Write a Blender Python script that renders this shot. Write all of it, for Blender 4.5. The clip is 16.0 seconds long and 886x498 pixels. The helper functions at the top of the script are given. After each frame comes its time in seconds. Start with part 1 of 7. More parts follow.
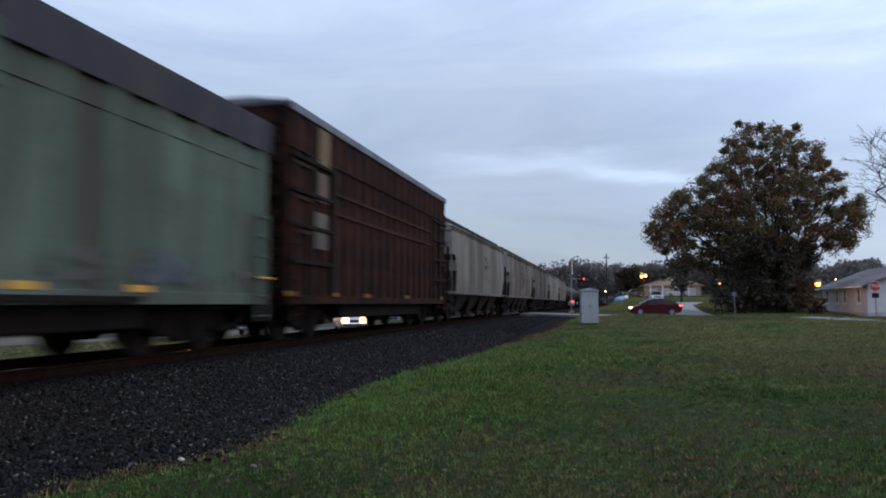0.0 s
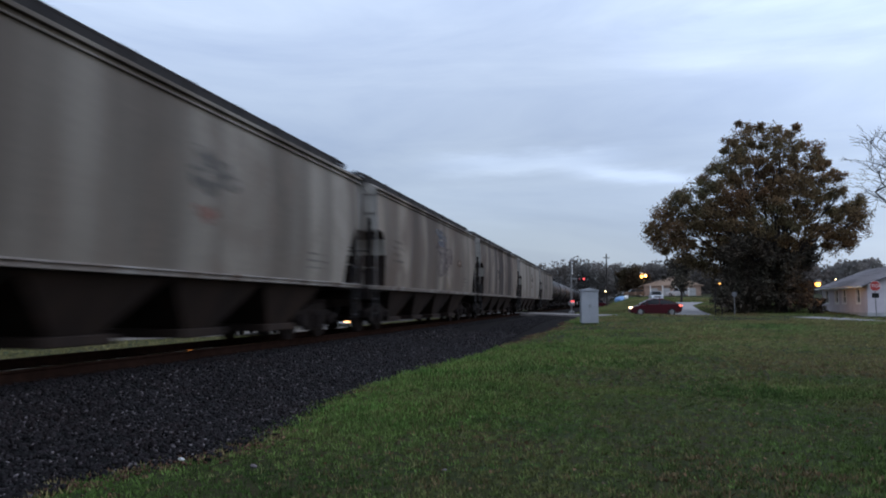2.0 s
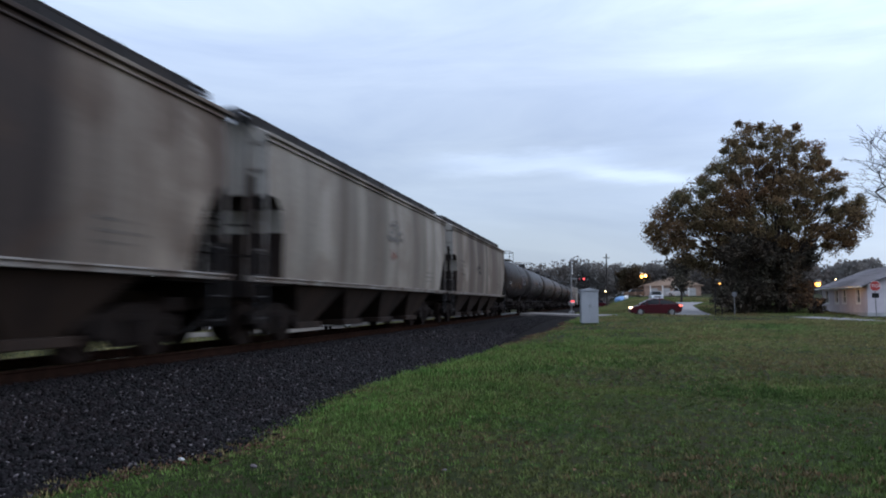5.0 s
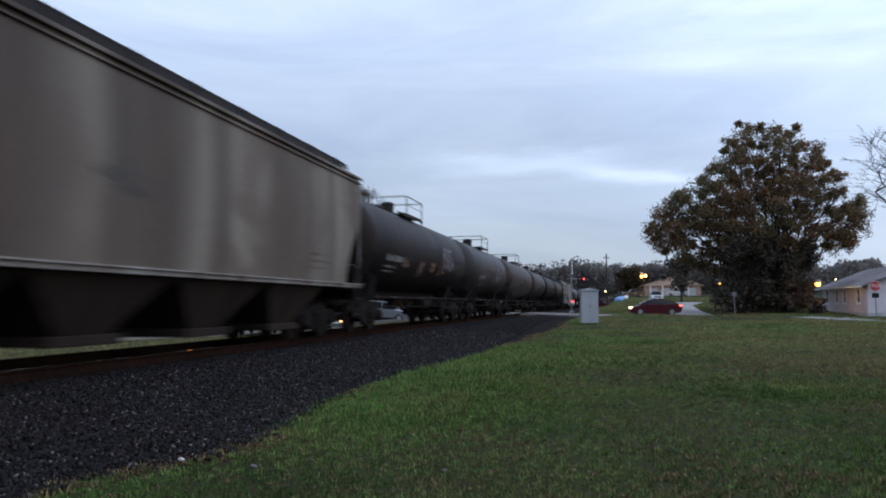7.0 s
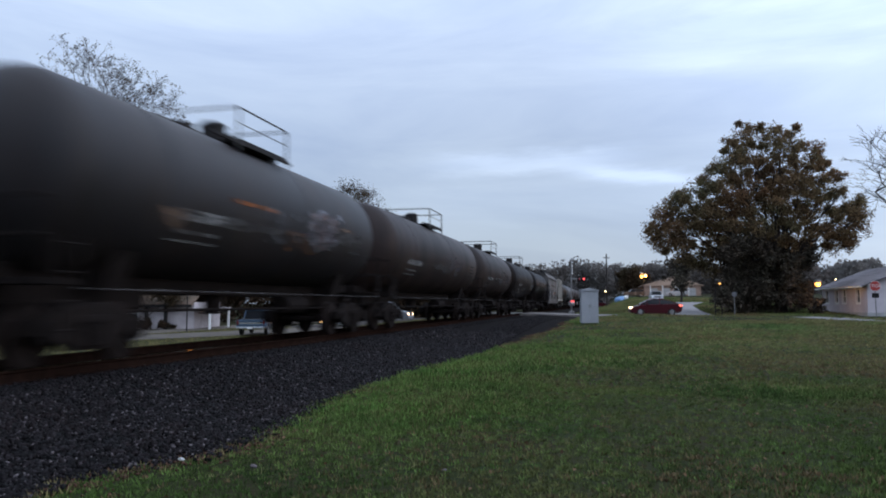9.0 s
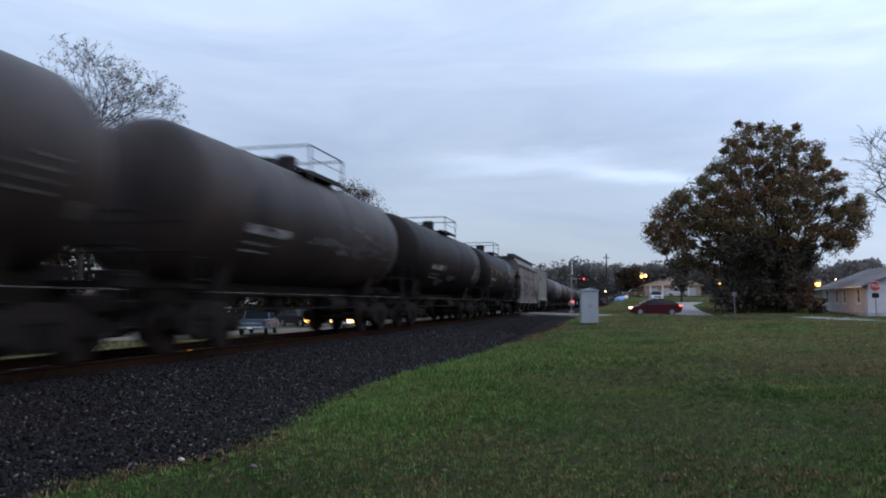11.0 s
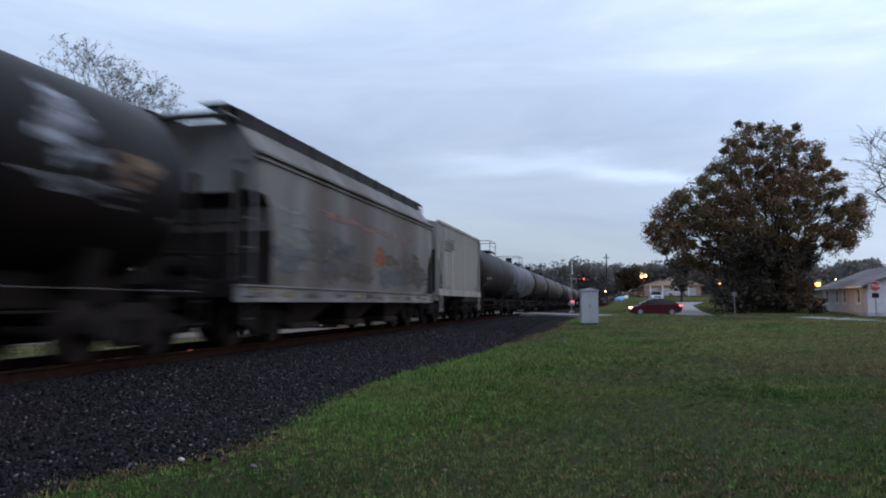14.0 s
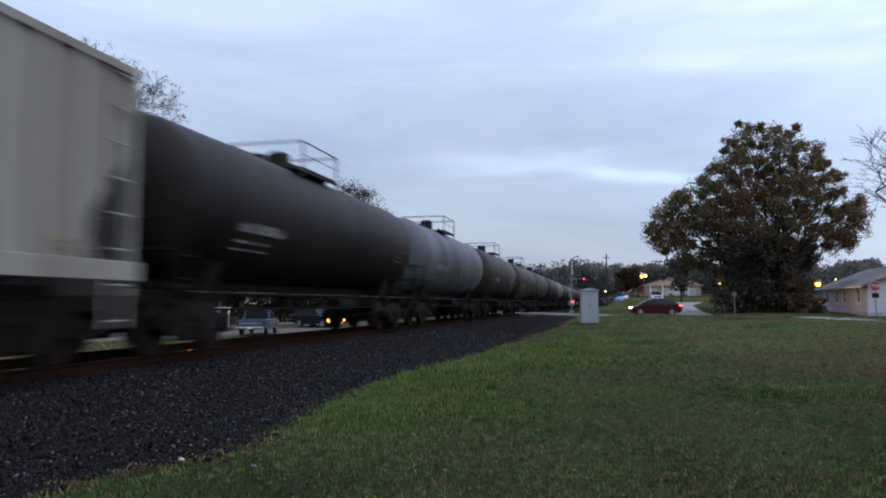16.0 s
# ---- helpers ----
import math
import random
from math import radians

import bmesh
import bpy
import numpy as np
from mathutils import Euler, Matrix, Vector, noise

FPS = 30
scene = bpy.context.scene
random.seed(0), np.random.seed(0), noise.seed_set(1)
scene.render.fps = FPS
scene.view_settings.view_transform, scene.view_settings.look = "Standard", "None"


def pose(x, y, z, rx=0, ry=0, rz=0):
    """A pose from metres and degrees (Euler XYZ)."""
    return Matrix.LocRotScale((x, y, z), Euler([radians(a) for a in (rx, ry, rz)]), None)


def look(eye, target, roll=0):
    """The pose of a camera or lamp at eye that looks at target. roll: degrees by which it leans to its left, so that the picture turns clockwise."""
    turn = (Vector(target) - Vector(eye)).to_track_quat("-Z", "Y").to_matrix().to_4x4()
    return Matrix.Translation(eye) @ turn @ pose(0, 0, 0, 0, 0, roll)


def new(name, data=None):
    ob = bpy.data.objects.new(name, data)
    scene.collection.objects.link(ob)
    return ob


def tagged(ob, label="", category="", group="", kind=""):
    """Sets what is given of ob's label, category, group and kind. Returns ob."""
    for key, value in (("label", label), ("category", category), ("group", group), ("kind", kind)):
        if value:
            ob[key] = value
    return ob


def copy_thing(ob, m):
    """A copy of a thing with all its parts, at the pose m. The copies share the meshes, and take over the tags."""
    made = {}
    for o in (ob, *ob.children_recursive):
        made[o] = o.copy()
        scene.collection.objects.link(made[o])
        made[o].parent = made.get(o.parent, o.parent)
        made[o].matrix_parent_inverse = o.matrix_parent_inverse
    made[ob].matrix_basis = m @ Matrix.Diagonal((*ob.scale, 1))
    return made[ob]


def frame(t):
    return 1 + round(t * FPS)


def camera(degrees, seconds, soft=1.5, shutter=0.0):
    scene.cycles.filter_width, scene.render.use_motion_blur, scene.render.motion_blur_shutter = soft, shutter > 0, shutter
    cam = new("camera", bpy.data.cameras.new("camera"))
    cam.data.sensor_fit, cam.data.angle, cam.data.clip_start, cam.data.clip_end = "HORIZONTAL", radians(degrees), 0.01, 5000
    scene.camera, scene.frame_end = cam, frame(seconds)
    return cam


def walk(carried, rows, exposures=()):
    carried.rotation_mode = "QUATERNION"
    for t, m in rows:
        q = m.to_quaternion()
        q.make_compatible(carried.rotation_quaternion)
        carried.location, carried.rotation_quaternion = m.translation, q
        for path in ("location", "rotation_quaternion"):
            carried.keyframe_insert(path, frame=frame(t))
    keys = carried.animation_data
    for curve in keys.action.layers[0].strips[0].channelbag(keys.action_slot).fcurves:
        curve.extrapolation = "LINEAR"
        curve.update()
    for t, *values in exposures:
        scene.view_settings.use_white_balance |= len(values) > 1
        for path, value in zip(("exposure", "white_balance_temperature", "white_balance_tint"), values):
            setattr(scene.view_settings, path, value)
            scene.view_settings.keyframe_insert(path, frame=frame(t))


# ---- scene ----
# camera: stands still on the grass beside the track
cam = camera(63.3, 16.0, soft=1.9, shutter=1.0)
EYE = pose(0, 0, 1.43, 94.32, 0, 12.85)
walk(cam, [(0.0, EYE), (16.0, EYE)], exposures=[(0.0, -0.14), (0.5, -0.32), (1.0, -0.5), (1.5, -0.36), (2.0, -0.1), (3.0, 0.08), (4.0, 0.1), (7.0, 0.04), (9.0, 0.0), (16.0, 0.0)])

# ---- sky and sun: overcast dusk ----
SUN_EL, SUN_AZ = radians(16), radians(95)
world = bpy.data.worlds.new("overcast_dusk")
scene.world = world
world.use_nodes = True
wn, wl = world.node_tree.nodes, world.node_tree.links
wn.clear()


def wnode(kind, **kw):
    n = wn.new(kind)
    for k, v in kw.items():
        n.inputs[k].default_value = v
    return n


sky = wn.new("ShaderNodeTexSky")
sky.sky_type, sky.sun_disc = "NISHITA", False
sky.sun_elevation, sky.sun_rotation = SUN_EL, SUN_AZ
coord = wn.new("ShaderNodeTexCoord")
flat = wn.new("ShaderNodeMapping")
flat.inputs["Scale"].default_value = (1.0, 1.0, 5.0)
wl.new(coord.outputs["Generated"], flat.inputs["Vector"])
cloud = wnode("ShaderNodeTexNoise", Scale=1.9, Detail=8.0, Roughness=0.58, Distortion=0.6)
wl.new(flat.outputs["Vector"], cloud.inputs["Vector"])
ramp = wn.new("ShaderNodeValToRGB")
ramp.color_ramp.elements[0].position, ramp.color_ramp.elements[1].position = 0.34, 0.66
ramp.color_ramp.elements[0].color = (0.462, 0.572, 0.815, 1)
ramp.color_ramp.elements[1].color = (0.628, 0.748, 0.965, 1)
wl.new(cloud.outputs["Fac"], ramp.inputs["Fac"])
# the deck is brightest in the lower sky and thickens overhead
parts = wn.new("ShaderNodeSeparateXYZ")
wl.new(coord.outputs["Generated"], parts.inputs["Vector"])
lift = wn.new("ShaderNodeValToRGB")
lift.color_ramp.interpolation = "EASE"
for pos_, val_ in ((0.0, 0.20), (0.07, 0.305), (0.17, 0.70), (0.28, 1.02), (0.42, 1.62), (0.65, 1.0), (1.0, 0.7)):
    e = lift.color_ramp.elements[0] if pos_ == 0 else lift.color_ramp.elements[1] if pos_ == 1 else lift.color_ramp.elements.new(pos_)
    e.position, e.color = pos_, (val_, val_, val_, 1)
wl.new(parts.outputs["Z"], lift.inputs["Fac"])
deck = wn.new("ShaderNodeVectorMath")
deck.operation = "SCALE"
wl.new(ramp.outputs["Color"], deck.inputs[0])
wl.new(lift.outputs["Color"], deck.inputs["Scale"])
bg_deck = wnode("ShaderNodeBackground", Strength=2.95)
# ragged bright wisps of cloud low over the hill, and a paler opening higher up
ragged = wnode("ShaderNodeTexNoise", Scale=9.0, Detail=7.0, Roughness=0.62)
wl.new(flat.outputs["Vector"], ragged.inputs["Vector"])


def wmath(op, a, b):
    n = wn.new("ShaderNodeMath")
    n.operation = op
    for i, v in enumerate((a, b)):
        if isinstance(v, float):
            n.inputs[i].default_value = v
        else:
            wl.new(v, n.inputs[i])
    return n.outputs[0]


def fade(value, near, far):
    n = wn.new("ShaderNodeMapRange")
    n.interpolation_type = "SMOOTHSTEP"
    n.inputs["From Min"].default_value, n.inputs["From Max"].default_value = far, near
    wl.new(value, n.inputs["Value"])
    return n.outputs["Result"]


def wisp(az, el, half_long, half_thin, tilt, rough):
    """Mask of a cloud centred at a bearing and a height in degrees, with its half sizes as slopes."""
    a_, e_ = radians(az), radians(el)
    d = Vector((math.sin(a_) * math.cos(e_), math.cos(a_) * math.cos(e_), math.sin(e_)))
    right = Vector((math.cos(a_), -math.sin(a_), 0))
    up_ = right.cross(d)
    right, up_ = right * math.cos(tilt) + up_ * math.sin(tilt), up_ * math.cos(tilt) - right * math.sin(tilt)
    dots = []
    for axis in (right, up_):
        n = wn.new("ShaderNodeVectorMath")
        n.operation = "DOT_PRODUCT"
        n.inputs[1].default_value = axis
        wl.new(coord.outputs["Generated"], n.inputs[0])
        dots.append(n.outputs["Value"])
    jag = wmath("MULTIPLY", wmath("SUBTRACT", ragged.outputs["Fac"], 0.5), rough)
    thin = fade(wmath("ABSOLUTE", wmath("ADD", dots[1], jag), 0.0), 0.0, half_thin)
    long_ = fade(wmath("ABSOLUTE", dots[0], 0.0), half_long * 0.25, half_long)
    return wmath("MULTIPLY", thin, long_)


WISPS = [(2.2, 9.8, 0.125, 0.017, -0.11, 0.028, 0.42), (-6.0, 11.2, 0.19, 0.024, 0.02, 0.045, 0.30), (12.0, 19.5, 0.24, 0.055, 0.06, 0.16, 0.09), (-4.0, 8.0, 0.32, 0.06, 0.0, 0.06, 0.10)]
gain = 1.0
for *place, amount in WISPS:
    gain = wmath("ADD", wmath("MULTIPLY", wisp(*place), amount), gain)
streak_gain = gain
deck2 = wn.new("ShaderNodeVectorMath")
deck2.operation = "SCALE"
wl.new(deck.outputs["Vector"], deck2.inputs[0])
# the overcast is thinner towards the side where the sun went down
east = wn.new("ShaderNodeMapRange")
east.interpolation_type = "SMOOTHSTEP"
east.inputs["From Min"].default_value, east.inputs["From Max"].default_value = -0.15, 0.5
east.inputs["To Min"].default_value, east.inputs["To Max"].default_value = 1.0, 1.5
wl.new(parts.outputs["X"], east.inputs["Value"])
wl.new(wmath("MULTIPLY", streak_gain, east.outputs["Result"]), deck2.inputs["Scale"])
wl.new(deck2.outputs["Vector"], bg_deck.inputs["Color"])
bg_sky = wnode("ShaderNodeBackground", Strength=0.03)
wl.new(sky.outputs["Color"], bg_sky.inputs["Color"])
both = wn.new("ShaderNodeAddShader")
wl.new(bg_deck.outputs["Background"], both.inputs[0])
wl.new(bg_sky.outputs["Background"], both.inputs[1])
wout = wn.new("ShaderNodeOutputWorld")
wl.new(both.outputs["Shader"], wout.inputs["Surface"])

sun_data = bpy.data.lights.new("sun", "SUN")
sun_data.energy, sun_data.angle, sun_data.color = 0.6, radians(70), (1.0, 0.96, 0.93)
sun = new("sun", sun_data)
sun.matrix_world = look((0, 0, 60), (-60 * math.sin(SUN_AZ), -60 * math.cos(SUN_AZ), 60 - 60 * math.tan(SUN_EL + 0.6)))


# ---- materials ----
def mat(name, base, second=None, rough=0.7, metal=0.0, scale=3.0, streak=1.0, bump=0.0, fine=40.0,
        stain=None, stain_amount=0.0, stain_scale=1.0, per_object=0.0, glow=None, glow_strength=0.0, island=0.0, spec=0.5,
        stain_from=0.48, blotch=None, blotch_amount=0.5, blotch_scale=0.6, ragged=0.0, thin=0.0):
    """base and second mix by a broad noise, a fine grain and a bump; stains run downwards when streak is below 1."""
    m = bpy.data.materials.new(name)
    m.use_nodes = True
    n, l = m.node_tree.nodes, m.node_tree.links
    b = n["Principled BSDF"]
    b.inputs["Roughness"].default_value = rough
    b.inputs["Metallic"].default_value = metal
    b.inputs["Specular IOR Level"].default_value = spec
    tc = n.new("ShaderNodeTexCoord")
    mp = n.new("ShaderNodeMapping")
    mp.inputs["Scale"].default_value = (1, 1, streak)
    l.new(tc.outputs["Object"], mp.inputs["Vector"])
    big = n.new("ShaderNodeTexNoise")
    big.inputs["Scale"].default_value, big.inputs["Detail"].default_value = scale, 5
    l.new(mp.outputs["Vector"], big.inputs["Vector"])
    small = n.new("ShaderNodeTexNoise")
    small.inputs["Scale"].default_value, small.inputs["Detail"].default_value = fine, 3
    l.new(tc.outputs["Object"], small.inputs["Vector"])
    mix = n.new("ShaderNodeMix")
    mix.data_type = "RGBA"
    second = second or tuple(c * 0.75 for c in base)
    mix.inputs["A"].default_value, mix.inputs["B"].default_value = (*base, 1), (*second, 1)
    spread = n.new("ShaderNodeMapRange")
    spread.inputs["From Min"].default_value, spread.inputs["From Max"].default_value = 0.35, 0.65
    l.new(big.outputs["Fac"], spread.inputs["Value"])
    l.new(spread.outputs["Result"], mix.inputs["Factor"])
    col = mix.outputs["Result"]
    if stain:
        st = n.new("ShaderNodeTexNoise")
        st.inputs["Scale"].default_value, st.inputs["Detail"].default_value = stain_scale, 6
        l.new(mp.outputs["Vector"], st.inputs["Vector"])
        sp = n.new("ShaderNodeMapRange")
        sp.inputs["From Min"].default_value, sp.inputs["From Max"].default_value = stain_from, stain_from + 0.2
        sp.inputs["To Max"].default_value = stain_amount
        l.new(st.outputs["Fac"], sp.inputs["Value"])
        sm = n.new("ShaderNodeMix")
        sm.data_type = "RGBA"
        l.new(sp.outputs["Result"], sm.inputs["Factor"])
        l.new(col, sm.inputs["A"])
        sm.inputs["B"].default_value = (*stain, 1)
        col = sm.outputs["Result"]
    if blotch:
        bl = n.new("ShaderNodeTexNoise")
        bl.inputs["Scale"].default_value, bl.inputs["Detail"].default_value, bl.inputs["Distortion"].default_value = blotch_scale, 4, 0.8
        l.new(tc.outputs["Object"], bl.inputs["Vector"])
        br_ = n.new("ShaderNodeMapRange")
        br_.inputs["From Min"].default_value, br_.inputs["From Max"].default_value, br_.inputs["To Max"].default_value = 0.48, 0.64, blotch_amount
        l.new(bl.outputs["Fac"], br_.inputs["Value"])
        bx = n.new("ShaderNodeMix")
        bx.data_type = "RGBA"
        l.new(br_.outputs["Result"], bx.inputs["Factor"])
        l.new(col, bx.inputs["A"])
        bx.inputs["B"].default_value = (*blotch, 1)
        col = bx.outputs["Result"]
    gr = n.new("ShaderNodeMapRange")
    gr.inputs["To Min"].default_value, gr.inputs["To Max"].default_value = 0.75, 1.25
    l.new(small.outputs["Fac"], gr.inputs["Value"])
    sc = n.new("ShaderNodeVectorMath")
    sc.operation = "SCALE"
    l.new(col, sc.inputs[0])
    l.new(gr.outputs["Result"], sc.inputs["Scale"])
    col = sc.outputs["Vector"]
    for amount, kind, sock in ((per_object, "ShaderNodeObjectInfo", "Random"), (island, "ShaderNodeNewGeometry", "Random Per Island")):
        if amount:
            oi = n.new(kind)
            r = n.new("ShaderNodeMapRange")
            r.inputs["To Min"].default_value, r.inputs["To Max"].default_value = 1 - amount, 1 + amount
            l.new(oi.outputs[sock], r.inputs["Value"])
            s2 = n.new("ShaderNodeVectorMath")
            s2.operation = "SCALE"
            l.new(col, s2.inputs[0])
            l.new(r.outputs["Result"], s2.inputs["Scale"])
            col = s2.outputs["Vector"]
    l.new(col, b.inputs["Base Color"])
    rr = n.new("ShaderNodeMapRange")
    rr.inputs["To Min"].default_value, rr.inputs["To Max"].default_value = max(0.02, rough - 0.12), min(1, rough + 0.12)
    l.new(big.outputs["Fac"], rr.inputs["Value"])
    l.new(rr.outputs["Result"], b.inputs["Roughness"])
    if bump:
        bp = n.new("ShaderNodeBump")
        bp.inputs["Strength"].default_value, bp.inputs["Distance"].default_value = bump, 0.02
        l.new(small.outputs["Fac"], bp.inputs["Height"])
        l.new(bp.outputs["Normal"], b.inputs["Normal"])
    if ragged:
        # worn paint: broken up along the side it is sprayed on
        rm = n.new("ShaderNodeMapping")
        rm.inputs["Scale"].default_value = (1, 0.45, 1.6)
        l.new(tc.outputs["Object"], rm.inputs["Vector"])
        rn = n.new("ShaderNodeTexNoise")
        rn.inputs["Scale"].default_value, rn.inputs["Detail"].default_value = 4.5, 6
        l.new(rm.outputs["Vector"], rn.inputs["Vector"])
        ra = n.new("ShaderNodeMapRange")
        ra.inputs["From Min"].default_value, ra.inputs["From Max"].default_value, ra.inputs["To Max"].default_value = 0.36, 0.62, ragged
        l.new(rn.outputs["Fac"], ra.inputs["Value"])
        l.new(ra.outputs["Result"], b.inputs["Alpha"])
    if thin:
        # leaves let part of the light through
        tr = n.new("ShaderNodeBsdfTranslucent")
        l.new(col, tr.inputs["Color"])
        ms = n.new("ShaderNodeMixShader")
        ms.inputs["Fac"].default_value = thin
        l.new(b.outputs["BSDF"], ms.inputs[1])
        l.new(tr.outputs["BSDF"], ms.inputs[2])
        l.new(ms.outputs["Shader"], n["Material Output"].inputs["Surface"])
    if glow:
        b.inputs["Emission Color"].default_value = (*glow, 1)
        b.inputs["Emission Strength"].default_value = glow_strength
    return m


M_GRASS = mat("grass_ground", (0.016, 0.024, 0.009), (0.024, 0.021, 0.011), 0.95, scale=0.35, fine=14, bump=0.6, stain=(0.026, 0.018, 0.011), stain_amount=0.6, stain_scale=0.5, spec=0.03)
M_BLADE = mat("grass_blade", (0.0551, 0.0943, 0.0233), (0.1018, 0.1092, 0.0392), 0.85, scale=0.3, fine=5, island=0.5, stain=(0.0233, 0.0477, 0.0138), stain_amount=0.85, stain_scale=0.45, spec=0.05, stain_from=0.44, blotch=(0.0912, 0.0636, 0.0350), blotch_amount=0.55, blotch_scale=0.3)
# lighter blade colour that stands in for the brighter look of the far lawn
M_BLADEFAR = mat("far_brightened_blade", (0.1166, 0.1561, 0.0551), (0.1908, 0.1638, 0.0763), 0.85, scale=0.2, fine=4, island=0.3, stain=(0.0424, 0.0873, 0.0233), stain_amount=0.9, stain_scale=0.3, spec=0.05, stain_from=0.46, blotch=(0.1484, 0.1004, 0.0530), blotch_amount=0.75, blotch_scale=0.2)
M_BLADELUSH = mat("lush_grass_blade", (0.0749, 0.1408, 0.0326), (0.1133, 0.1550, 0.0459), 0.85, scale=0.5, fine=5, island=0.45, stain=(0.0384, 0.0867, 0.0204), stain_amount=0.7, stain_scale=0.8, spec=0.05)
M_DEADLEAF = mat("fallen_leaf", (0.070, 0.036, 0.019), (0.110, 0.068, 0.036), 0.8, scale=2, island=0.5, spec=0.2)
M_DIRT = mat("bare_dirt", (0.0874, 0.0430, 0.0310), (0.0504, 0.0310, 0.0210), 0.95, scale=2.0, fine=25, bump=0.8, island=0.5, spec=0.05)
M_BALLAST = mat("ballast_bed", (0.009, 0.0076, 0.0072), (0.006, 0.0052, 0.005), 0.95, scale=3, fine=22, bump=1.0, spec=0.02)
M_STONE = mat("ballast_stone", (0.0075, 0.0055, 0.0063), (0.0012, 0.0008, 0.0010), 0.75, scale=9, fine=30, island=0.95, spec=0.14, blotch=(0.0064, 0.0036, 0.0036), blotch_amount=0.65, blotch_scale=0.7)
M_TIE = mat("creosoted_tie", (0.017, 0.013, 0.011), (0.011, 0.009, 0.008), 0.9, scale=6, fine=40, bump=0.6, per_object=0.3, spec=0.08)
M_RAIL = mat("rusty_rail", (0.019, 0.0105, 0.008), (0.012, 0.007, 0.0055), 1.0, scale=5, fine=50, spec=0.0)
M_RAILTOP = mat("worn_rail_head", (0.03, 0.022, 0.018), None, 0.3)
rail_gloss = M_RAILTOP.node_tree.nodes.new("ShaderNodeBsdfAnisotropic")
rail_gloss.inputs["Color"].default_value, rail_gloss.inputs["Roughness"].default_value = (0.26, 0.23, 0.21, 1), 0.05
M_RAILTOP.node_tree.links.new(rail_gloss.outputs["BSDF"], M_RAILTOP.node_tree.nodes["Material Output"].inputs["Surface"])
M_ASPHALT = mat("worn_asphalt", (0.145, 0.130, 0.122), (0.108, 0.098, 0.094), 0.9, scale=0.8, fine=30, bump=0.4, spec=0.15)
M_GRAVELROAD = mat("pale_gravel", (0.1003, 0.0867, 0.0714), (0.0714, 0.0620, 0.0527), 0.95, scale=0.8, fine=20, bump=0.5, spec=0.06)
M_CONCROAD = mat("pale_concrete_lane", (0.21, 0.20, 0.20), (0.16, 0.15, 0.145), 0.9, scale=0.8, fine=20, bump=0.3, spec=0.1)
M_CONC = mat("concrete", (0.36, 0.36, 0.36), (0.28, 0.28, 0.27), 0.85, scale=2, fine=30, bump=0.2)
M_WHITE = mat("white_paint", (0.72, 0.72, 0.70), (0.62, 0.62, 0.60), 0.6, scale=3, fine=30)
M_CAB = mat("cabinet_paint", (0.2880, 0.3000, 0.3200), (0.2480, 0.2600, 0.2760), 0.55, metal=0.0, scale=2, fine=30, streak=0.3, spec=0.3)
M_STEEL = mat("dull_steel", (0.20, 0.20, 0.20), (0.14, 0.135, 0.13), 0.55, metal=0.4, scale=4)
M_BLACK = mat("black_iron", (0.012, 0.012, 0.013), (0.02, 0.017, 0.016), 0.8, scale=4, fine=30, spec=0.2)
M_UNDER = mat("grimy_undercarriage", (0.0132, 0.0096, 0.0084), (0.0080, 0.0062, 0.0058), 0.9, scale=4, fine=30, bump=0.2, spec=0.08)
M_WHEEL = mat("rusty_wheel", (0.0158, 0.0105, 0.0090), (0.0105, 0.0075, 0.0067), 0.85, scale=6, spec=0.12)
M_HOP = mat("weathered_grey_hopper", (0.2213, 0.2018, 0.1748), (0.1246, 0.1116, 0.0958), 0.7, scale=0.9, streak=0.06, fine=12, stain=(0.0458, 0.0344, 0.0262), stain_amount=0.75, stain_scale=0.7, per_object=0.12, spec=0.18, stain_from=0.46, blotch=(0.1105, 0.0900, 0.0737), blotch_amount=0.7, blotch_scale=0.5)
M_HOPDARK = mat("grimy_grey_hopper", (0.190, 0.160, 0.132), (0.058, 0.045, 0.038), 0.75, scale=1.1, streak=0.05, fine=12, stain=(0.020, 0.015, 0.014), stain_amount=0.95, stain_scale=1.0, spec=0.18, stain_from=0.40, blotch=(0.050, 0.032, 0.023), blotch_amount=0.7)
M_HOPTAN = mat("weathered_tan_hopper", (0.200, 0.174, 0.146), (0.104, 0.088, 0.073), 0.7, scale=0.8, streak=0.07, fine=12, stain=(0.044, 0.033, 0.027), stain_amount=0.88, stain_scale=0.7, spec=0.18, stain_from=0.43, blotch=(0.074, 0.054, 0.042), blotch_amount=0.75, blotch_scale=0.42)
M_ENDLIFT = mat("brightened_end_sheet", (0.36, 0.345, 0.315), (0.27, 0.25, 0.22), 0.7, scale=1.0, streak=0.1, fine=14, stain=(0.11, 0.085, 0.065), stain_amount=0.6, stain_scale=1.0, spec=0.18)
M_SILL = mat("scuffed_sill", (0.215, 0.205, 0.195), (0.115, 0.095, 0.082), 0.65, scale=2, streak=0.4, stain=(0.07, 0.042, 0.028), stain_amount=0.6, stain_scale=2, spec=0.25, stain_from=0.45)
M_SILLBLUE = mat("scuffed_grey_sill", (0.165, 0.160, 0.165), (0.100, 0.092, 0.092), 0.65, scale=1.2, streak=0.4, stain=(0.060, 0.040, 0.030), stain_amount=0.6, stain_scale=1.6, spec=0.2, stain_from=0.45)
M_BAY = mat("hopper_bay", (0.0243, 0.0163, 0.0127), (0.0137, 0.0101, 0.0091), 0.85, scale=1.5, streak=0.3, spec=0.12)
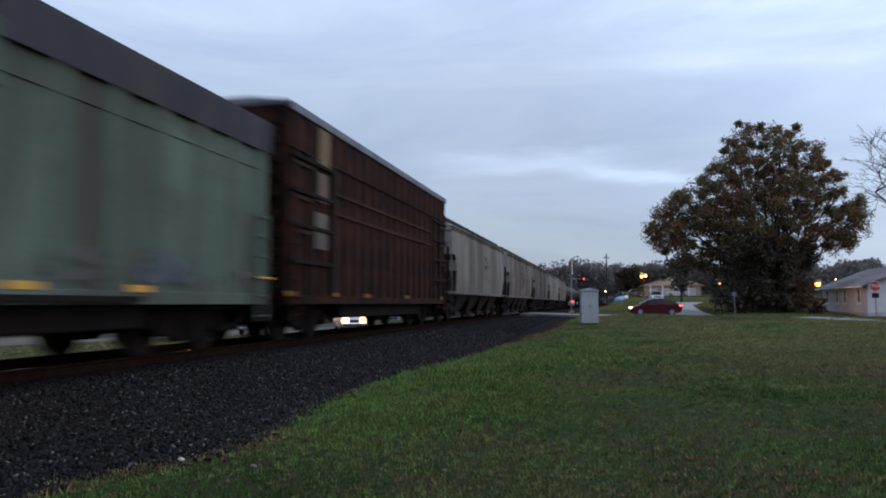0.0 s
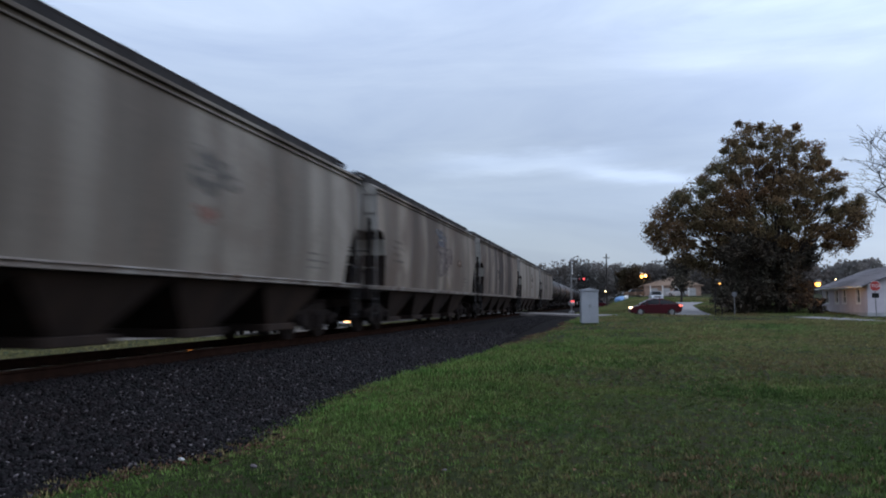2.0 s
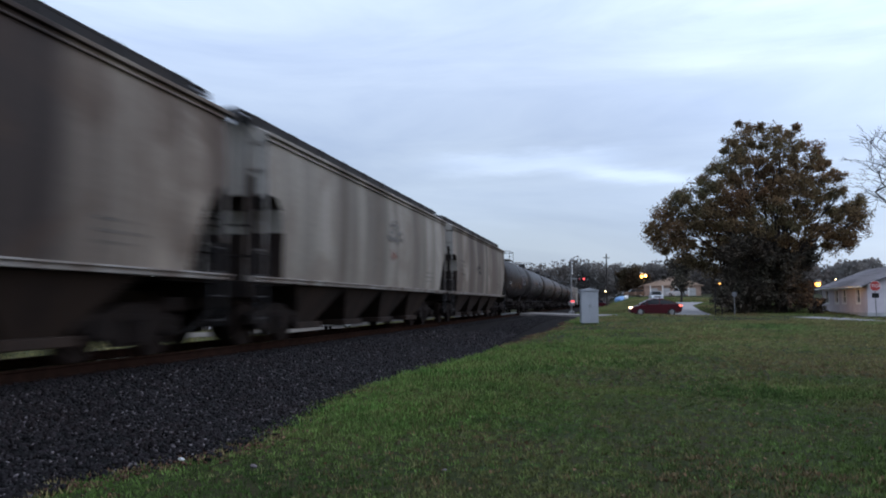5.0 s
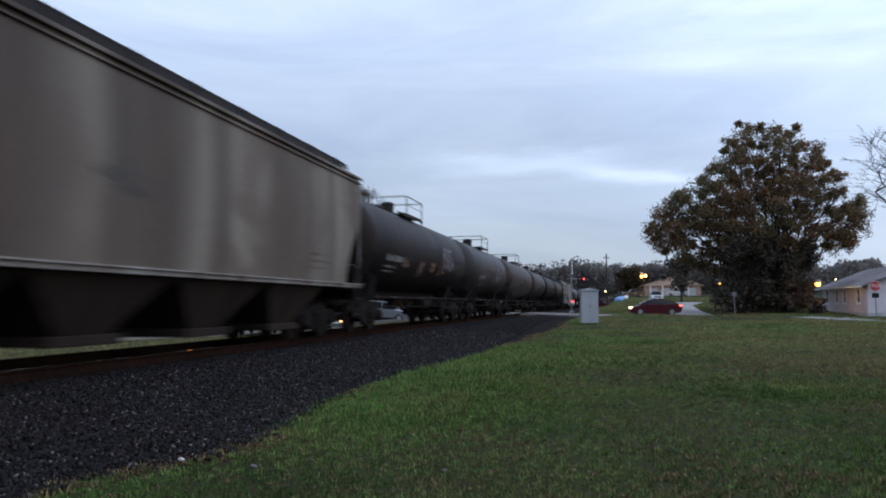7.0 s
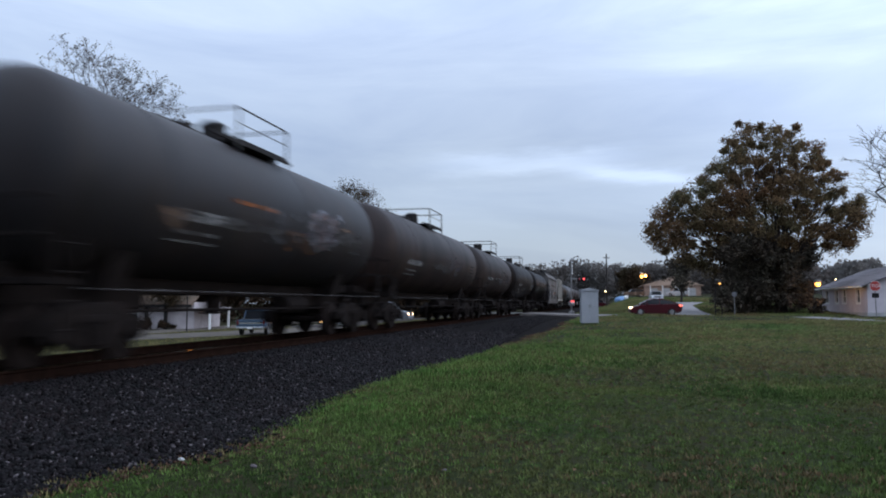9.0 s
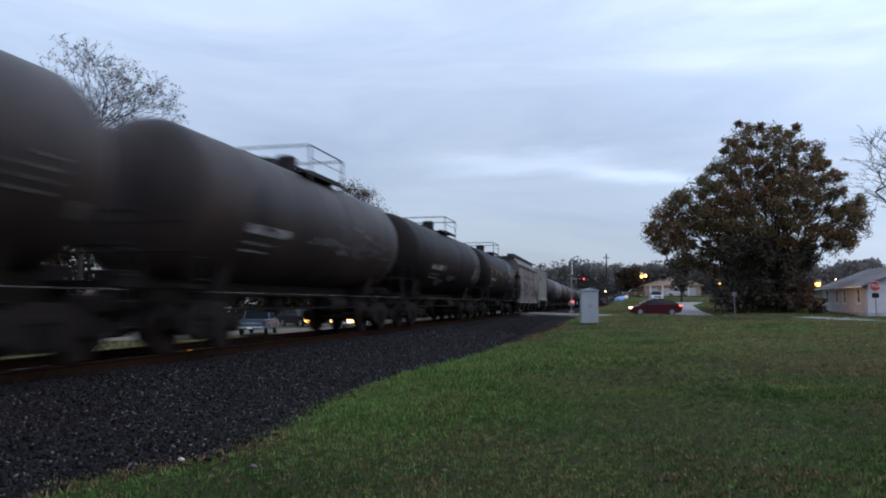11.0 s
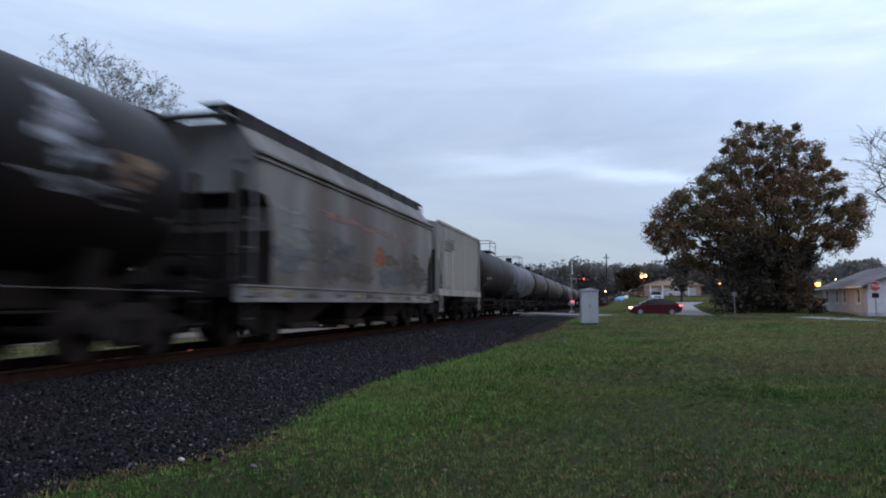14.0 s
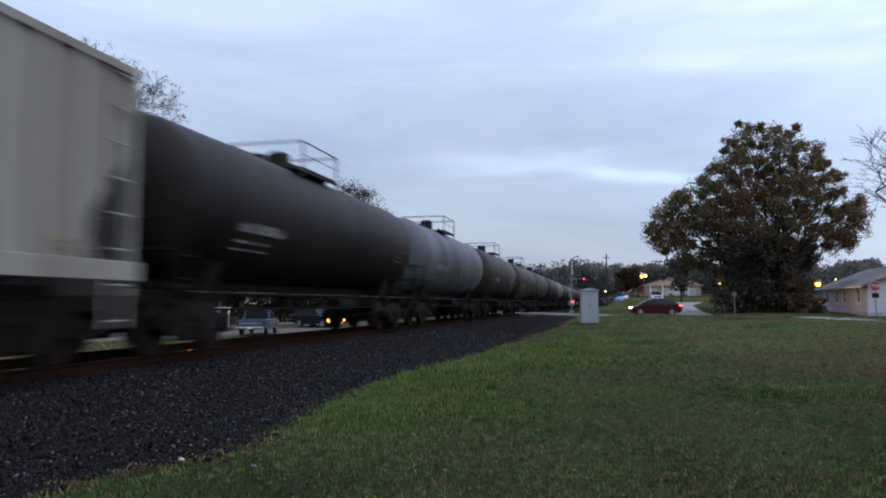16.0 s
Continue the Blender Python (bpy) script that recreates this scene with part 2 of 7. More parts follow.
M_GREEN = mat("faded_green_boxcar", (0.088, 0.116, 0.090), (0.054, 0.074, 0.060), 0.7, scale=1.6, streak=0.12, fine=16, stain=(0.040, 0.032, 0.024), stain_amount=0.9, stain_scale=1.5, spec=0.15, stain_from=0.47, blotch=(0.056, 0.054, 0.042), blotch_amount=0.75, blotch_scale=0.9)
M_BROWN = mat("rusty_brown_boxcar", (0.0377, 0.0099, 0.0054), (0.0095, 0.0043, 0.0033), 0.8, scale=2.2, streak=0.05, fine=14, stain=(0.0059, 0.0037, 0.0033), stain_amount=0.9, stain_scale=1.3, spec=0.1, stain_from=0.40, blotch=(0.0540, 0.0176, 0.0072), blotch_amount=0.5, blotch_scale=1.3)
M_RUSTPALE = mat("rusty_paint_and_highlight", (0.0480, 0.0246, 0.0120), (0.0176, 0.0097, 0.0064), 0.8, scale=1.6, streak=0.3, fine=14, stain=(0.0080, 0.0062, 0.0048), stain_amount=0.8, stain_scale=1.5, spec=0.1)
M_ORANGEREF = mat("dim_orange_reflector", (0.1890, 0.0805, 0.0140), (0.1400, 0.0630, 0.0140), 0.6, scale=5, spec=0.2)
M_ROOFDARK = mat("dark_car_roof", (0.026, 0.025, 0.030), (0.015, 0.015, 0.018), 0.65, scale=1.5, streak=0.3, stain=(0.045, 0.040, 0.034), stain_amount=0.6, stain_scale=1.4, spec=0.2, stain_from=0.46)
M_ROOFGALV = mat("galvanised_car_roof", (0.1200, 0.1230, 0.1350), (0.0780, 0.0780, 0.0870), 0.45, metal=0.5, scale=1.5)
M_TANKBLK = mat("black_tank", (0.0085, 0.0066, 0.0070), (0.0130, 0.0096, 0.0093), 0.52, scale=0.7, streak=0.4, fine=14, stain=(0.0210, 0.0132, 0.0107), stain_amount=0.6, stain_scale=0.8, spec=0.1, blotch=(0.0067, 0.0053, 0.0054), blotch_amount=0.7)
M_TANKJET = mat("jet_black_tank", (0.0058, 0.0045, 0.0048), (0.0088, 0.0066, 0.0064), 0.5, scale=0.7, streak=0.4, fine=14, stain=(0.013, 0.0085, 0.0075), stain_amount=0.6, stain_scale=0.8, spec=0.07, blotch=(0.005, 0.004, 0.004), blotch_amount=0.7)
M_TANKGREY = mat("grey_tank", (0.0780, 0.0870, 0.0990), (0.0540, 0.0588, 0.0660), 0.55, scale=0.7, streak=0.12, stain=(0.0210, 0.0180, 0.0180), stain_amount=0.7, stain_scale=0.8, spec=0.3)
M_TANKBRN = mat("rusty_brown_tank", (0.0292, 0.0195, 0.0170), (0.0175, 0.0131, 0.0126), 0.5, scale=0.7, streak=0.2, stain=(0.0108, 0.0087, 0.0087), stain_amount=0.7, stain_scale=0.7, spec=0.15, blotch=(0.0429, 0.0292, 0.0244), blotch_amount=0.5)
M_TANKDIRT = mat("dirty_pale_tank", (0.0606, 0.0480, 0.0429), (0.0347, 0.0267, 0.0242), 0.65, scale=0.7, streak=0.2, stain=(0.0127, 0.0096, 0.0094), stain_amount=0.85, stain_scale=0.8, spec=0.3)
M_RIBGREY = mat("pale_ribbed_hopper", (0.250, 0.238, 0.214), (0.175, 0.163, 0.146), 0.65, scale=2.2, streak=0.05, stain=(0.12, 0.095, 0.075), stain_amount=0.6, stain_scale=1.0, spec=0.18, blotch=(0.165, 0.148, 0.128), blotch_amount=0.6)
M_GRAFGREY = mat("grey_hopper_paint", (0.1395, 0.1299, 0.1245), (0.0949, 0.0866, 0.0812), 0.65, scale=0.9, streak=0.1, fine=18, stain=(0.0474, 0.0336, 0.0260), stain_amount=0.8, stain_scale=0.7, spec=0.2, blotch=(0.0586, 0.0460, 0.0390), blotch_amount=0.7, blotch_scale=0.5)
M_ORANGE = mat("faded_orange_paint", (0.25, 0.080, 0.022), (0.19, 0.07, 0.03), 0.7, scale=4, spec=0.2, ragged=0.95)
M_REDPAINT = mat("faded_red_paint", (0.19, 0.09, 0.07), (0.18, 0.12, 0.10), 0.7, scale=4, spec=0.2, ragged=0.7)
M_BLUEPAINT = mat("dull_blue_paint", (0.075, 0.084, 0.105), (0.11, 0.118, 0.135), 0.75, scale=3, spec=0.15, ragged=0.65)
M_LETTER = mat("worn_white_lettering", (0.20, 0.20, 0.20), (0.10, 0.10, 0.10), 0.7, scale=6, spec=0.2, ragged=0.95)
M_DARKLET = mat("dark_lettering", (0.05, 0.05, 0.052), (0.10, 0.098, 0.095), 0.7, scale=5, spec=0.2, ragged=0.9)
M_DARKMARK = mat("faded_dark_paint", (0.075, 0.072, 0.070), (0.11, 0.105, 0.10), 0.75, scale=4, spec=0.2, ragged=0.42)
M_GRIME = mat("brown_grime", (0.060, 0.046, 0.036), (0.10, 0.085, 0.072), 0.8, scale=3, streak=0.3, spec=0.15, ragged=0.7)
M_ORANGEDULL = mat("dull_rust_paint", (0.15, 0.085, 0.055), (0.12, 0.09, 0.07), 0.75, scale=4, spec=0.2, ragged=0.8)
M_YELLOWDULL = mat("dull_yellow_paint", (0.24, 0.17, 0.06), (0.18, 0.14, 0.07), 0.75, scale=4, spec=0.15, ragged=0.8)
M_PIPE = mat("dark_pipe", (0.095, 0.092, 0.092), (0.055, 0.052, 0.052), 0.6, scale=4, spec=0.25)
M_STRAW = mat("dry_grass", (0.175, 0.145, 0.068), (0.110, 0.112, 0.042), 0.85, scale=0.8, island=0.5, spec=0.05)
M_YELLOW = mat("yellow_reflector", (0.50, 0.26, 0.03), (0.42, 0.22, 0.03), 0.5, scale=5)
M_BARK = mat("bark", (0.048, 0.040, 0.036), (0.030, 0.026, 0.024), 0.9, scale=3, fine=20, streak=0.3, bump=0.8, spec=0.06)
M_LEAF = mat("autumn_oak_leaf", (0.1350, 0.1008, 0.0540), (0.1620, 0.0900, 0.0486), 0.85, scale=0.16, fine=2, island=0.65, stain=(0.0882, 0.0936, 0.0486), stain_amount=0.8, stain_scale=0.22, spec=0.06, thin=0.5)
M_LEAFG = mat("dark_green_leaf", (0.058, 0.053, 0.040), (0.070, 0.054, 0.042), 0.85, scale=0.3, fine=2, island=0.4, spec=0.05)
M_LEAFB = mat("brown_leaf", (0.062, 0.040, 0.023), (0.045, 0.036, 0.020), 0.8, scale=0.3, fine=2, island=0.4, spec=0.1, thin=0.4)
# foliage colour lightened and greyed: the distance haze is mixed into it
M_HAZYWOOD = mat("far_woods", (0.135, 0.128, 0.120), (0.140, 0.118, 0.104), 0.95, scale=0.06, fine=1, island=0.2, spec=0.02, thin=0.45)
M_SIDING = mat("white_siding", (0.50, 0.455, 0.475), (0.44, 0.40, 0.42), 0.7, scale=1.2, fine=25, spec=0.2)
M_SHINGLE = mat("grey_shingle", (0.1640, 0.1511, 0.1574), (0.1271, 0.1177, 0.1244), 0.9, scale=3, fine=20, bump=0.4, per_object=0.2, spec=0.1)
M_TANROOF = mat("tan_metal_roof", (0.42, 0.30, 0.22), (0.36, 0.26, 0.2), 0.6, scale=0.6)
M_TANWALL = mat("tan_wall", (0.30, 0.20, 0.15), (0.24, 0.17, 0.13), 0.8, scale=1)
M_MAROON = mat("maroon_car_paint", (0.0480, 0.0048, 0.0080), (0.0360, 0.0040, 0.0064), 0.3, scale=1, fine=60, spec=0.15)
M_DARKCAR = mat("charcoal_car_paint", (0.0104, 0.0123, 0.0149), (0.0078, 0.0091, 0.0111), 0.18, scale=1, fine=60, spec=0.22)
M_BLUECAR = mat("steel_blue_truck_paint", (0.045, 0.075, 0.115), (0.035, 0.06, 0.09), 0.35, scale=1, fine=60, spec=0.3)
M_WHITECAR = mat("white_car_paint", (0.40, 0.405, 0.41), (0.34, 0.345, 0.35), 0.3, scale=1, fine=60, spec=0.3)
M_CHROME = mat("chrome", (0.7, 0.7, 0.7), None, 0.2, metal=1.0)
M_RUBBER = mat("tyre_rubber", (0.018, 0.018, 0.018), None, 0.85)
M_CARGLASS = mat("tinted_glass", (0.006, 0.007, 0.009), (0.005, 0.006, 0.007), 0.1, spec=0.1)
M_WINGLASS = mat("window_glass", (0.03, 0.035, 0.045), (0.02, 0.025, 0.03), 0.08, spec=0.15)
M_STOPRED = mat("stop_sign_red", (0.42, 0.03, 0.025), (0.36, 0.03, 0.025), 0.5, scale=4)
M_SIGNBACK = mat("sign_aluminium", (0.16, 0.16, 0.17), None, 0.6, metal=0.3)
M_BLUETARP = mat("blue_tarp", (0.10, 0.22, 0.42), (0.2, 0.3, 0.45), 0.7)
M_HEAD = mat("headlight_lit", (0.9, 0.8, 0.6), None, 0.3, glow=(1.0, 0.36, 0.05), glow_strength=6.0)
M_HEADWHITE = mat("headlight_lit_white", (0.9, 0.9, 0.85), None, 0.3, glow=(1.0, 0.62, 0.32), glow_strength=6.0)
M_HEADWARM = mat("headlight_lit_warm", (0.9, 0.85, 0.7), None, 0.3, glow=(1.0, 0.48, 0.15), glow_strength=5.0)
M_TAIL = mat("taillight_lit", (0.5, 0.05, 0.03), None, 0.3, glow=(1.0, 0.16, 0.10), glow_strength=3.0)
M_TAILOFF = mat("taillight_lens", (0.10, 0.010, 0.010), None, 0.25)
M_REDLAMP = mat("signal_lamp_lit", (0.6, 0.05, 0.05), None, 0.3, glow=(1.0, 0.09, 0.09), glow_strength=1.2)
M_REDLAMPOFF = mat("signal_lamp_dim", (0.12, 0.012, 0.012), None, 0.3, glow=(1.0, 0.05, 0.06), glow_strength=0.06)
M_SODIUM = mat("sodium_lamp_lit", (1.0, 0.7, 0.3), None, 0.3, glow=(1.0, 0.44, 0.09), glow_strength=3.0)
M_PORCHLAMP = mat("porch_lamp_lit", (1.0, 0.8, 0.5), None, 0.3, glow=(1.0, 0.66, 0.32), glow_strength=14.0)

M_STONELIGHT = mat("pale_ballast_stone", (0.078, 0.068, 0.070), (0.030, 0.025, 0.027), 0.8, scale=6, fine=30, island=0.8, spec=0.15)

M_TUFTBROWN = mat("withered_grass", (0.122, 0.084, 0.046), (0.088, 0.068, 0.034), 0.9, scale=0.7, fine=6, island=0.5, spec=0.04)

M_HEDGE = mat("hedge_leaf", (0.030, 0.024, 0.015), (0.044, 0.028, 0.018), 0.85, scale=0.2, fine=2, island=0.5, spec=0.05, thin=0.3)

M_TANKMID = mat("sooty_black_tank", (0.0144, 0.0131, 0.0139), (0.0216, 0.0190, 0.0198), 0.5, scale=0.7, streak=0.3, stain=(0.0270, 0.0198, 0.0162), stain_amount=0.6, stain_scale=0.8, spec=0.2, blotch=(0.0100, 0.0090, 0.0090), blotch_amount=0.5)

M_LETTERDIM = mat("dim_worn_lettering", (0.085, 0.08, 0.078), (0.045, 0.042, 0.042), 0.75, scale=6, spec=0.15, ragged=0.8)

M_PURPLEGREY = mat("dull_purple_paint", (0.085, 0.062, 0.082), (0.06, 0.05, 0.06), 0.75, scale=4, spec=0.2, ragged=0.42)

# white siding toned down in colour for the shade the house stands in
M_SIDINGSHADE = mat("shaded_white_siding", (0.4464, 0.4032, 0.4032), (0.3456, 0.3168, 0.3168), 0.75, scale=1.2, fine=20, spec=0.15)

M_GREYCAR = mat("grey_car_paint", (0.12, 0.125, 0.13), (0.10, 0.105, 0.11), 0.3, scale=1, fine=60, spec=0.3)


# ---- mesh helpers ----
def box(bm, x0, x1, y0, y1, z0, z1, bevel=0.0, m=None):
    r = bmesh.ops.create_cube(bm, size=1.0)
    vs = r["verts"]
    t = Matrix.Translation(((x0 + x1) / 2, (y0 + y1) / 2, (z0 + z1) / 2)) @ Matrix.Diagonal((abs(x1 - x0), abs(y1 - y0), abs(z1 - z0), 1))
    bmesh.ops.transform(bm, matrix=(m @ t) if m else t, verts=vs)
    if bevel:
        es = list({e for v in vs for e in v.link_edges})
        bmesh.ops.bevel(bm, geom=es, offset=bevel, segments=2, affect="EDGES", profile=0.5)
    return bm


def rod(bm, a, b, r, sides=6, r2=None, caps=True):
    a, b = Vector(a), Vector(b)
    d = b - a
    q = d.to_track_quat("Z", "Y").to_matrix().to_4x4()
    bmesh.ops.create_cone(bm, cap_ends=caps, segments=sides, radius1=r, radius2=r if r2 is None else r2, depth=d.length,
                          matrix=Matrix.Translation((a + b) / 2) @ q)
    return bm


def ball(bm, c, r, u=12, v=8, s=(1, 1, 1)):
    bmesh.ops.create_uvsphere(bm, u_segments=u, v_segments=v, radius=r, matrix=Matrix.Translation(c) @ Matrix.Diagonal((*s, 1)))
    return bm


def rings(bm, loops, closed=True, cap=True):
    """Skins a row of loops of equal length."""
    vv = [[bm.verts.new(p) for p in lp] for lp in loops]
    n = len(vv[0])
    for a, b in zip(vv, vv[1:]):
        for i in range(n if closed else n - 1):
            j = (i + 1) % n
            bm.faces.new((a[i], a[j], b[j], b[i]))
    if cap and closed:
        bm.faces.new(vv[0][::-1])
        bm.faces.new(vv[-1])
    bmesh.ops.recalc_face_normals(bm, faces=bm.faces)
    return bm


def tubes(name, segs, material, sides=5):
    """Tapered tubes, one for each row of two ends and two radii, as one smooth mesh."""
    s = np.array([(*a, *b, ra, rb) for a, b, ra, rb in segs])
    a, b, ra, rb = s[:, :3], s[:, 3:6], s[:, 6], s[:, 7]
    d = b - a
    d /= np.linalg.norm(d, axis=1, keepdims=True) + 1e-9
    ref = np.where(np.abs(d[:, 2:3]) < 0.9, np.array([[0, 0, 1.0]]), np.array([[1.0, 0, 0]]))
    u = np.cross(d, ref)
    u /= np.linalg.norm(u, axis=1, keepdims=True)
    w = np.cross(d, u)
    n = len(s)
    t = np.arange(sides) * 2 * math.pi / sides
    circle = u[:, None] * np.cos(t)[None, :, None] + w[:, None] * np.sin(t)[None, :, None]
    vv = np.concatenate([a[:, None] + circle * ra[:, None, None], b[:, None] + circle * rb[:, None, None]], 1)
    i = np.arange(sides)
    j = (i + 1) % sides
    base = np.stack([i, j, j + sides, i + sides], -1)
    ff = (base[None] + (np.arange(n) * 2 * sides)[:, None, None]).reshape(-1, 4)
    me = bpy.data.meshes.new(name)
    me.vertices.add(n * 2 * sides)
    me.vertices.foreach_set("co", vv.reshape(-1).astype(np.float32))
    me.loops.add(ff.size)
    me.loops.foreach_set("vertex_index", ff.reshape(-1).astype(np.int32))
    me.polygons.add(len(ff))
    me.polygons.foreach_set("loop_start", (np.arange(len(ff)) * 4).astype(np.int32))
    me.polygons.foreach_set("use_smooth", np.ones(len(ff), bool))
    me.update(calc_edges=True)
    me.materials.append(material)
    return me


def finish(name, bm, material, smooth=None):
    me = bpy.data.meshes.new(name)
    bm.to_mesh(me)
    bm.free()
    me.materials.append(material)
    if smooth is not None:
        for p in me.polygons:
            p.use_smooth = True
        me.set_sharp_from_angle(angle=radians(smooth))
    return me


def part(name, bm, material, parent, label="", smooth=None):
    ob = new(name, finish(name, bm, material, smooth))
    ob.parent = parent
    if label:
        tagged(ob, label)
    return ob


def thing(name, m, label, category, group=""):
    ob = new(name)
    ob.empty_display_size = 0.2
    ob.matrix_basis = m
    return tagged(ob, label, category, group)


def setting(name, bm, material, label, category, smooth=None):
    return tagged(new(name, finish(name, bm, material, smooth)), label, category, kind="structure")


def B():
    return bmesh.new()


def smoothstep(a, b, v):
    t = np.clip((v - a) / (b - a), 0, 1)
    return t * t * (3 - 2 * t)


# ---- ground ----
TRACK_X, RAIL_Z = -8.1, 0.59


def ground_z(x, y):
    """Height of the ground sheet: flat lawn, a gentle rise to the road, a hill beyond it, a lower street behind the track."""
    x, y = np.asarray(x, float), np.asarray(y, float)
    z = 0.31 * smoothstep(20, 44, y)
    hill = 0.026 * np.clip(y - 70, 0, 54) + 0.031 * np.clip(y - 124, 0, 47) + 0.016 * np.clip(y - 171, 0, 115)
    z = z + hill * smoothstep(-3, 5, x)
    left = -0.75 - z
    z = z + left * smoothstep(-11.5, -19.5, x)
    z = z + 0.18 * smoothstep(48, 58, y) * (1 - smoothstep(59.0, 60.6, y)) * smoothstep(-1.2, 1.0, x) * (1 - smoothstep(15, 20, x))
    z = z + 0.03 * np.sin(x * 0.55 + 1) * np.sin(y * 0.4) * smoothstep(4, 8, y) * (1 - smoothstep(50, 60, y)) * smoothstep(-3.5, -1.5, x)
    return z


def gz(x, y):
    return float(ground_z(x, y))


def sheet(xs, ys, lift=0.0, zf=ground_z):
    gx, gy = np.meshgrid(xs, ys)
    zz = zf(gx, gy) + lift
    verts = np.stack([gx, gy, zz], -1).reshape(-1, 3)
    nx = len(xs)
    faces = [(j * nx + i, j * nx + i + 1, (j + 1) * nx + i + 1, (j + 1) * nx + i) for j in range(len(ys) - 1) for i in range(nx - 1)]
    return verts, faces


def mesh_from(name, verts, faces, material, smooth=False):
    me = bpy.data.meshes.new(name)
    me.from_pydata([tuple(v) for v in verts], [], faces)
    me.materials.append(material)
    if smooth:
        for p in me.polygons:
            p.use_smooth = True
    return me


xs = np.unique(np.concatenate([np.linspace(-1500, -120, 12), np.linspace(-120, -16, 20), np.linspace(-16, -3, 27), np.linspace(-3, 20, 47), np.linspace(20, 120, 30), np.linspace(120, 1500, 12)]))
ys = np.unique(np.concatenate([np.linspace(-400, -20, 8), np.linspace(-20, 60, 81), np.linspace(60, 160, 51), np.linspace(160, 400, 20), np.linspace(400, 2500, 12)]))
v, fc = sheet(xs, ys)
ground = tagged(new("ground", mesh_from("ground", v, fc, M_GRASS, True)), "uneven autumn lawn with bare brown patches", "ground", kind="structure")


def strip(name, pts, material, label, category, lift=0.02, step=2.0):
    """A road that follows the ground: rows of centre x, y and width along it."""
    bm = B()
    rows_ = []
    for (x0, y0, w0), (x1, y1, w1) in zip(pts, pts[1:]):
        k = max(2, int(math.hypot(x1 - x0, y1 - y0) / step))
        for i in range(k + (1 if (x1, y1, w1) == pts[-1] else 0)):
            s = i / k
            d = Vector((x1 - x0, y1 - y0, 0)).normalized()
            nrm = Vector((d.y, -d.x, 0))
            c = Vector((x0 + (x1 - x0) * s, y0 + (y1 - y0) * s, 0))
            w = w0 + (w1 - w0) * s
            row = []
            for q in (-0.5, -0.25, 0, 0.25, 0.5):
                p = c + nrm * (w * q)
                row.append(bm.verts.new((p.x, p.y, gz(p.x, p.y) + lift + 0.05 * (0.25 - q * q))))
            rows_.append(row)
    for a, b in zip(rows_, rows_[1:]):
        for i in range(4):
            bm.faces.new((a[i], a[i + 1], b[i + 1], b[i]))
    bmesh.ops.recalc_face_normals(bm, faces=bm.faces)
    return setting(name, bm, material, label, category, 60)


# crossing road, ramped up to the rails
bm = B()
prof = [(9.4, 0.335), (8, 0.34), (2, 0.36), (-3, 0.46), (-6.2, RAIL_Z - 0.02), (-7.2, RAIL_Z - 0.015)]
loops = [[(x, 60.4, z + gz(x, 62) - 0.31 if x > 2 else z), (x, 69.4, z + gz(x, 62) - 0.31 if x > 2 else z), (x, 69.4, -0.6), (x, 60.4, -0.6)] for x, z in prof]
rings(bm, loops)
setting("road_crossing_east", bm, M_ASPHALT, "grey asphalt road ramping up to the track", "road")
bm = B()
prof = [(-9.0, RAIL_Z - 0.015), (-10.5, RAIL_Z - 0.03), (-14, 0.3), (-18, -0.02), (-22, -0.25), (-26, -0.55), (-29, -0.72)]
rings(bm, [[(x, 60.4, z), (x, 69.4, z), (x, 69.4, -1.4), (x, 60.4, -1.4)] for x, z in prof])
setting("road_crossing_west", bm, M_ASPHALT, "grey asphalt road falling from the track", "road")
bm = B()
box(bm, -8.75, -7.45, 60.4, 69.4, 0.2, RAIL_Z - 0.012)
setting("crossing_panel", bm, M_CONC, "worn concrete crossing panel between the rails", "crossing panel")
strip("road_uphill", [(7.6, 66.5, 3.4), (7.9, 80, 3.4), (8.8, 100, 4.2), (10.8, 118, 8.0)], M_CONCROAD, "pale road running uphill from the crossing", "road", 0.05)
strip("street", [(-34.0, -40, 4.4), (-34.0, 62, 4.4), (-34.0, 90, 4.4)], M_GRAVELROAD, "pale worn street behind the track", "road", 0.03)
strip("street_branch", [(-31.5, 30, 3.0), (-28.5, 41, 6.0), (-23.5, 55, 7.5), (-21.0, 68, 8.0)], M_GRAVELROAD, "pale branch of the street leading to the crossing", "road", 0.045)
strip("lane", [(13.4, 55.0, 2.2), (17.0, 49.6, 3.6), (26.0, 48.5, 4.0), (44.0, 48.0, 4.0)], M_CONCROAD, "pale gravel lane beside the white house", "road", 0.025)

# ---- track ----
bm = B()
TOE_Y = [-60, 0, 5.2, 5.9, 6.7, 8.0, 9.2, 10.6, 13.3, 15.4, 17.2, 20, 24.4, 29.8, 33.2, 37, 60]
TOE_X = [-4.4, -4.4, -4.25, -3.84, -3.62, -3.72, -3.9, -4.12, -3.96, -3.9, -3.7, -3.5, -3.3, -2.85, -2.45, -2.2, -2.2]


def toe(y):
    """Where the ballast meets the lawn."""
    return np.interp(y, TOE_Y, TOE_X) + 0.03 * np.sin(np.asarray(y) * 3.1) + 0.03 * np.sin(np.asarray(y) * 7.3)


half = [(-4.1, -0.08), (-4.1, 0.0), (-5.5, 0.19), (-6.4, 0.36), (-6.75, 0.40), (-8.1, 0.40), (-9.45, 0.40), (-9.9, 0.34), (-11.6, 0.02), (-12.2, -0.3)]
stat = [-60, -20] + [y * 1.0 for y in range(0, 60)] + [60, 80, 120, 200, 400, 700]


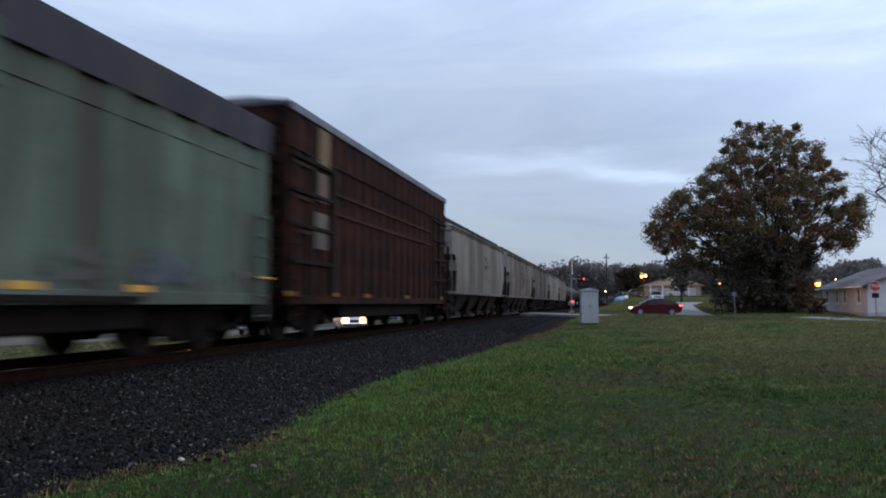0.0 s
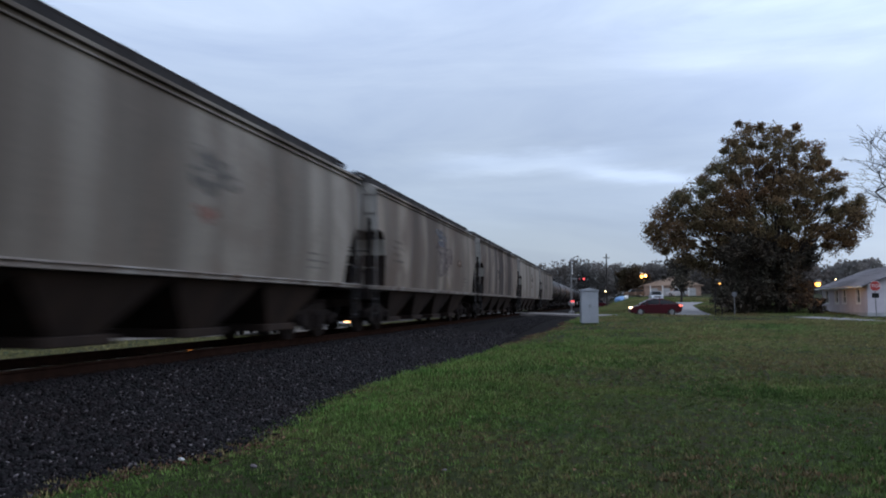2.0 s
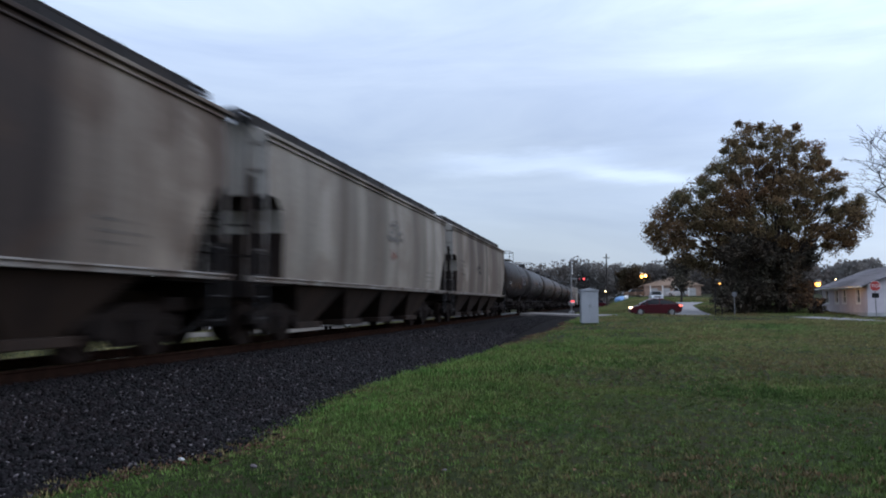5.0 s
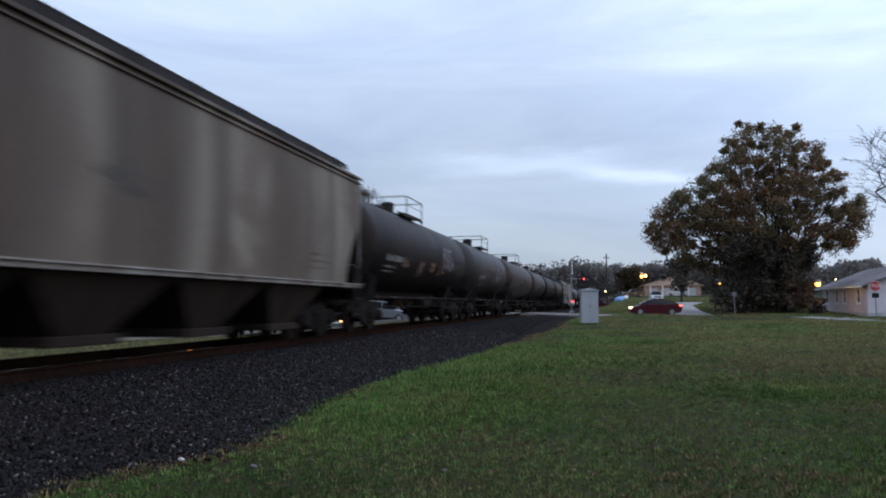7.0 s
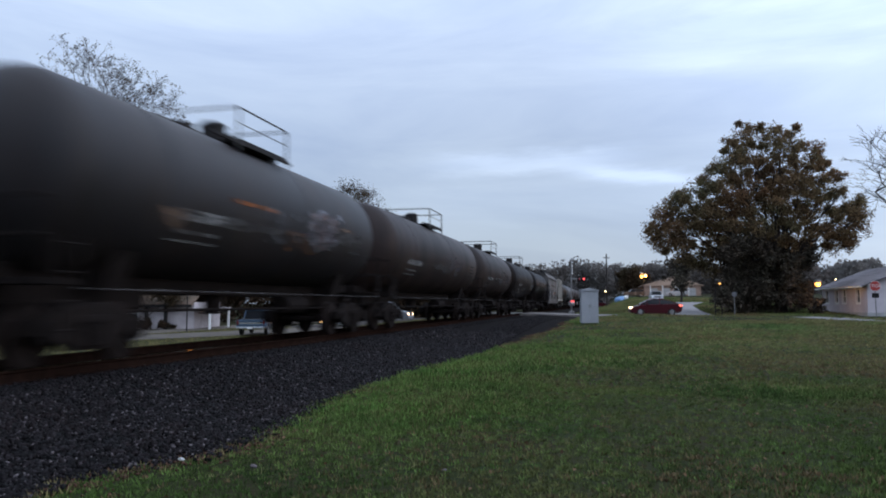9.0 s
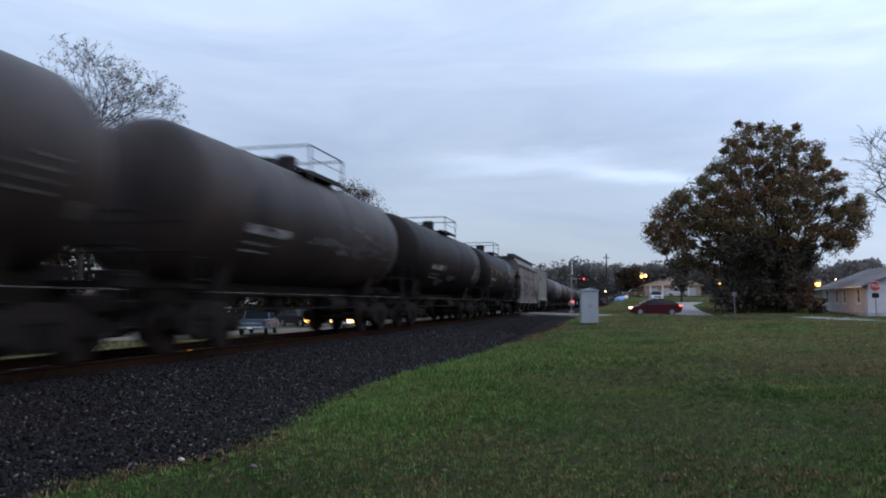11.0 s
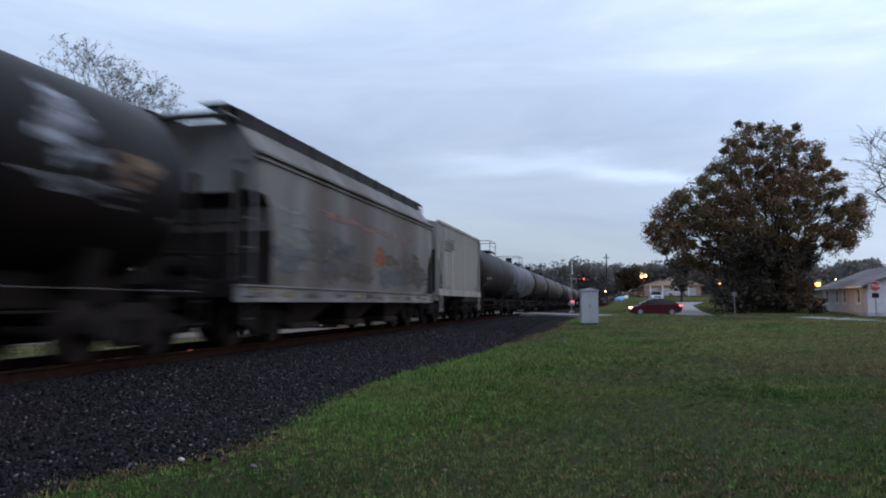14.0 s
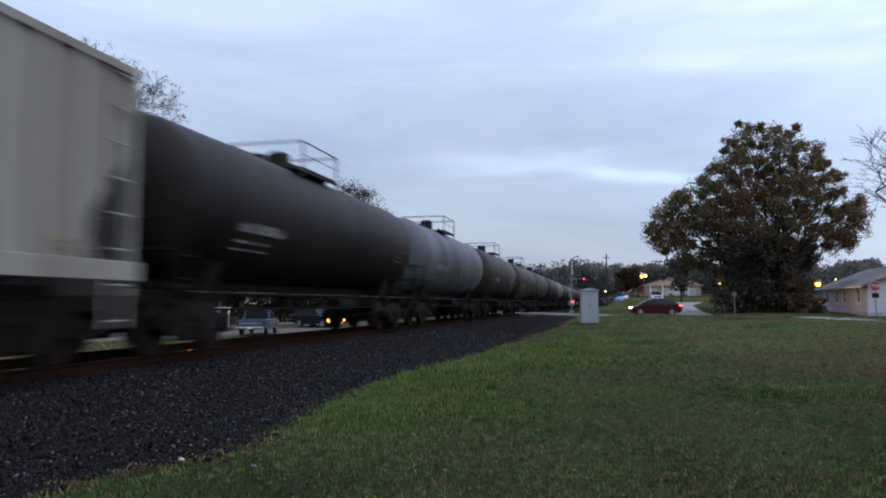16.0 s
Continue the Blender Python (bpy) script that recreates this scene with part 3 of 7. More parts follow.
def bed_row(y):
    row = []
    for i, (x, z) in enumerate(half):
        up_ = gz(-3.5, y) * (0.95 if i < 3 else 0.0)
        row.append((float(toe(y)) if i < 2 else x, y, z + up_))
    return row


rings(bm, [bed_row(y) for y in stat], closed=False, cap=False)
setting("ballast_bed", bm, M_BALLAST, "bank of dark grey crushed stone ballast", "ballast", 60)

rng = np.random.default_rng(5)
ROCK_V = np.array([(-1, -0.8, -0.7), (0.9, -1, -0.6), (1, 0.7, -0.8), (-0.7, 1, -0.6), (-0.6, -0.9, 0.7), (0.8, -0.5, 0.8), (0.5, 0.9, 0.6), (-1, 0.5, 0.6)]) * 0.75
ROCK_F = np.array([[0, 3, 2, 1], [4, 5, 6, 7], [0, 1, 5, 4], [1, 2, 6, 5], [2, 3, 7, 6], [3, 0, 4, 7]])


def scatter_mesh(name, base_v, base_f, pos, size, material, squash=(1, 1, 1), jitter=0.0, tilt=True):
    """Many small pieces of one base shape, each turned and sized by itself, as one mesh."""
    n = len(pos)
    q = rng.normal(size=(n, 4)) if tilt else np.stack([np.cos(rng.uniform(0, 3.14, n)), np.zeros(n), np.zeros(n), 0 * np.zeros(n)], -1)
    if not tilt:
        a = rng.uniform(0, math.pi, n)
        q = np.stack([np.cos(a), np.zeros(n), np.zeros(n), np.sin(a)], -1)
    q /= np.linalg.norm(q, axis=1, keepdims=True)
    w, x, y, z = q.T
    R = np.stack([1 - 2 * (y * y + z * z), 2 * (x * y - z * w), 2 * (x * z + y * w), 2 * (x * y + z * w), 1 - 2 * (x * x + z * z), 2 * (y * z - x * w),
                  2 * (x * z - y * w), 2 * (y * z + x * w), 1 - 2 * (x * x + y * y)], -1).reshape(n, 3, 3)
    bv = np.broadcast_to(base_v * np.array(squash), (n, len(base_v), 3)).copy()
    if jitter:
        bv *= rng.uniform(1 - jitter, 1 + jitter, (n, len(base_v), 1))
    vv = np.einsum("nij,nkj->nki", R, bv) * np.asarray(size).reshape(-1, 1, 1) + pos[:, None, :]
    k = base_f.shape[1]
    ff = (base_f[None] + (np.arange(n) * len(base_v))[:, None, None]).reshape(-1, k)
    me = bpy.data.meshes.new(name)
    me.vertices.add(n * len(base_v))
    me.vertices.foreach_set("co", vv.reshape(-1).astype(np.float32))
    me.loops.add(ff.size)
    me.loops.foreach_set("vertex_index", ff.reshape(-1).astype(np.int32))
    me.polygons.add(len(ff))
    me.polygons.foreach_set("loop_start", (np.arange(len(ff)) * k).astype(np.int32))
    me.update(calc_edges=True)
    me.materials.append(material)
    return me


BED_X = np.array([p[0] for p in half][::-1])
BED_Z = np.array([p[1] for p in half][::-1])


def bed_z(x, y):
    up_ = ground_z(np.full_like(y, -3.5), y) * 0.95 * smoothstep(-6.2, -5.0, x)
    t = toe(y)
    slope = 0.19 * np.clip((t - x) / (t + 5.5), 0, 1)
    return np.where(x > -5.5, slope, np.interp(x, BED_X, BED_Z)) + up_


def stones(n, y0, y1, x0, x1, s0, s1):
    y = y0 + (y1 - y0) * rng.uniform(0, 1, n) ** 1.5
    x = rng.uniform(x0, x1, n)
    edge = toe(y)
    keep = (x < edge + rng.normal(0, 0.12, n))
    x, y = x[keep], y[keep]
    s = rng.uniform(s0, s1, len(x))
    return np.stack([x, y, bed_z(x, y) + s * 0.3], -1), s


p1, s1_ = stones(50000, 3.5, 22, -7.2, -3.5, 0.017, 0.046)
p2, s2_ = stones(16000, 20, 58, -7.2, -3.5, 0.03, 0.05)
p5, s5_ = stones(3500, -8, 4, -7.2, -3.5, 0.02, 0.05)
p3, s3_ = stones(9000, 4, 40, -11.2, -6.9, 0.022, 0.042)
stone_ob = new("ballast_stones", scatter_mesh("ballast_stones", ROCK_V, ROCK_F, np.concatenate([p1, p2, p3, p5]), np.concatenate([s1_, s2_, s3_, s5_]), M_STONE, (1, 0.85, 0.7), 0.34))
p4, s4_ = stones(10500, 3.5, 30, -6.6, -3.6, 0.009, 0.027)
pale_ob = new("ballast_stones", scatter_mesh("ballast_stones", ROCK_V, ROCK_F, p4 + np.array((0, 0, 0.012)), s4_, M_STONELIGHT, (1, 0.85, 0.7), 0.34))
tagged(pale_ob, "scattered paler crushed stones on the bank", "ballast", kind="stuff")
tagged(stone_ob, "loose dark grey crushed stones on the bank", "ballast", kind="stuff")

# rails and ties
def rail_bm(y0, y1):
    sec = [(-0.07, 0), (0.07, 0), (0.07, 0.012), (0.012, 0.03), (0.012, 0.125), (0.035, 0.135), (0.035, 0.168), (-0.035, 0.168), (-0.035, 0.135), (-0.012, 0.125), (-0.012, 0.03), (-0.07, 0.012)]
    return rings(B(), [[(x, y, z) for x, z in sec] for y in (y0, y1)])


for side in (-1, 1):
    r_ = thing("rail", pose(TRACK_X + side * 0.7525, 0, RAIL_Z - 0.17), "long rusty steel rail with a worn shiny head", "rail", "rails of the track")
    part("web", rail_bm(-60, 700), M_RAIL, r_)
    bm = B()
    box(bm, -0.03, 0.03, -60, 700, 0.168, 0.1705)
    part("running_surface", bm, M_RAILTOP, r_, "worn shiny running surface")
tie = thing("railway_tie", pose(TRACK_X, -6, RAIL_Z - 0.17 - 0.178), "dark creosoted wooden tie bedded in ballast", "railway tie", "ties under the rails")
bm = B()
box(bm, -1.3, 1.3, -0.115, 0.115, 0, 0.175, 0.012)
part("beam", bm, M_TIE, tie)
for side in (-1, 1):
    bm = B()
    box(bm, side * 0.7525 - 0.17, side * 0.7525 + 0.17, -0.09, 0.09, 0.172, 0.19)
    part("tie_plate", bm, M_RAIL, tie)
for i in range(1, 118):
    y = -6 + i * 0.54
    if y < 57:
        copy_thing(tie, pose(TRACK_X + random.uniform(-0.04, 0.04), y, RAIL_Z - 0.348, 0, 0, random.uniform(-1, 1)))
# ---- train: cars run along -y towards the camera; each car's space has y along the track, z = 0 on the rail heads ----
SPEED = 14.22
WHEELSETS = []
CARS = []


def wheelset_mesh():
    bm = B()
    for s in (-1, 1):
        rod(bm, (s * 0.69, 0, 0), (s * 0.82, 0, 0), 0.43, 24)
        rod(bm, (s * 0.665, 0, 0), (s * 0.69, 0, 0), 0.465, 24)
        rod(bm, (s * 0.82, 0, 0), (s * 0.86, 0, 0), 0.17, 12)
        for k in range(4):
            a = k * math.pi / 2
            box(bm, s * 0.75 - 0.085, s * 0.75 + 0.085, -0.05, 0.05, 0.2, 0.34, m=Matrix.Rotation(a, 4, "X"))
    rod(bm, (-0.98, 0, 0), (0.98, 0, 0), 0.075, 12)
    return finish("wheelset", bm, M_WHEEL, 40)


WHEEL_ME = wheelset_mesh()


def bogie_mesh():
    """Cast three-piece freight bogie: side frames with spring windows, bolster, journal boxes."""
    bm = B()
    for s in (-1, 1):
        x0, x1 = (0.92, 1.08) if s > 0 else (-1.08, -0.92)
        loop_o = [(-1.18, 0.42), (-1.18, 0.62), (-0.62, 0.72), (-0.3, 0.84), (0.3, 0.84), (0.62, 0.72), (1.18, 0.62), (1.18, 0.42), (0.72, 0.44), (0.42, 0.2), (-0.42, 0.2), (-0.72, 0.44)]
        rings(bm, [[(x, y, z) for y, z in loop_o] for x in (x0, x1)])
        for e in (-1, 1):
            rod(bm, (s * 0.98, e * 0.89, 0.46), (s * 1.17, e * 0.89, 0.46), 0.15, 12)
        for k in (-0.16, 0, 0.16):
            rod(bm, (s * 1.1, k, 0.26), (s * 1.1, k, 0.56), 0.07, 8)
        box(bm, s * 1.0 - 0.12, s * 1.0 + 0.12, -0.3, 0.3, 0.56, 0.68, 0.02)
    box(bm, -1.1, 1.1, -0.2, 0.2, 0.55, 0.85, 0.03)
    for e in (-1, 1):
        box(bm, -0.9, 0.9, e * 0.4 - 0.05, e * 0.4 + 0.05, 0.33, 0.45)
    return finish("bogie", bm, M_UNDER, 40)


BOGIE_ME = bogie_mesh()


def running_gear(car, L, centres):
    for e in (-1, 1):
        bg = new("bogie", BOGIE_ME)
        bg.parent = car
        bg.location = (0, e * centres, 0)
        for w in (-1, 1):
            ws = new("wheelset", WHEEL_ME)
            ws.parent = bg
            ws.location = (0, w * 0.89, 0.43)
            WHEELSETS.append(ws)
        bm = B()
        box(bm, -0.16, 0.16, e * (L / 2 - 1.3), e * (L / 2 - 0.3), 0.72, 1.0, 0.02)
        box(bm, -0.2, 0.2, e * (L / 2 - 0.34), e * (L / 2 + 0.06), 0.68, 0.98, 0.05)
        part("coupler", bm, M_UNDER, car)
        bm = B()
        pts = [Vector((0.45, e * (L / 2 - 0.8), 0.8)), Vector((0.42, e * (L / 2 - 0.4), 0.45)), Vector((0.35, e * (L / 2 - 0.05), 0.3))]
        for a, b in zip(pts, pts[1:]):
            rod(bm, a, b, 0.03, 6)
        part("air_hose", bm, M_BLACK, car)


RUNGS = {}


def ladder(car, x, y, z0, z1, w, material, along="y", n=None):
    """Two stiles joined by a top bar, with each rung a piece of its own."""
    n = n or max(3, int((z1 - z0) / 0.42))
    d = Vector((0, w / 2, 0)) if along == "y" else Vector((w / 2, 0, 0))
    c = Vector((x, y, 0))
    bm = B()
    side = 0.02
    for s in (-1, 1):
        p = c + d * s
        box(bm, p.x - side, p.x + side, p.y - side, p.y + side, z0, z1)
    o = part("ladder", bm, material, car)
    key = (material.name, along, w)
    if key not in RUNGS:
        RUNGS[key] = finish("rung", rod(B(), -d, d, 0.016, 6), material)
    for i in range(n):
        r = new("rung", RUNGS[key])
        r.parent = o
        r.location = c + Vector((0, 0, z0 + 0.1 + (z1 - z0 - 0.2) * i / (n - 1)))
    return o


def plate(car, name, x, y0, y1, z0, z1, material, t=0.004, label=""):
    """A thin flush mark or plate on the side that faces the lawn."""
    bm = B()
    box(bm, x, x + t, y0, y1, z0, z1)
    return part(name, bm, material, car, label)


# -- covered hopper --
def hopper_half_width(z):
    """Bulged side of the body: half width at a height over the rail."""
    return 1.50 + 0.075 * math.sin(max(0.0, min(1.0, (z - 1.1) / 3.2)) * math.pi)


def covered_hopper(L, paint, label, end_paint=M_ENDLIFT, board=0.0, top=4.22, crown=4.55, bays=4, cut=True, sill=1.25, sill_paint=M_SILL, deck=1.34, roof=((0.97, 0.25), (0.86, 0.55), (0.62, 0.85), (0.3, 0.97), (0, 1.0))):
    car = thing("covered_hopper", pose(TRACK_X, 0, RAIL_Z), label, "freight car", "cars of the train")
    E = L / 2 - 0.45
    zs = [0, 0.12, 0.28, 0.45, 0.62, 0.8, 0.92, 1.0]
    loops = []
    if cut:
        st = [(-E + 0.6, 3.02), (-E + 0.85, 2.97), (-E + 1.06, 2.76), (-E + 1.2, 2.3), (-E + 1.3, deck - 0.02)]
        far = [(E - 1.15, deck - 0.02), (E - 1.0, 1.9), (E - 0.76, 2.4), (E - 0.38, 2.8), (E, 2.98)]
        mid = [-E * 0.6, -E * 0.3, 0, E * 0.3, E * 0.6]
        st = st + [(y, deck - 0.02) for y in mid] + far
    else:
        st = [(-E, 1.28), (0, 1.28), (E, 1.28)]
    for y, zb in st:
        right = []
        for k in zs:
            z = zb + (top - zb) * k
            right.append((hopper_half_width(z) - (0.06 if y > E - 0.05 or y < -E + 0.65 else 0), z))
        hw = right[-1][0]
        for fx, fz in roof:
            right.append((hw * fx, top + (crown - top) * fz))
        lp = [(x, y, z) for x, z in right] + [(-x, y, z) for x, z in right[-2::-1]]
        loops.append(lp)
    bm = rings(B(), loops)
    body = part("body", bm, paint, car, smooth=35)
    # slope sheets and underside coloured dark to stand in for their shade
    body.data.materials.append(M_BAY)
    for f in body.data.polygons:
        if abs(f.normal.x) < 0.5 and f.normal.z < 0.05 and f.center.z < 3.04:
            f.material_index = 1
    # end sheets coloured paler than the sides to brighten the shaded gap between cars
    body.data.materials.append(end_paint)
    for f in body.data.polygons:
        if abs(f.normal.y) > 0.9 and f.center.z > 2.5:
            f.material_index = 2
    # top chord along the eaves
    bm = B()
    for s in (-1, 1):
        x = s * (hopper_half_width(top) + 0.02)
        box(bm, x - 0.05, x + 0.05, -E + 0.5, E, top - 0.02, top + 0.05, 0.012)
        box(bm, x - 0.05, x + 0.03, -E + 0.5, E, top - 0.13, top - 0.09, 0.01)
    part("top_chord", bm, paint, car, "rolled steel eave rail")
    # side sills
    for s in (-1, 1):
        bm = B()
        x = s * 1.5
        box(bm, x - 0.05, x + 0.05, -E - 0.1, E + 0.1, sill, deck, 0.012)
        box(bm, x - 0.09, x + 0.09, -E - 0.1, E + 0.1, deck - 0.01, deck + 0.02, 0.005)
        part("side_sill", bm, sill_paint, car, "scuffed pale side sill")
    bm = B()
    box(bm, -0.3, 0.3, -E, E, 0.75, 1.05, 0.02)
    for e in (-1, 1):
        box(bm, -1.5, 1.5, e * (E - 0.05), e * (E + 0.1), 0.95, 1.27, 0.01)
        box(bm, -1.45, 1.45, e * (E - 1.7), e * E, 1.2, 1.25)
    part("centre_sill", bm, M_UNDER, car)
    # discharge bays
    span = (2 * E - 4.4) / bays
    for i in range(bays):
        y = -E + 2.2 + span * (i + 0.5)
        w0, w1 = span * 0.5, 0.5
        bm = rings(B(), [[(-1.42, y - w0, deck - 0.06), (1.42, y - w0, deck - 0.06), (1.42, y + w0, deck - 0.06), (-1.42, y + w0, deck - 0.06)],
                         [(-0.98, y - w1, 0.4), (0.98, y - w1, 0.4), (0.98, y + w1, 0.4), (-0.98, y + w1, 0.4)]])
        box(bm, -1.08, 1.08, y - w1 - 0.22, y + w1 + 0.22, 0.25, 0.4, 0.02)
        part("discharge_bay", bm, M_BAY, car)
    # running boards, hatch and end platforms
    for s in (-1, 1):
        bm = B()
        box(bm, s * 0.62, s * 1.12, -E + 0.02, E - 0.02, crown + board + 0.09, crown + board + 0.12)
        box(bm, s * 1.1 - 0.015, s * 1.1 + 0.015, -E + 0.5, E - 0.5, crown - 0.16, crown + board + 0.135)
        k = int(2 * E / 1.6)
        for i in range(k):
            y = -E + 0.9 + (2 * E - 1.8) * i / (k - 1)
            box(bm, s * 0.55, s * 1.15, y - 0.05, y + 0.05, crown - 0.14, crown + board + 0.14)
        part("running_board", bm, M_BLACK, car, "dark steel grating walkway")
    for e in (-1, 1):
        bm = B()
        box(bm, -1.1, 1.1, e * (E - 0.5), e * (E - 0.02), crown + 0.02, crown + 0.06)
        part("end_walkway", bm, M_ROOFGALV, car, "pale galvanised end walkway")
        for s in (-1, 1):
            bm = B()
            pts = [Vector((s * 1.1, e * q, z)) for q, z in ((E - 0.25, crown + board + 0.11), (E - 0.08, crown + board + 0.1), (E - 0.0, crown + 0.03), (E - 0.02, crown - 0.08), (E - (0.02 if e > 0 else 0.55), top - 0.05))]
            for a, b in zip(pts, pts[1:]):
                rod(bm, a, b, 0.022, 6)
            part("grab_iron", bm, M_PIPE, car, "bent pipe at the walkway's end")
        for lx in (1.26, -1.2):
            ladder(car, lx, E + 0.02 if e > 0 else -E + 0.57, 1.25, top - 0.05, 0.42, sill_paint, "x")
        ladder(car, 1.55, e * (E - 0.3), 0.45, 1.9, 0.42, M_BLACK, "y", 4)
        bm = B()
        for s in (-1, 1):
            box(bm, s * 1.42 - 0.05, s * 1.42 + 0.05, e * (E - 0.12), e * (E - 0.02), 1.25, 3.3)
            box(bm, s * 0.5 - 0.05, s * 0.5 + 0.05, e * (E - 0.12), e * (E - 0.02), 1.25, 3.3)
        for z in (1.75, 2.35):
            rod(bm, (-1.42, e * (E - 0.05), z), (1.42, e * (E - 0.05), z), 0.02, 6)
        part("end_post", bm, M_UNDER, car)
    bm = B()
    box(bm, -0.45, 0.45, -E + 1.2, E - 1.2, crown - 0.02, crown + 0.1, 0.03)
    part("trough_hatch", bm, M_HOPDARK, car)
    # brake gear on the end platform
    bm = B()
    rod(bm, (0.6, -E - 0.06, 1.9), (0.6, -E - 0.1, 1.9), 0.28, 16)
    part("brake_wheel", bm, M_UNDER, car)
    part("brake_cylinder", rod(B(), (-0.5, -E + 0.9, 1.6), (0.3, -E + 0.9, 1.6), 0.2, 12), M_UNDER, car)
    running_gear(car, L, L / 2 - 2.35)
    return car, E


def blot(car, x, y, z, w, h, material, seed, name="graffiti", label=""):
    """A ragged patch of paint lying flush on the side sheet."""
    rnd = random.Random(seed)
    n = 22
    ph = [rnd.uniform(0, 6.28) for _ in range(4)]
    bm = B()
    curve = hopper_half_width if x is None else (lambda q: x)

    def at(f, i):
        a = 2 * math.pi * i / n
        k = f * (1 + 0.22 * math.sin(3 * a + ph[0]) + 0.16 * math.sin(5 * a + ph[1]) + 0.12 * math.sin(8 * a + ph[2]))
        yy, zz = y + w / 2 * k * math.cos(a), z + h / 2 * k * math.sin(a)
        return (curve(zz) + (0.008 if f < 1.0 else 0.0), yy, zz)

    rings(bm, [[at(f, i) for i in range(n)] for f in (1.0, 0.985, 0.7, 0.4, 0.05)])
    return part(name, bm, material, car, label)


def hopper_marks(car, E, k):
    """Worn dark emblem and small rows of lettering, with reflectors along the sill."""
    if k in (0, 3):
        blot(car, None, 0.9, 3.05, 1.5, 0.75, M_DARKMARK, 60 + k, "emblem", "faded dark round emblem")
        blot(car, None, 0.7, 2.35, 0.7, 0.3, M_REDPAINT, 70 + k, "emblem")
    if k == 1:
        blot(car, None, 0.9, 2.75, 2.6, 1.5, M_PURPLEGREY, 90, "graffiti", "dull purple smear of spray paint")
        blot(car, None, 0.4, 3.5, 1.6, 0.7, M_BLUEPAINT, 91, "graffiti", "dull blue smear of spray paint")
        blot(car, None, 4.0, 2.6, 0.8, 0.3, M_ORANGEDULL, 92, "graffiti", "rusty orange smear")
    if k in (2, 4):
        blot(car, None, -1.5, 2.6, 1.1, 0.5, M_DARKMARK, 80 + k, "emblem", "faded dark emblem")
    for i in range(4 if k in (1, 4) else 0):
        z = 2.75 - 0.2 * i
        hw = hopper_half_width(z)
        plate(car, "lettering", hw - 0.006, -E + 2.0, -E + 3.0 + 0.2 * (i % 2), z, z + 0.07, M_DARKMARK, 0.012)
    for i in range(3):
        z = 1.95 - 0.16 * i
        hw = hopper_half_width(z)
        plate(car, "lettering", hw - 0.006, E - 3.4, E - 2.5 + 0.2 * (i % 2), z, z + 0.05, M_DARKMARK, 0.012)
    if k == 9:
        for y in (-E + 0.7, E - 1.2):
            plate(car, "reflector", 1.552, y - 0.45, y + 0.45, 1.1, 1.19, M_YELLOWDULL)


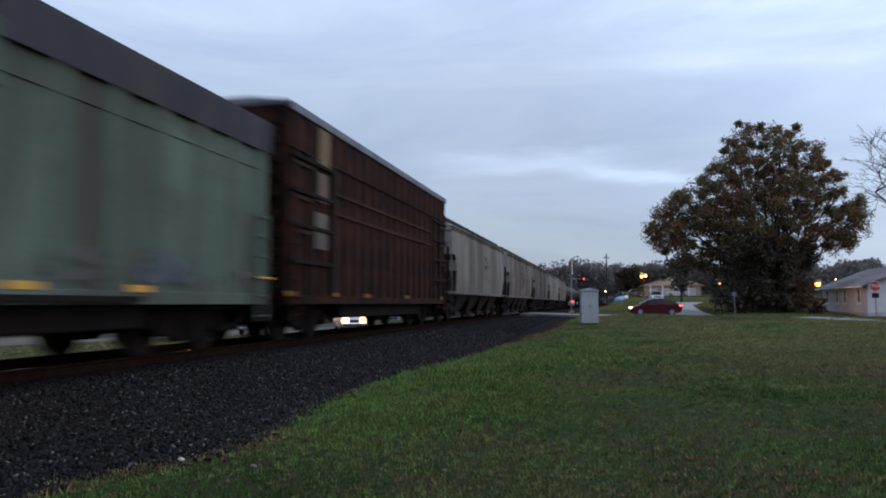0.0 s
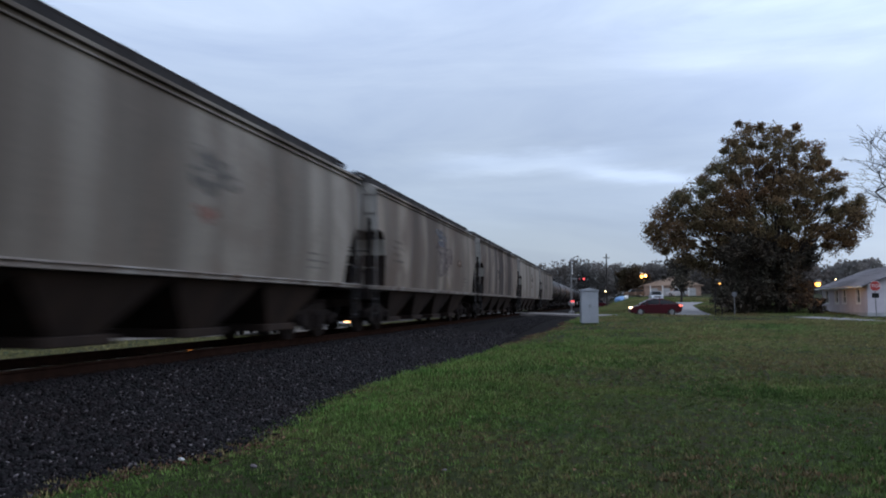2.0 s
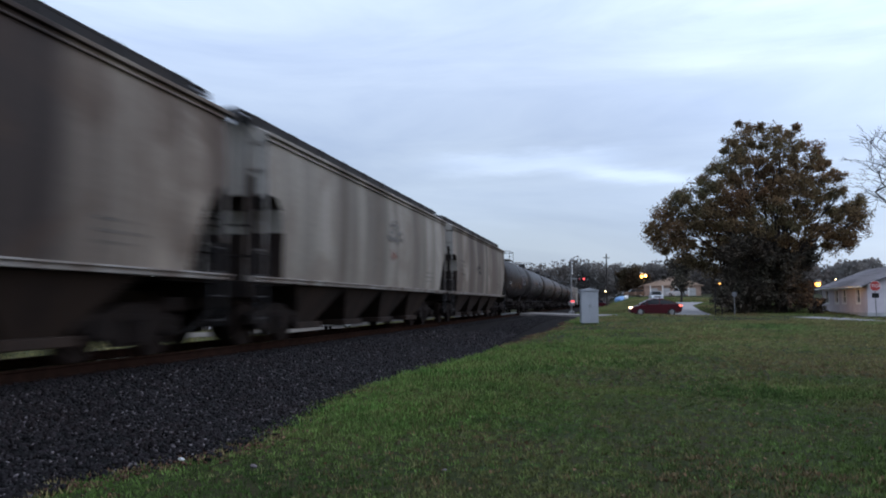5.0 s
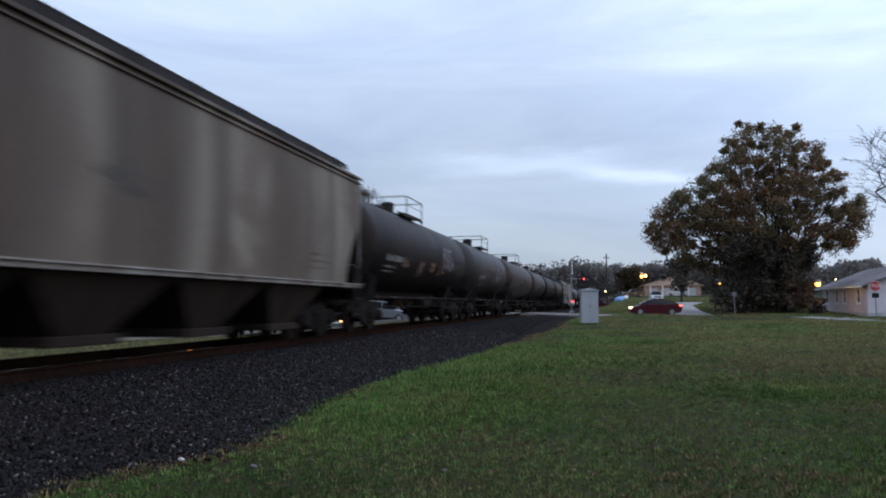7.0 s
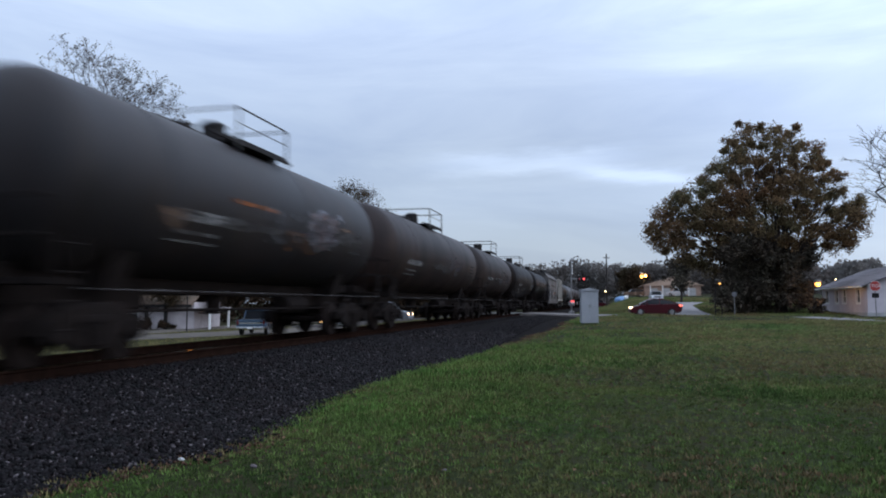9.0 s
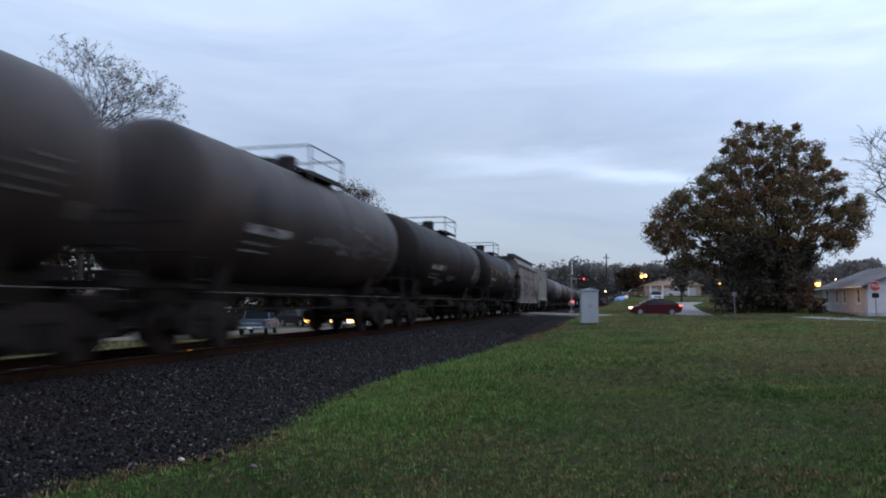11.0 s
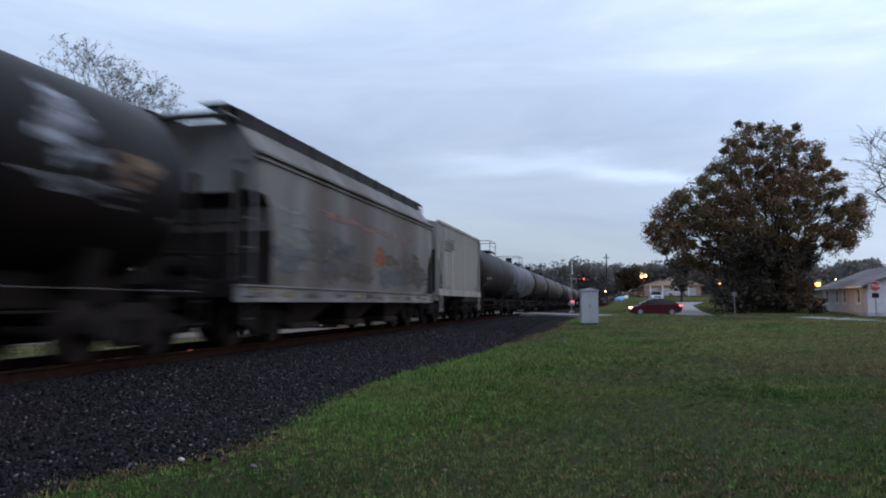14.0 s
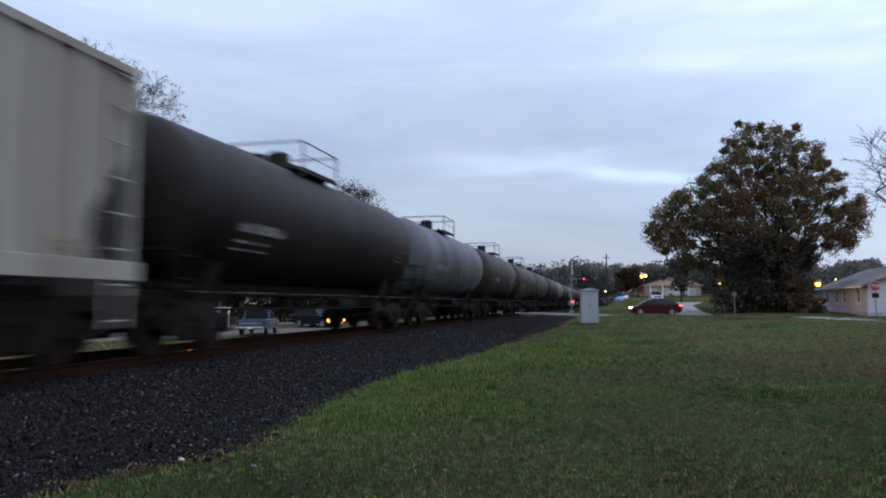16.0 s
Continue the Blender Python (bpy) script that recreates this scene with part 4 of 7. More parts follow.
# -- boxcar --
def boxcar(L, paint, roof_paint, label, top=4.4, crown=4.55, ribs=16, dark=False, base=0.82):
    car = thing("boxcar", pose(TRACK_X, 0, RAIL_Z), label, "freight car", "cars of the train")
    E = L / 2 - 0.45
    bm = B()
    box(bm, -1.5, 1.5, -E, E, base + 0.1, top, 0.02)
    part("body", bm, paint, car)
    bm = rings(B(), [[(-1.56, y, top), (1.56, y, top), (1.56, y, top + 0.05), (0.6, y, crown), (-0.6, y, crown), (-1.56, y, top + 0.05)] for y in (-E - 0.05, E + 0.05)])
    n = int(2 * E / 1.0)
    for i in range(n):
        y = -E + 0.5 + (2 * E - 1) * i / (n - 1)
        box(bm, -0.58, 0.58, y - 0.03, y + 0.03, crown - 0.02, crown + 0.02)
    part("roof", bm, roof_paint, car)
    bm = B()
    for s in (-1, 1):
        box(bm, s * 1.5 - 0.07, s * 1.5 + 0.07, -E, E, top - 0.58 if not dark else top - 0.14, top, 0.012)
    part("top_chord", bm, roof_paint, car, "weathered eave rail")
    bm = B()
    for s in (-1, 1):
        box(bm, s * 1.5 - 0.06, s * 1.5 + 0.06, -E, E, base, base + 0.2, 0.01)
        box(bm, s * 1.5 - 0.05, s * 1.5 + (0.07 if dark else 0.02), -E, E, top - 0.95, top - 0.91)
    part("side_sill", bm, paint, car)
    # posts pressed out of the side sheets
    door0, door1 = -1.6, 1.6
    post = finish("side_post", rings(B(), [[(-0.01, -0.15, z), (0.065, -0.08, z), (0.065, 0.08, z), (-0.01, 0.15, z)] for z in (base + 0.12, top - 0.14)]), paint)
    for i in range(ribs):
        y = -E + 0.35 + (2 * E - 0.7) * i / (ribs - 1)
        if not dark and door0 - 0.1 < y < door1 + 0.1:
            continue
        for s in (-1, 1):
            o = new("side_post", post)
            o.parent = car
            o.matrix_basis = pose(s * 1.5, y, 0, 0, 0, 0 if s > 0 else 180)
    for s in (-1, 1) if not dark else ():
        d = B()
        box(d, s * 1.48, s * 1.585, door0, door1, base + 0.13, top - 0.36, 0.01)
        dr = part("door", d, paint, car, "ribbed sliding door with lock rods")
        for z in (1.7, 2.5, 3.3):
            part("door_rib", box(B(), s * 1.5 + 0.08 * s, s * 1.5 + 0.115 * s, door0, door1, z - 0.05, z + 0.05, 0.01), paint, dr)
        for y in (-0.9, 0.9):
            part("lock_rod", rod(B(), (s * 1.63, y, 1.25), (s * 1.63, y, top - 0.4), 0.022, 6), paint, dr)
        part("door_track", box(B(), s * 1.5, s * 1.66, door0 - 2.6, door1 + 2.6, base + 0.04, base + 0.12), M_UNDER, car)
    for s, e in ((-1, -1), (-1, 1), (1, -1), (1, 1)) if dark else ():
        # end bays framed by posts and stepped ledges
        for q in (1.25, 2.45):
            part("bay_post", box(B(), s * 1.5 - 0.02, s * 1.5 + 0.09 * s, e * (E - q) - 0.09, e * (E - q) + 0.09, base + 0.15, top - 0.95, 0.015), M_UNDER, car, "dark upright post")
        for i, z in enumerate((1.75, 2.55, 3.3, 4.05)):
            part("bay_ledge", box(B(), s * 1.5 - 0.02, s * 1.5 + 0.11 * s, e * (E - 2.5), e * (E - 0.1), z - 0.045, z + 0.045, 0.01), M_UNDER, car, "dark stepped ledge")
            # pale strip below each upper ledge is a painted highlight
            if i > 0:
                part("scuffed_strip", box(B(), s * 1.5 + 0.066 * s, s * 1.5 + 0.074 * s, e * (E - 1.15), e * (E - 0.15), z - 0.17, z - 0.09), M_RUSTPALE, car, "pale strip painted as a ledge highlight")
    if dark:
        for z in (3.05, 3.55):
            for s in (-1, 1):
                part("belt_rail", rings(B(), [[(s * 1.5, y, z - 0.06), (s * 1.575, y, z - 0.03), (s * 1.575, y, z + 0.03), (s * 1.5, y, z + 0.06)] for y in (-E + 2.6, E - 2.6)]), M_RUSTPALE, car, "rusty worn belt rail")
    for e in (-1, 1):
        ladder(car, 1.585, e * (E - 0.34), 0.5, 2.6, 0.44, paint, "y", 6)
        ladder(car, 1.2, e * (E + 0.07), 1.1, top, 0.44, paint, "x")
        d = B()
        for i in range(9):
            z = 1.5 + i * (top - 1.9) / 8
            box(d, -1.4, 1.4, e * E - 0.05, e * E + 0.05, z - 0.1, z + 0.1, 0.04)
        part("end_corrugation", d, paint, car)
    d = B()
    box(d, -0.35, 0.35, -E, E, 0.72, 1.1, 0.02)
    box(d, -1.35, 1.35, -E + 3.6, E - 3.6, 0.46, 1.05, 0.04)
    for y in (-E + 0.05, E - 0.25):
        box(d, -1.5, 1.5, y, y + 0.2, 0.78, 1.14, 0.01)
    part("centre_sill", d, M_UNDER, car)
    d = B()
    rod(d, (0.5, -2.2, 0.75), (0.5, -1.2, 0.75), 0.2, 12)
    part("brake_cylinder", d, M_UNDER, car)
    part("air_reservoir", box(B(), 0.9, 1.3, 1.0, 2.4, 0.55, 0.85, 0.03), M_UNDER, car)
    for y in (-7.5, -5.0, -2.5, 1.6, 6.7) if dark else [-E + 1.9 + i * 2.13 for i in range(6)]:
        plate(car, "reflector", 1.57, y - 0.26, y + 0.26, 1.0, 1.1, M_ORANGEREF if dark else M_YELLOW)
    running_gear(car, L, L / 2 - 2.5)
    return car, E


# -- tank car --
def tank_car(L, paint, label, r=1.48, shift=0.5):
    car = thing("tank_car", pose(TRACK_X, 0, RAIL_Z), label, "freight car", "cars of the train")
    E = L / 2 - 0.75
    zc, n = 2.72, 36
    loops = []
    for k in range(1, 7):
        a = k / 6 * math.pi / 2
        loops.append((-E + 0.62 - 0.62 * math.cos(a), r * math.sin(a) * 0.999))
    st = [(y, q) for y, q in loops] + [(y * (E - 0.62), r) for y in (-0.66, -0.33, 0, 0.33, 0.66)] + [(-y, q) for y, q in loops[::-1]]
    ring_list = [[(q * math.cos(2 * math.pi * i / n), y, zc + q * math.sin(2 * math.pi * i / n)) for i in range(n)] for y, q in st]
    part("tank", rings(B(), ring_list), paint, car, smooth=50)
    # weld and reinforcing bands
    for y in (-E * 0.62, E * 0.2):
        bm = B()
        rings(bm, [[((r + 0.006) * math.cos(2 * math.pi * i / n), y + d, zc + (r + 0.006) * math.sin(2 * math.pi * i / n)) for i in range(n)] for d in (-0.03, 0.03)])
        part("tank_band", bm, paint, car, smooth=60)
    # saddles and stub sills
    for e in (-1, 1):
        bm = B()
        yc = e * (E - 1.9)
        rings(bm, [[(-0.8, y, 1.05), (0.8, y, 1.05), (1.02, y, 1.7), (0.7, y, 1.5), (-0.7, y, 1.5), (-1.02, y, 1.7)] for y in (yc - 0.25, yc + 0.25)])
        box(bm, -0.32, 0.32, e * (E - 3.4), e * (L / 2 - 0.5), 0.76, 1.4, 0.03)
        box(bm, -1.45, 1.45, e * (L / 2 - 1.15), e * (L / 2 - 0.5), 1.08, 1.16)
        part("saddle", bm, M_UNDER, car)
    part("centre_sill", box(B(), -0.3, 0.3, -E + 3.4, E - 3.4, 1.0, 1.32, 0.02), M_UNDER, car)
    # side handrail and end rails
    for s in (-1, 1):
        bm = B()
        rod(bm, (s * 1.52, -E + 0.2, 1.03), (s * 1.52, E - 0.2, 1.03), 0.011, 6)
        for i in range(7):
            y = -E + 0.4 + i * (2 * E - 0.8) / 6
            rod(bm, (s * 1.52, y, 1.03), (s * 1.2, y, 1.06), 0.012, 5)
        part("side_handrail", bm, M_LETTERDIM, car, "long pipe handrail")
    for e in (-1, 1):
        bm = B()
        for z in (1.7, 2.2):
            rod(bm, (-1.42, e * (L / 2 - 0.6), z), (1.42, e * (L / 2 - 0.6), z), 0.02, 6)
        for x in (-1.42, -0.6, 0.6, 1.42):
            rod(bm, (x, e * (L / 2 - 0.6), 1.12), (x, e * (L / 2 - 0.6), 2.2), 0.02, 6)
        part("end_handrail", bm, M_UNDER, car)
        ladder(car, 1.5, e * (L / 2 - 0.9), 0.4, 1.7, 0.4, M_UNDER, "y", 4)
    # top platform with railing, dome and valves
    top, y0, y1 = zc + r, shift - 0.45, shift + 1.75
    for s in (-1, 1):
        part("platform", box(B(), s * 0.42, s * 0.95, y0, y1, top - 0.1, top - 0.05), M_BLACK, car, "dark grating platform")
        part("platform_beam", box(B(), s * 0.9, s * 0.95, y0 - 0.9, y1 + 0.3, top - 0.16, top - 0.1), M_BLACK, car)
    for y in (y0, y1 - 0.3):
        part("platform", box(B(), -0.42, 0.42, y, y + 0.3, top - 0.095, top - 0.055), M_BLACK, car)
    for s in (-1, 1):
        bm = rod(B(), (s * 0.98, y0, top + 0.56), (s * 0.98, y1, top + 0.56), 0.022, 6)
        part("top_rail", bm, M_PIPE, car, "grey pipe railing")
        part("mid_rail", rod(B(), (s * 0.98, y0, top + 0.24), (s * 0.98, y1, top + 0.24), 0.012, 6), M_PIPE, car)
        for y in (y0, y1):
            part("railing_post", rod(B(), (s * 0.98, y, top - 0.3), (s * 0.98, y, top + 0.56), 0.022, 6), M_PIPE, car)
    for y in (y0, y1):
        part("top_rail", rod(B(), (-0.98, y, top + 0.56), (0.98, y, top + 0.56), 0.022, 6), M_PIPE, car)
    yc = shift + 0.25
    bm = B()
    rod(bm, (0, yc, top - 0.1), (0, yc, top + 0.38), 0.27, 16)
    rod(bm, (0, yc, top + 0.38), (0, yc, top + 0.46), 0.3, 16, 0.2)
    part("valve_dome", bm, M_BLACK, car, smooth=40)
    bm = rod(B(), (0.0, y0 - 0.5, top - 0.1), (0, y0 - 0.5, top + 0.16), 0.26, 12)
    part("safety_valve", bm, M_BLACK, car)
    bm = rod(B(), (0.3, y1 + 0.6, top - 0.2), (0.3, y1 + 0.6, top + 0.12), 0.14, 10)
    part("vacuum_valve", bm, M_BLACK, car)
    part("train_pipe", rod(B(), (0.7, -E + 1.0, 0.72), (0.7, E - 1.0, 0.72), 0.025, 6), M_UNDER, car)
    bm = B()
    rod(bm, (0, -0.3, 0.62), (0, -0.3, 1.3), 0.22, 12)
    part("bottom_outlet", bm, M_UNDER, car)
    part("brake_cylinder", rod(B(), (0.55, 1.8, 0.8), (0.55, 2.9, 0.8), 0.2, 12), M_UNDER, car)
    running_gear(car, L, E - 1.15)
    return car, E


def curved_mark(car, name, material, y0, y1, a0, a1, r=1.48, zc=2.72, label=""):
    """A painted mark lying on the tank's shell, between two angles over the horizontal."""
    bm = B()
    k = 6
    loops = []
    for i in range(k + 1):
        a = radians(a0 + (a1 - a0) * i / k)
        loops.append([((r + d) * math.cos(a), y, zc + (r + d) * math.sin(a)) for d, y in ((0.002, y0), (0.006, y0), (0.006, y1), (0.002, y1))])
    rings(bm, loops)
    return part(name, bm, material, car, label, 60)


def tank_marks(car, E, k, r=1.48, dy=0.0):
    """Worn lettering below the middle of the shell, with painted squares and spray paint on some cars."""
    rnd = random.Random(400 + k)
    y = -4.6 + dy if k == 1 else -4.6 if k == 6 else -4.1 if k == 5 else -E + 1.8 + rnd.uniform(0, 1.0)
    curved_mark(car, "lettering", M_LETTER, y, y + 1.9, -20.5, -13, r, label="worn white lettering")
    curved_mark(car, "lettering", M_LETTER, y, y + rnd.uniform(1.3, 1.6), -29.5, -27, r)
    curved_mark(car, "lettering", M_LETTER, y, y + rnd.uniform(1.2, 1.6), -36, -34, r)
    y = E - 2.4
    for i in range(4):
        curved_mark(car, "lettering", M_LETTER if k == 5 else M_LETTERDIM, y, y + rnd.uniform(0.7, 1.1), -4 - 6 * i, -2 - 6 * i, r)
    if k in (1, 9, 12):
        curved_mark(car, "painted_square", M_ORANGEDULL, -0.45 + dy, 0.2 + dy, -36, -13, r, label="faded orange painted square")
        curved_mark(car, "painted_square", M_ORANGEDULL, 1.15 + dy, 1.9 + dy, -26, -12, r, label="faded orange painted square")
    if k in (1, 2, 13):
        blot_mark(car, M_SPRAYPINK, 3.7 + dy, -4, 1.5, 36, r, k, "dull pinkish spray paint patch")
        scrawl(car, M_SPRAYWHITE, 3.9 + dy, 2.66, 2.0, 1.0, 600 + k, 4, 0.07, r + 0.012, "pale sprayed outlines")
        scrawl(car, M_SPRAYRUST, 2.6 + dy, 2.2, 1.6, 0.5, 620 + k, 4, 0.05, r + 0.004)
        blot_mark(car, M_LETTERDIM, 5.2 + dy, -8, 1.6, 14, r, k + 30, "dim pale spray paint")
        blot_mark(car, M_ORANGEDULL, -2.3 + dy, -20, 0.7, 14, r, k + 60, "rusty orange smear")
    if k in (2, 3, 4):
        blot_mark(car, M_PURPLEGREY, 3.6 + dy, -8, 2.0, 18, r, k + 90, "dull purple spray paint")
        scrawl(car, M_SPRAYGREY, 2.2 + dy, 2.45, 3.0, 0.8, 640 + k, 6, 0.06, r + 0.006, "dim grey sprayed strokes")
        blot_mark(car, M_LETTERDIM, 0.2 + dy, -16, 2.6, 8, r, k + 95, "dim pale spray paint")
    if k == 2:
        curved_mark(car, "paint_stripe", M_ORANGE, -2.2, -0.3, -1.5, 1.5, r, label="thin orange stripe")
        curved_mark(car, "paint_stripe", M_ORANGEDULL, 2.6, 4.0, -1.5, 1.5, r)
    if k == 5:
        curved_mark(car, "painted_square", M_ORANGEDULL, 4.87 + dy, 5.5 + dy, -27, -12, r, label="faded orange painted square")
        curved_mark(car, "paint_stripe", M_ORANGE, 6.0 + dy, 6.5 + dy, -7, -4, r, label="thin orange stripe")
        blot_mark(car, M_LETTERDIM, -2.1, -42, 1.2, 13, r, 31, "dim pale spray paint")
        blot_mark(car, M_LETTERDIM, -0.2, -31, 1.5, 9, r, 32, "dim pale spray paint")
        blot_mark(car, M_ORANGEDULL, -2.0, -16, 0.5, 12, r, 33, "rusty orange smear")
        blot_mark(car, M_REDPAINT, 5.9 + dy, -58, 1.0, 16, r, 7, "red and white smear")
        scrawl(car, M_SPRAYGREY, 5.7 + dy, 2.5, 1.4, 0.9, 660, 5, 0.045, r + 0.004, "pale grey sprayed strokes")
        scrawl(car, M_SPRAYRUST, 5.6 + dy, 1.98, 0.9, 0.3, 661, 3, 0.05, r + 0.004)
    if k == 6:
        curved_mark(car, "paint_stripe", M_ORANGE, -4.48 + dy, -4.1 + dy, -16, 15, r, label="upright orange stripe")
        for yy in (-1.4 + dy, 5.6 + dy):
            curved_mark(car, "lettering", M_LETTERDIM, yy, yy + 0.4, 0, 10, r)
        for yy in (-3.3, -1.05, 1.3):
            curved_mark(car, "painted_square", M_ORANGEDULL, yy, yy + 0.5, -7, 8, r, label="faded orange painted square")
        curved_mark(car, "painted_square", M_ORANGEDULL, 4.9 + dy, 5.4 + dy, -8, 10, r, label="faded orange painted square")
        blot_mark(car, M_SPRAYWHITE, 4.0 + dy, 14, 1.1, 40, r, 12, "white spray paint oval")
        blot_mark(car, M_BLUEPAINT, 4.3 + dy, 12, 0.45, 30, r + 0.009, 13, "dull blue paint on the white oval")
        blot_mark(car, M_SPRAYGREY, 4.2 + dy, -14, 1.6, 10, r, 15, "dim grey spray paint")
        blot_mark(car, M_ORANGEDULL, 5.6 + dy, 2, 0.5, 16, r, 14, "rusty orange smear")
    curved_mark(car, "placard", M_LETTERDIM, E - 1.05, E - 0.8, -32, -22, r)


M_SPRAYWHITE = mat("pale_spray_paint", (0.24, 0.25, 0.28), (0.15, 0.16, 0.19), 0.7, scale=3, spec=0.2, ragged=0.85)
M_SPRAYPINK = mat("pinkish_spray_paint", (0.17, 0.115, 0.105), (0.11, 0.085, 0.085), 0.7, scale=3, spec=0.2, ragged=0.8)
M_SPRAYGREY = mat("grey_spray_paint", (0.115, 0.115, 0.125), (0.07, 0.07, 0.075), 0.7, scale=3, spec=0.2, ragged=0.8)
M_SPRAYRUST = mat("rusty_spray_paint", (0.16, 0.075, 0.035), (0.10, 0.055, 0.032), 0.7, scale=3, spec=0.2, ragged=0.8)


def scrawl(car, material, y, z, w, h, seed, strokes=5, thick=0.09, r=None, label=""):
    """Sprayed strokes on the side that faces the lawn: wrapped on a tank shell of radius r, or on a hopper's side."""
    rnd = random.Random(seed)

    def at(yy, zz, d):
        if r is None:
            return (hopper_half_width(zz) + d, yy, zz)
        b = max(-1.2, min(1.2, (zz - 2.72) / r))
        return ((r + d) * math.cos(b), yy, 2.72 + (r + d) * math.sin(b))

    for i in range(strokes):
        c = y + w * ((i + 0.5) / strokes - 0.5)
        a0, turn, ry, rz = rnd.uniform(0, 6.28), rnd.choice((-1, 1)) * rnd.uniform(2.5, 5.5), w / strokes * rnd.uniform(0.5, 0.85), h * rnd.uniform(0.32, 0.5)
        lift = 0.007 + 0.0012 * i
        loops = []
        for j in range(15):
            a = a0 + turn * j / 14
            da = 0.01
            p, q = (c + ry * math.cos(a), z + rz * math.sin(a)), (c + ry * math.cos(a + da), z + rz * math.sin(a + da))
            t_ = Vector((q[0] - p[0], q[1] - p[1])).normalized()
            k = thick * (0.65 + 0.35 * math.sin(3 * a + i))
            e0, e1 = (p[0] - t_.y * k, p[1] + t_.x * k), (p[0] + t_.y * k, p[1] - t_.x * k)
            loops.append([at(*e0, lift), at(*e1, lift), at(*e1, 0.002), at(*e0, 0.002)])
        part("paint_stroke", rings(B(), loops), material, car, label)


def blot_mark(car, material, y, ang, w, spread, r, seed, label):
    """A ragged patch of paint wrapped on the shell: length w along it and an angle spread round it."""
    rnd = random.Random(seed)
    ph = [rnd.uniform(0, 6.28) for _ in range(3)]
    def at(f, i):
        a = 2 * math.pi * i / 24
        k = f * (1 + 0.2 * math.sin(3 * a + ph[0]) + 0.18 * math.sin(5 * a + ph[1]) + 0.14 * math.sin(8 * a + ph[2]))
        q, b = y + w / 2 * k * math.cos(a), radians(ang + spread / 2 * k * math.sin(a))
        d = 0.008 if f < 1.0 else 0.0
        return ((r + d) * math.cos(b), q, 2.72 + (r + d) * math.sin(b))

    bm = rings(B(), [[at(f, i) for i in range(24)] for f in (1.0, 0.985, 0.75, 0.5, 0.25, 0.04)])
    return part("graffiti", bm, material, car, label)


# -- ribbed two-bay hopper --
def ribbed_hopper(L, label):
    car = thing("ribbed_hopper", pose(TRACK_X, 0, RAIL_Z), label, "freight car", "cars of the train")
    E, top = L / 2 - 0.45, 4.12
    prof = lambda zb: [(1.48, zb), (1.5, top - 0.1), (1.42, top), (0.5, top + 0.22), (-0.5, top + 0.22), (-1.42, top), (-1.5, top - 0.1), (-1.48, zb)]
    bm = rings(B(), [[(x, y, z) for x, z in prof(zb)] for y, zb in ((-E, 3.0), (-E + 1.3, 1.45), (E - 1.3, 1.45), (E, 3.0))])
    body = part("body", bm, M_RIBGREY, car)
    # faces that look down take the dark bay colour, as shade
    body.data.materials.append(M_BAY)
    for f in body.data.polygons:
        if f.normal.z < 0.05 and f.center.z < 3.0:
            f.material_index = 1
    for s in (-1, 1):
        bm = B()
        # side sheet with cut corners below the ends
        out = [(-E, 3.45), (-E + 0.35, 3.2), (-E + 0.8, 2.3), (-E + 0.95, 1.4), (E - 0.95, 1.4), (E - 0.8, 2.3), (E - 0.5, 3.2), (E - 0.4, 3.5), (E - 0.4, top), (-E, top)]
        rings(bm, [[(x, y, z) for y, z in out] for x in (s * 1.49, s * 1.53)])
        part("side_sheet", bm, M_RIBGREY, car)
        rib = finish("side_rib", rings(B(), [[(0.0, -0.1, z), (0.07, -0.06, z), (0.07, 0.06, z), (0.0, 0.1, z)] for z in (1.35, top)]), M_RIBGREY)
        for i in range(12):
            o = new("side_rib", rib)
            o.parent = car
            o.matrix_basis = pose(s * 1.53, -E + 1.1 + (2 * E - 2.2) * i / 11, 0, 0, 0, 0 if s > 0 else 180)
        bm = B()
        box(bm, s * 1.5 - 0.08, s * 1.5 + 0.1, -E, E, top - 0.06, top + 0.06, 0.01)
        part("top_chord", bm, M_RIBGREY, car)
        bm = B()
        box(bm, s * 1.5 - 0.06, s * 1.5 + 0.1, -E - 0.1, E + 0.1, 1.15, 1.42, 0.012)
        part("side_sill", bm, M_RIBGREY, car)
    for e in (-1, 1):
        ladder(car, 1.57, e * (E - 0.35), 0.5, top, 0.44, M_RIBGREY, "y")
        bm = B()
        for s in (-1, 1):
            box(bm, s * 1.46 - 0.06, s * 1.46 + 0.06, e * E - 0.06, e * E + 0.06, 1.2, top)
            rod(bm, (s * 1.0, e * E, 1.2), (s * 1.0, e * (E - 0.7), 2.6), 0.05, 6)
        box(bm, -1.5, 1.5, e * (E - 0.1), e * (E + 0.08), 0.95, 1.3, 0.01)
        part("end_post", bm, M_RIBGREY, car)
    for i in range(2):
        y = (-1, 1)[i] * 1.7
        bm = rings(B(), [[(-1.4, y - 1.6, 1.45), (1.4, y - 1.6, 1.45), (1.4, y + 1.6, 1.45), (-1.4, y + 1.6, 1.45)],
                         [(-0.6, y - 0.4, 0.5), (0.6, y - 0.4, 0.5), (0.6, y + 0.4, 0.5), (-0.6, y + 0.4, 0.5)]])
        part("discharge_bay", bm, M_BAY, car)
    bm = B()
    box(bm, -0.3, 0.3, -E, E, 0.75, 1.1, 0.02)
    part("centre_sill", bm, M_UNDER, car)
    for i in range(5):
        y = -E + 1.3 + i * (2 * E - 2.6) / 4
        part("roof_hatch", rod(B(), (0.0, y, top + 0.18), (0.0, y, top + 0.34), 0.42, 14), M_RIBGREY, car)
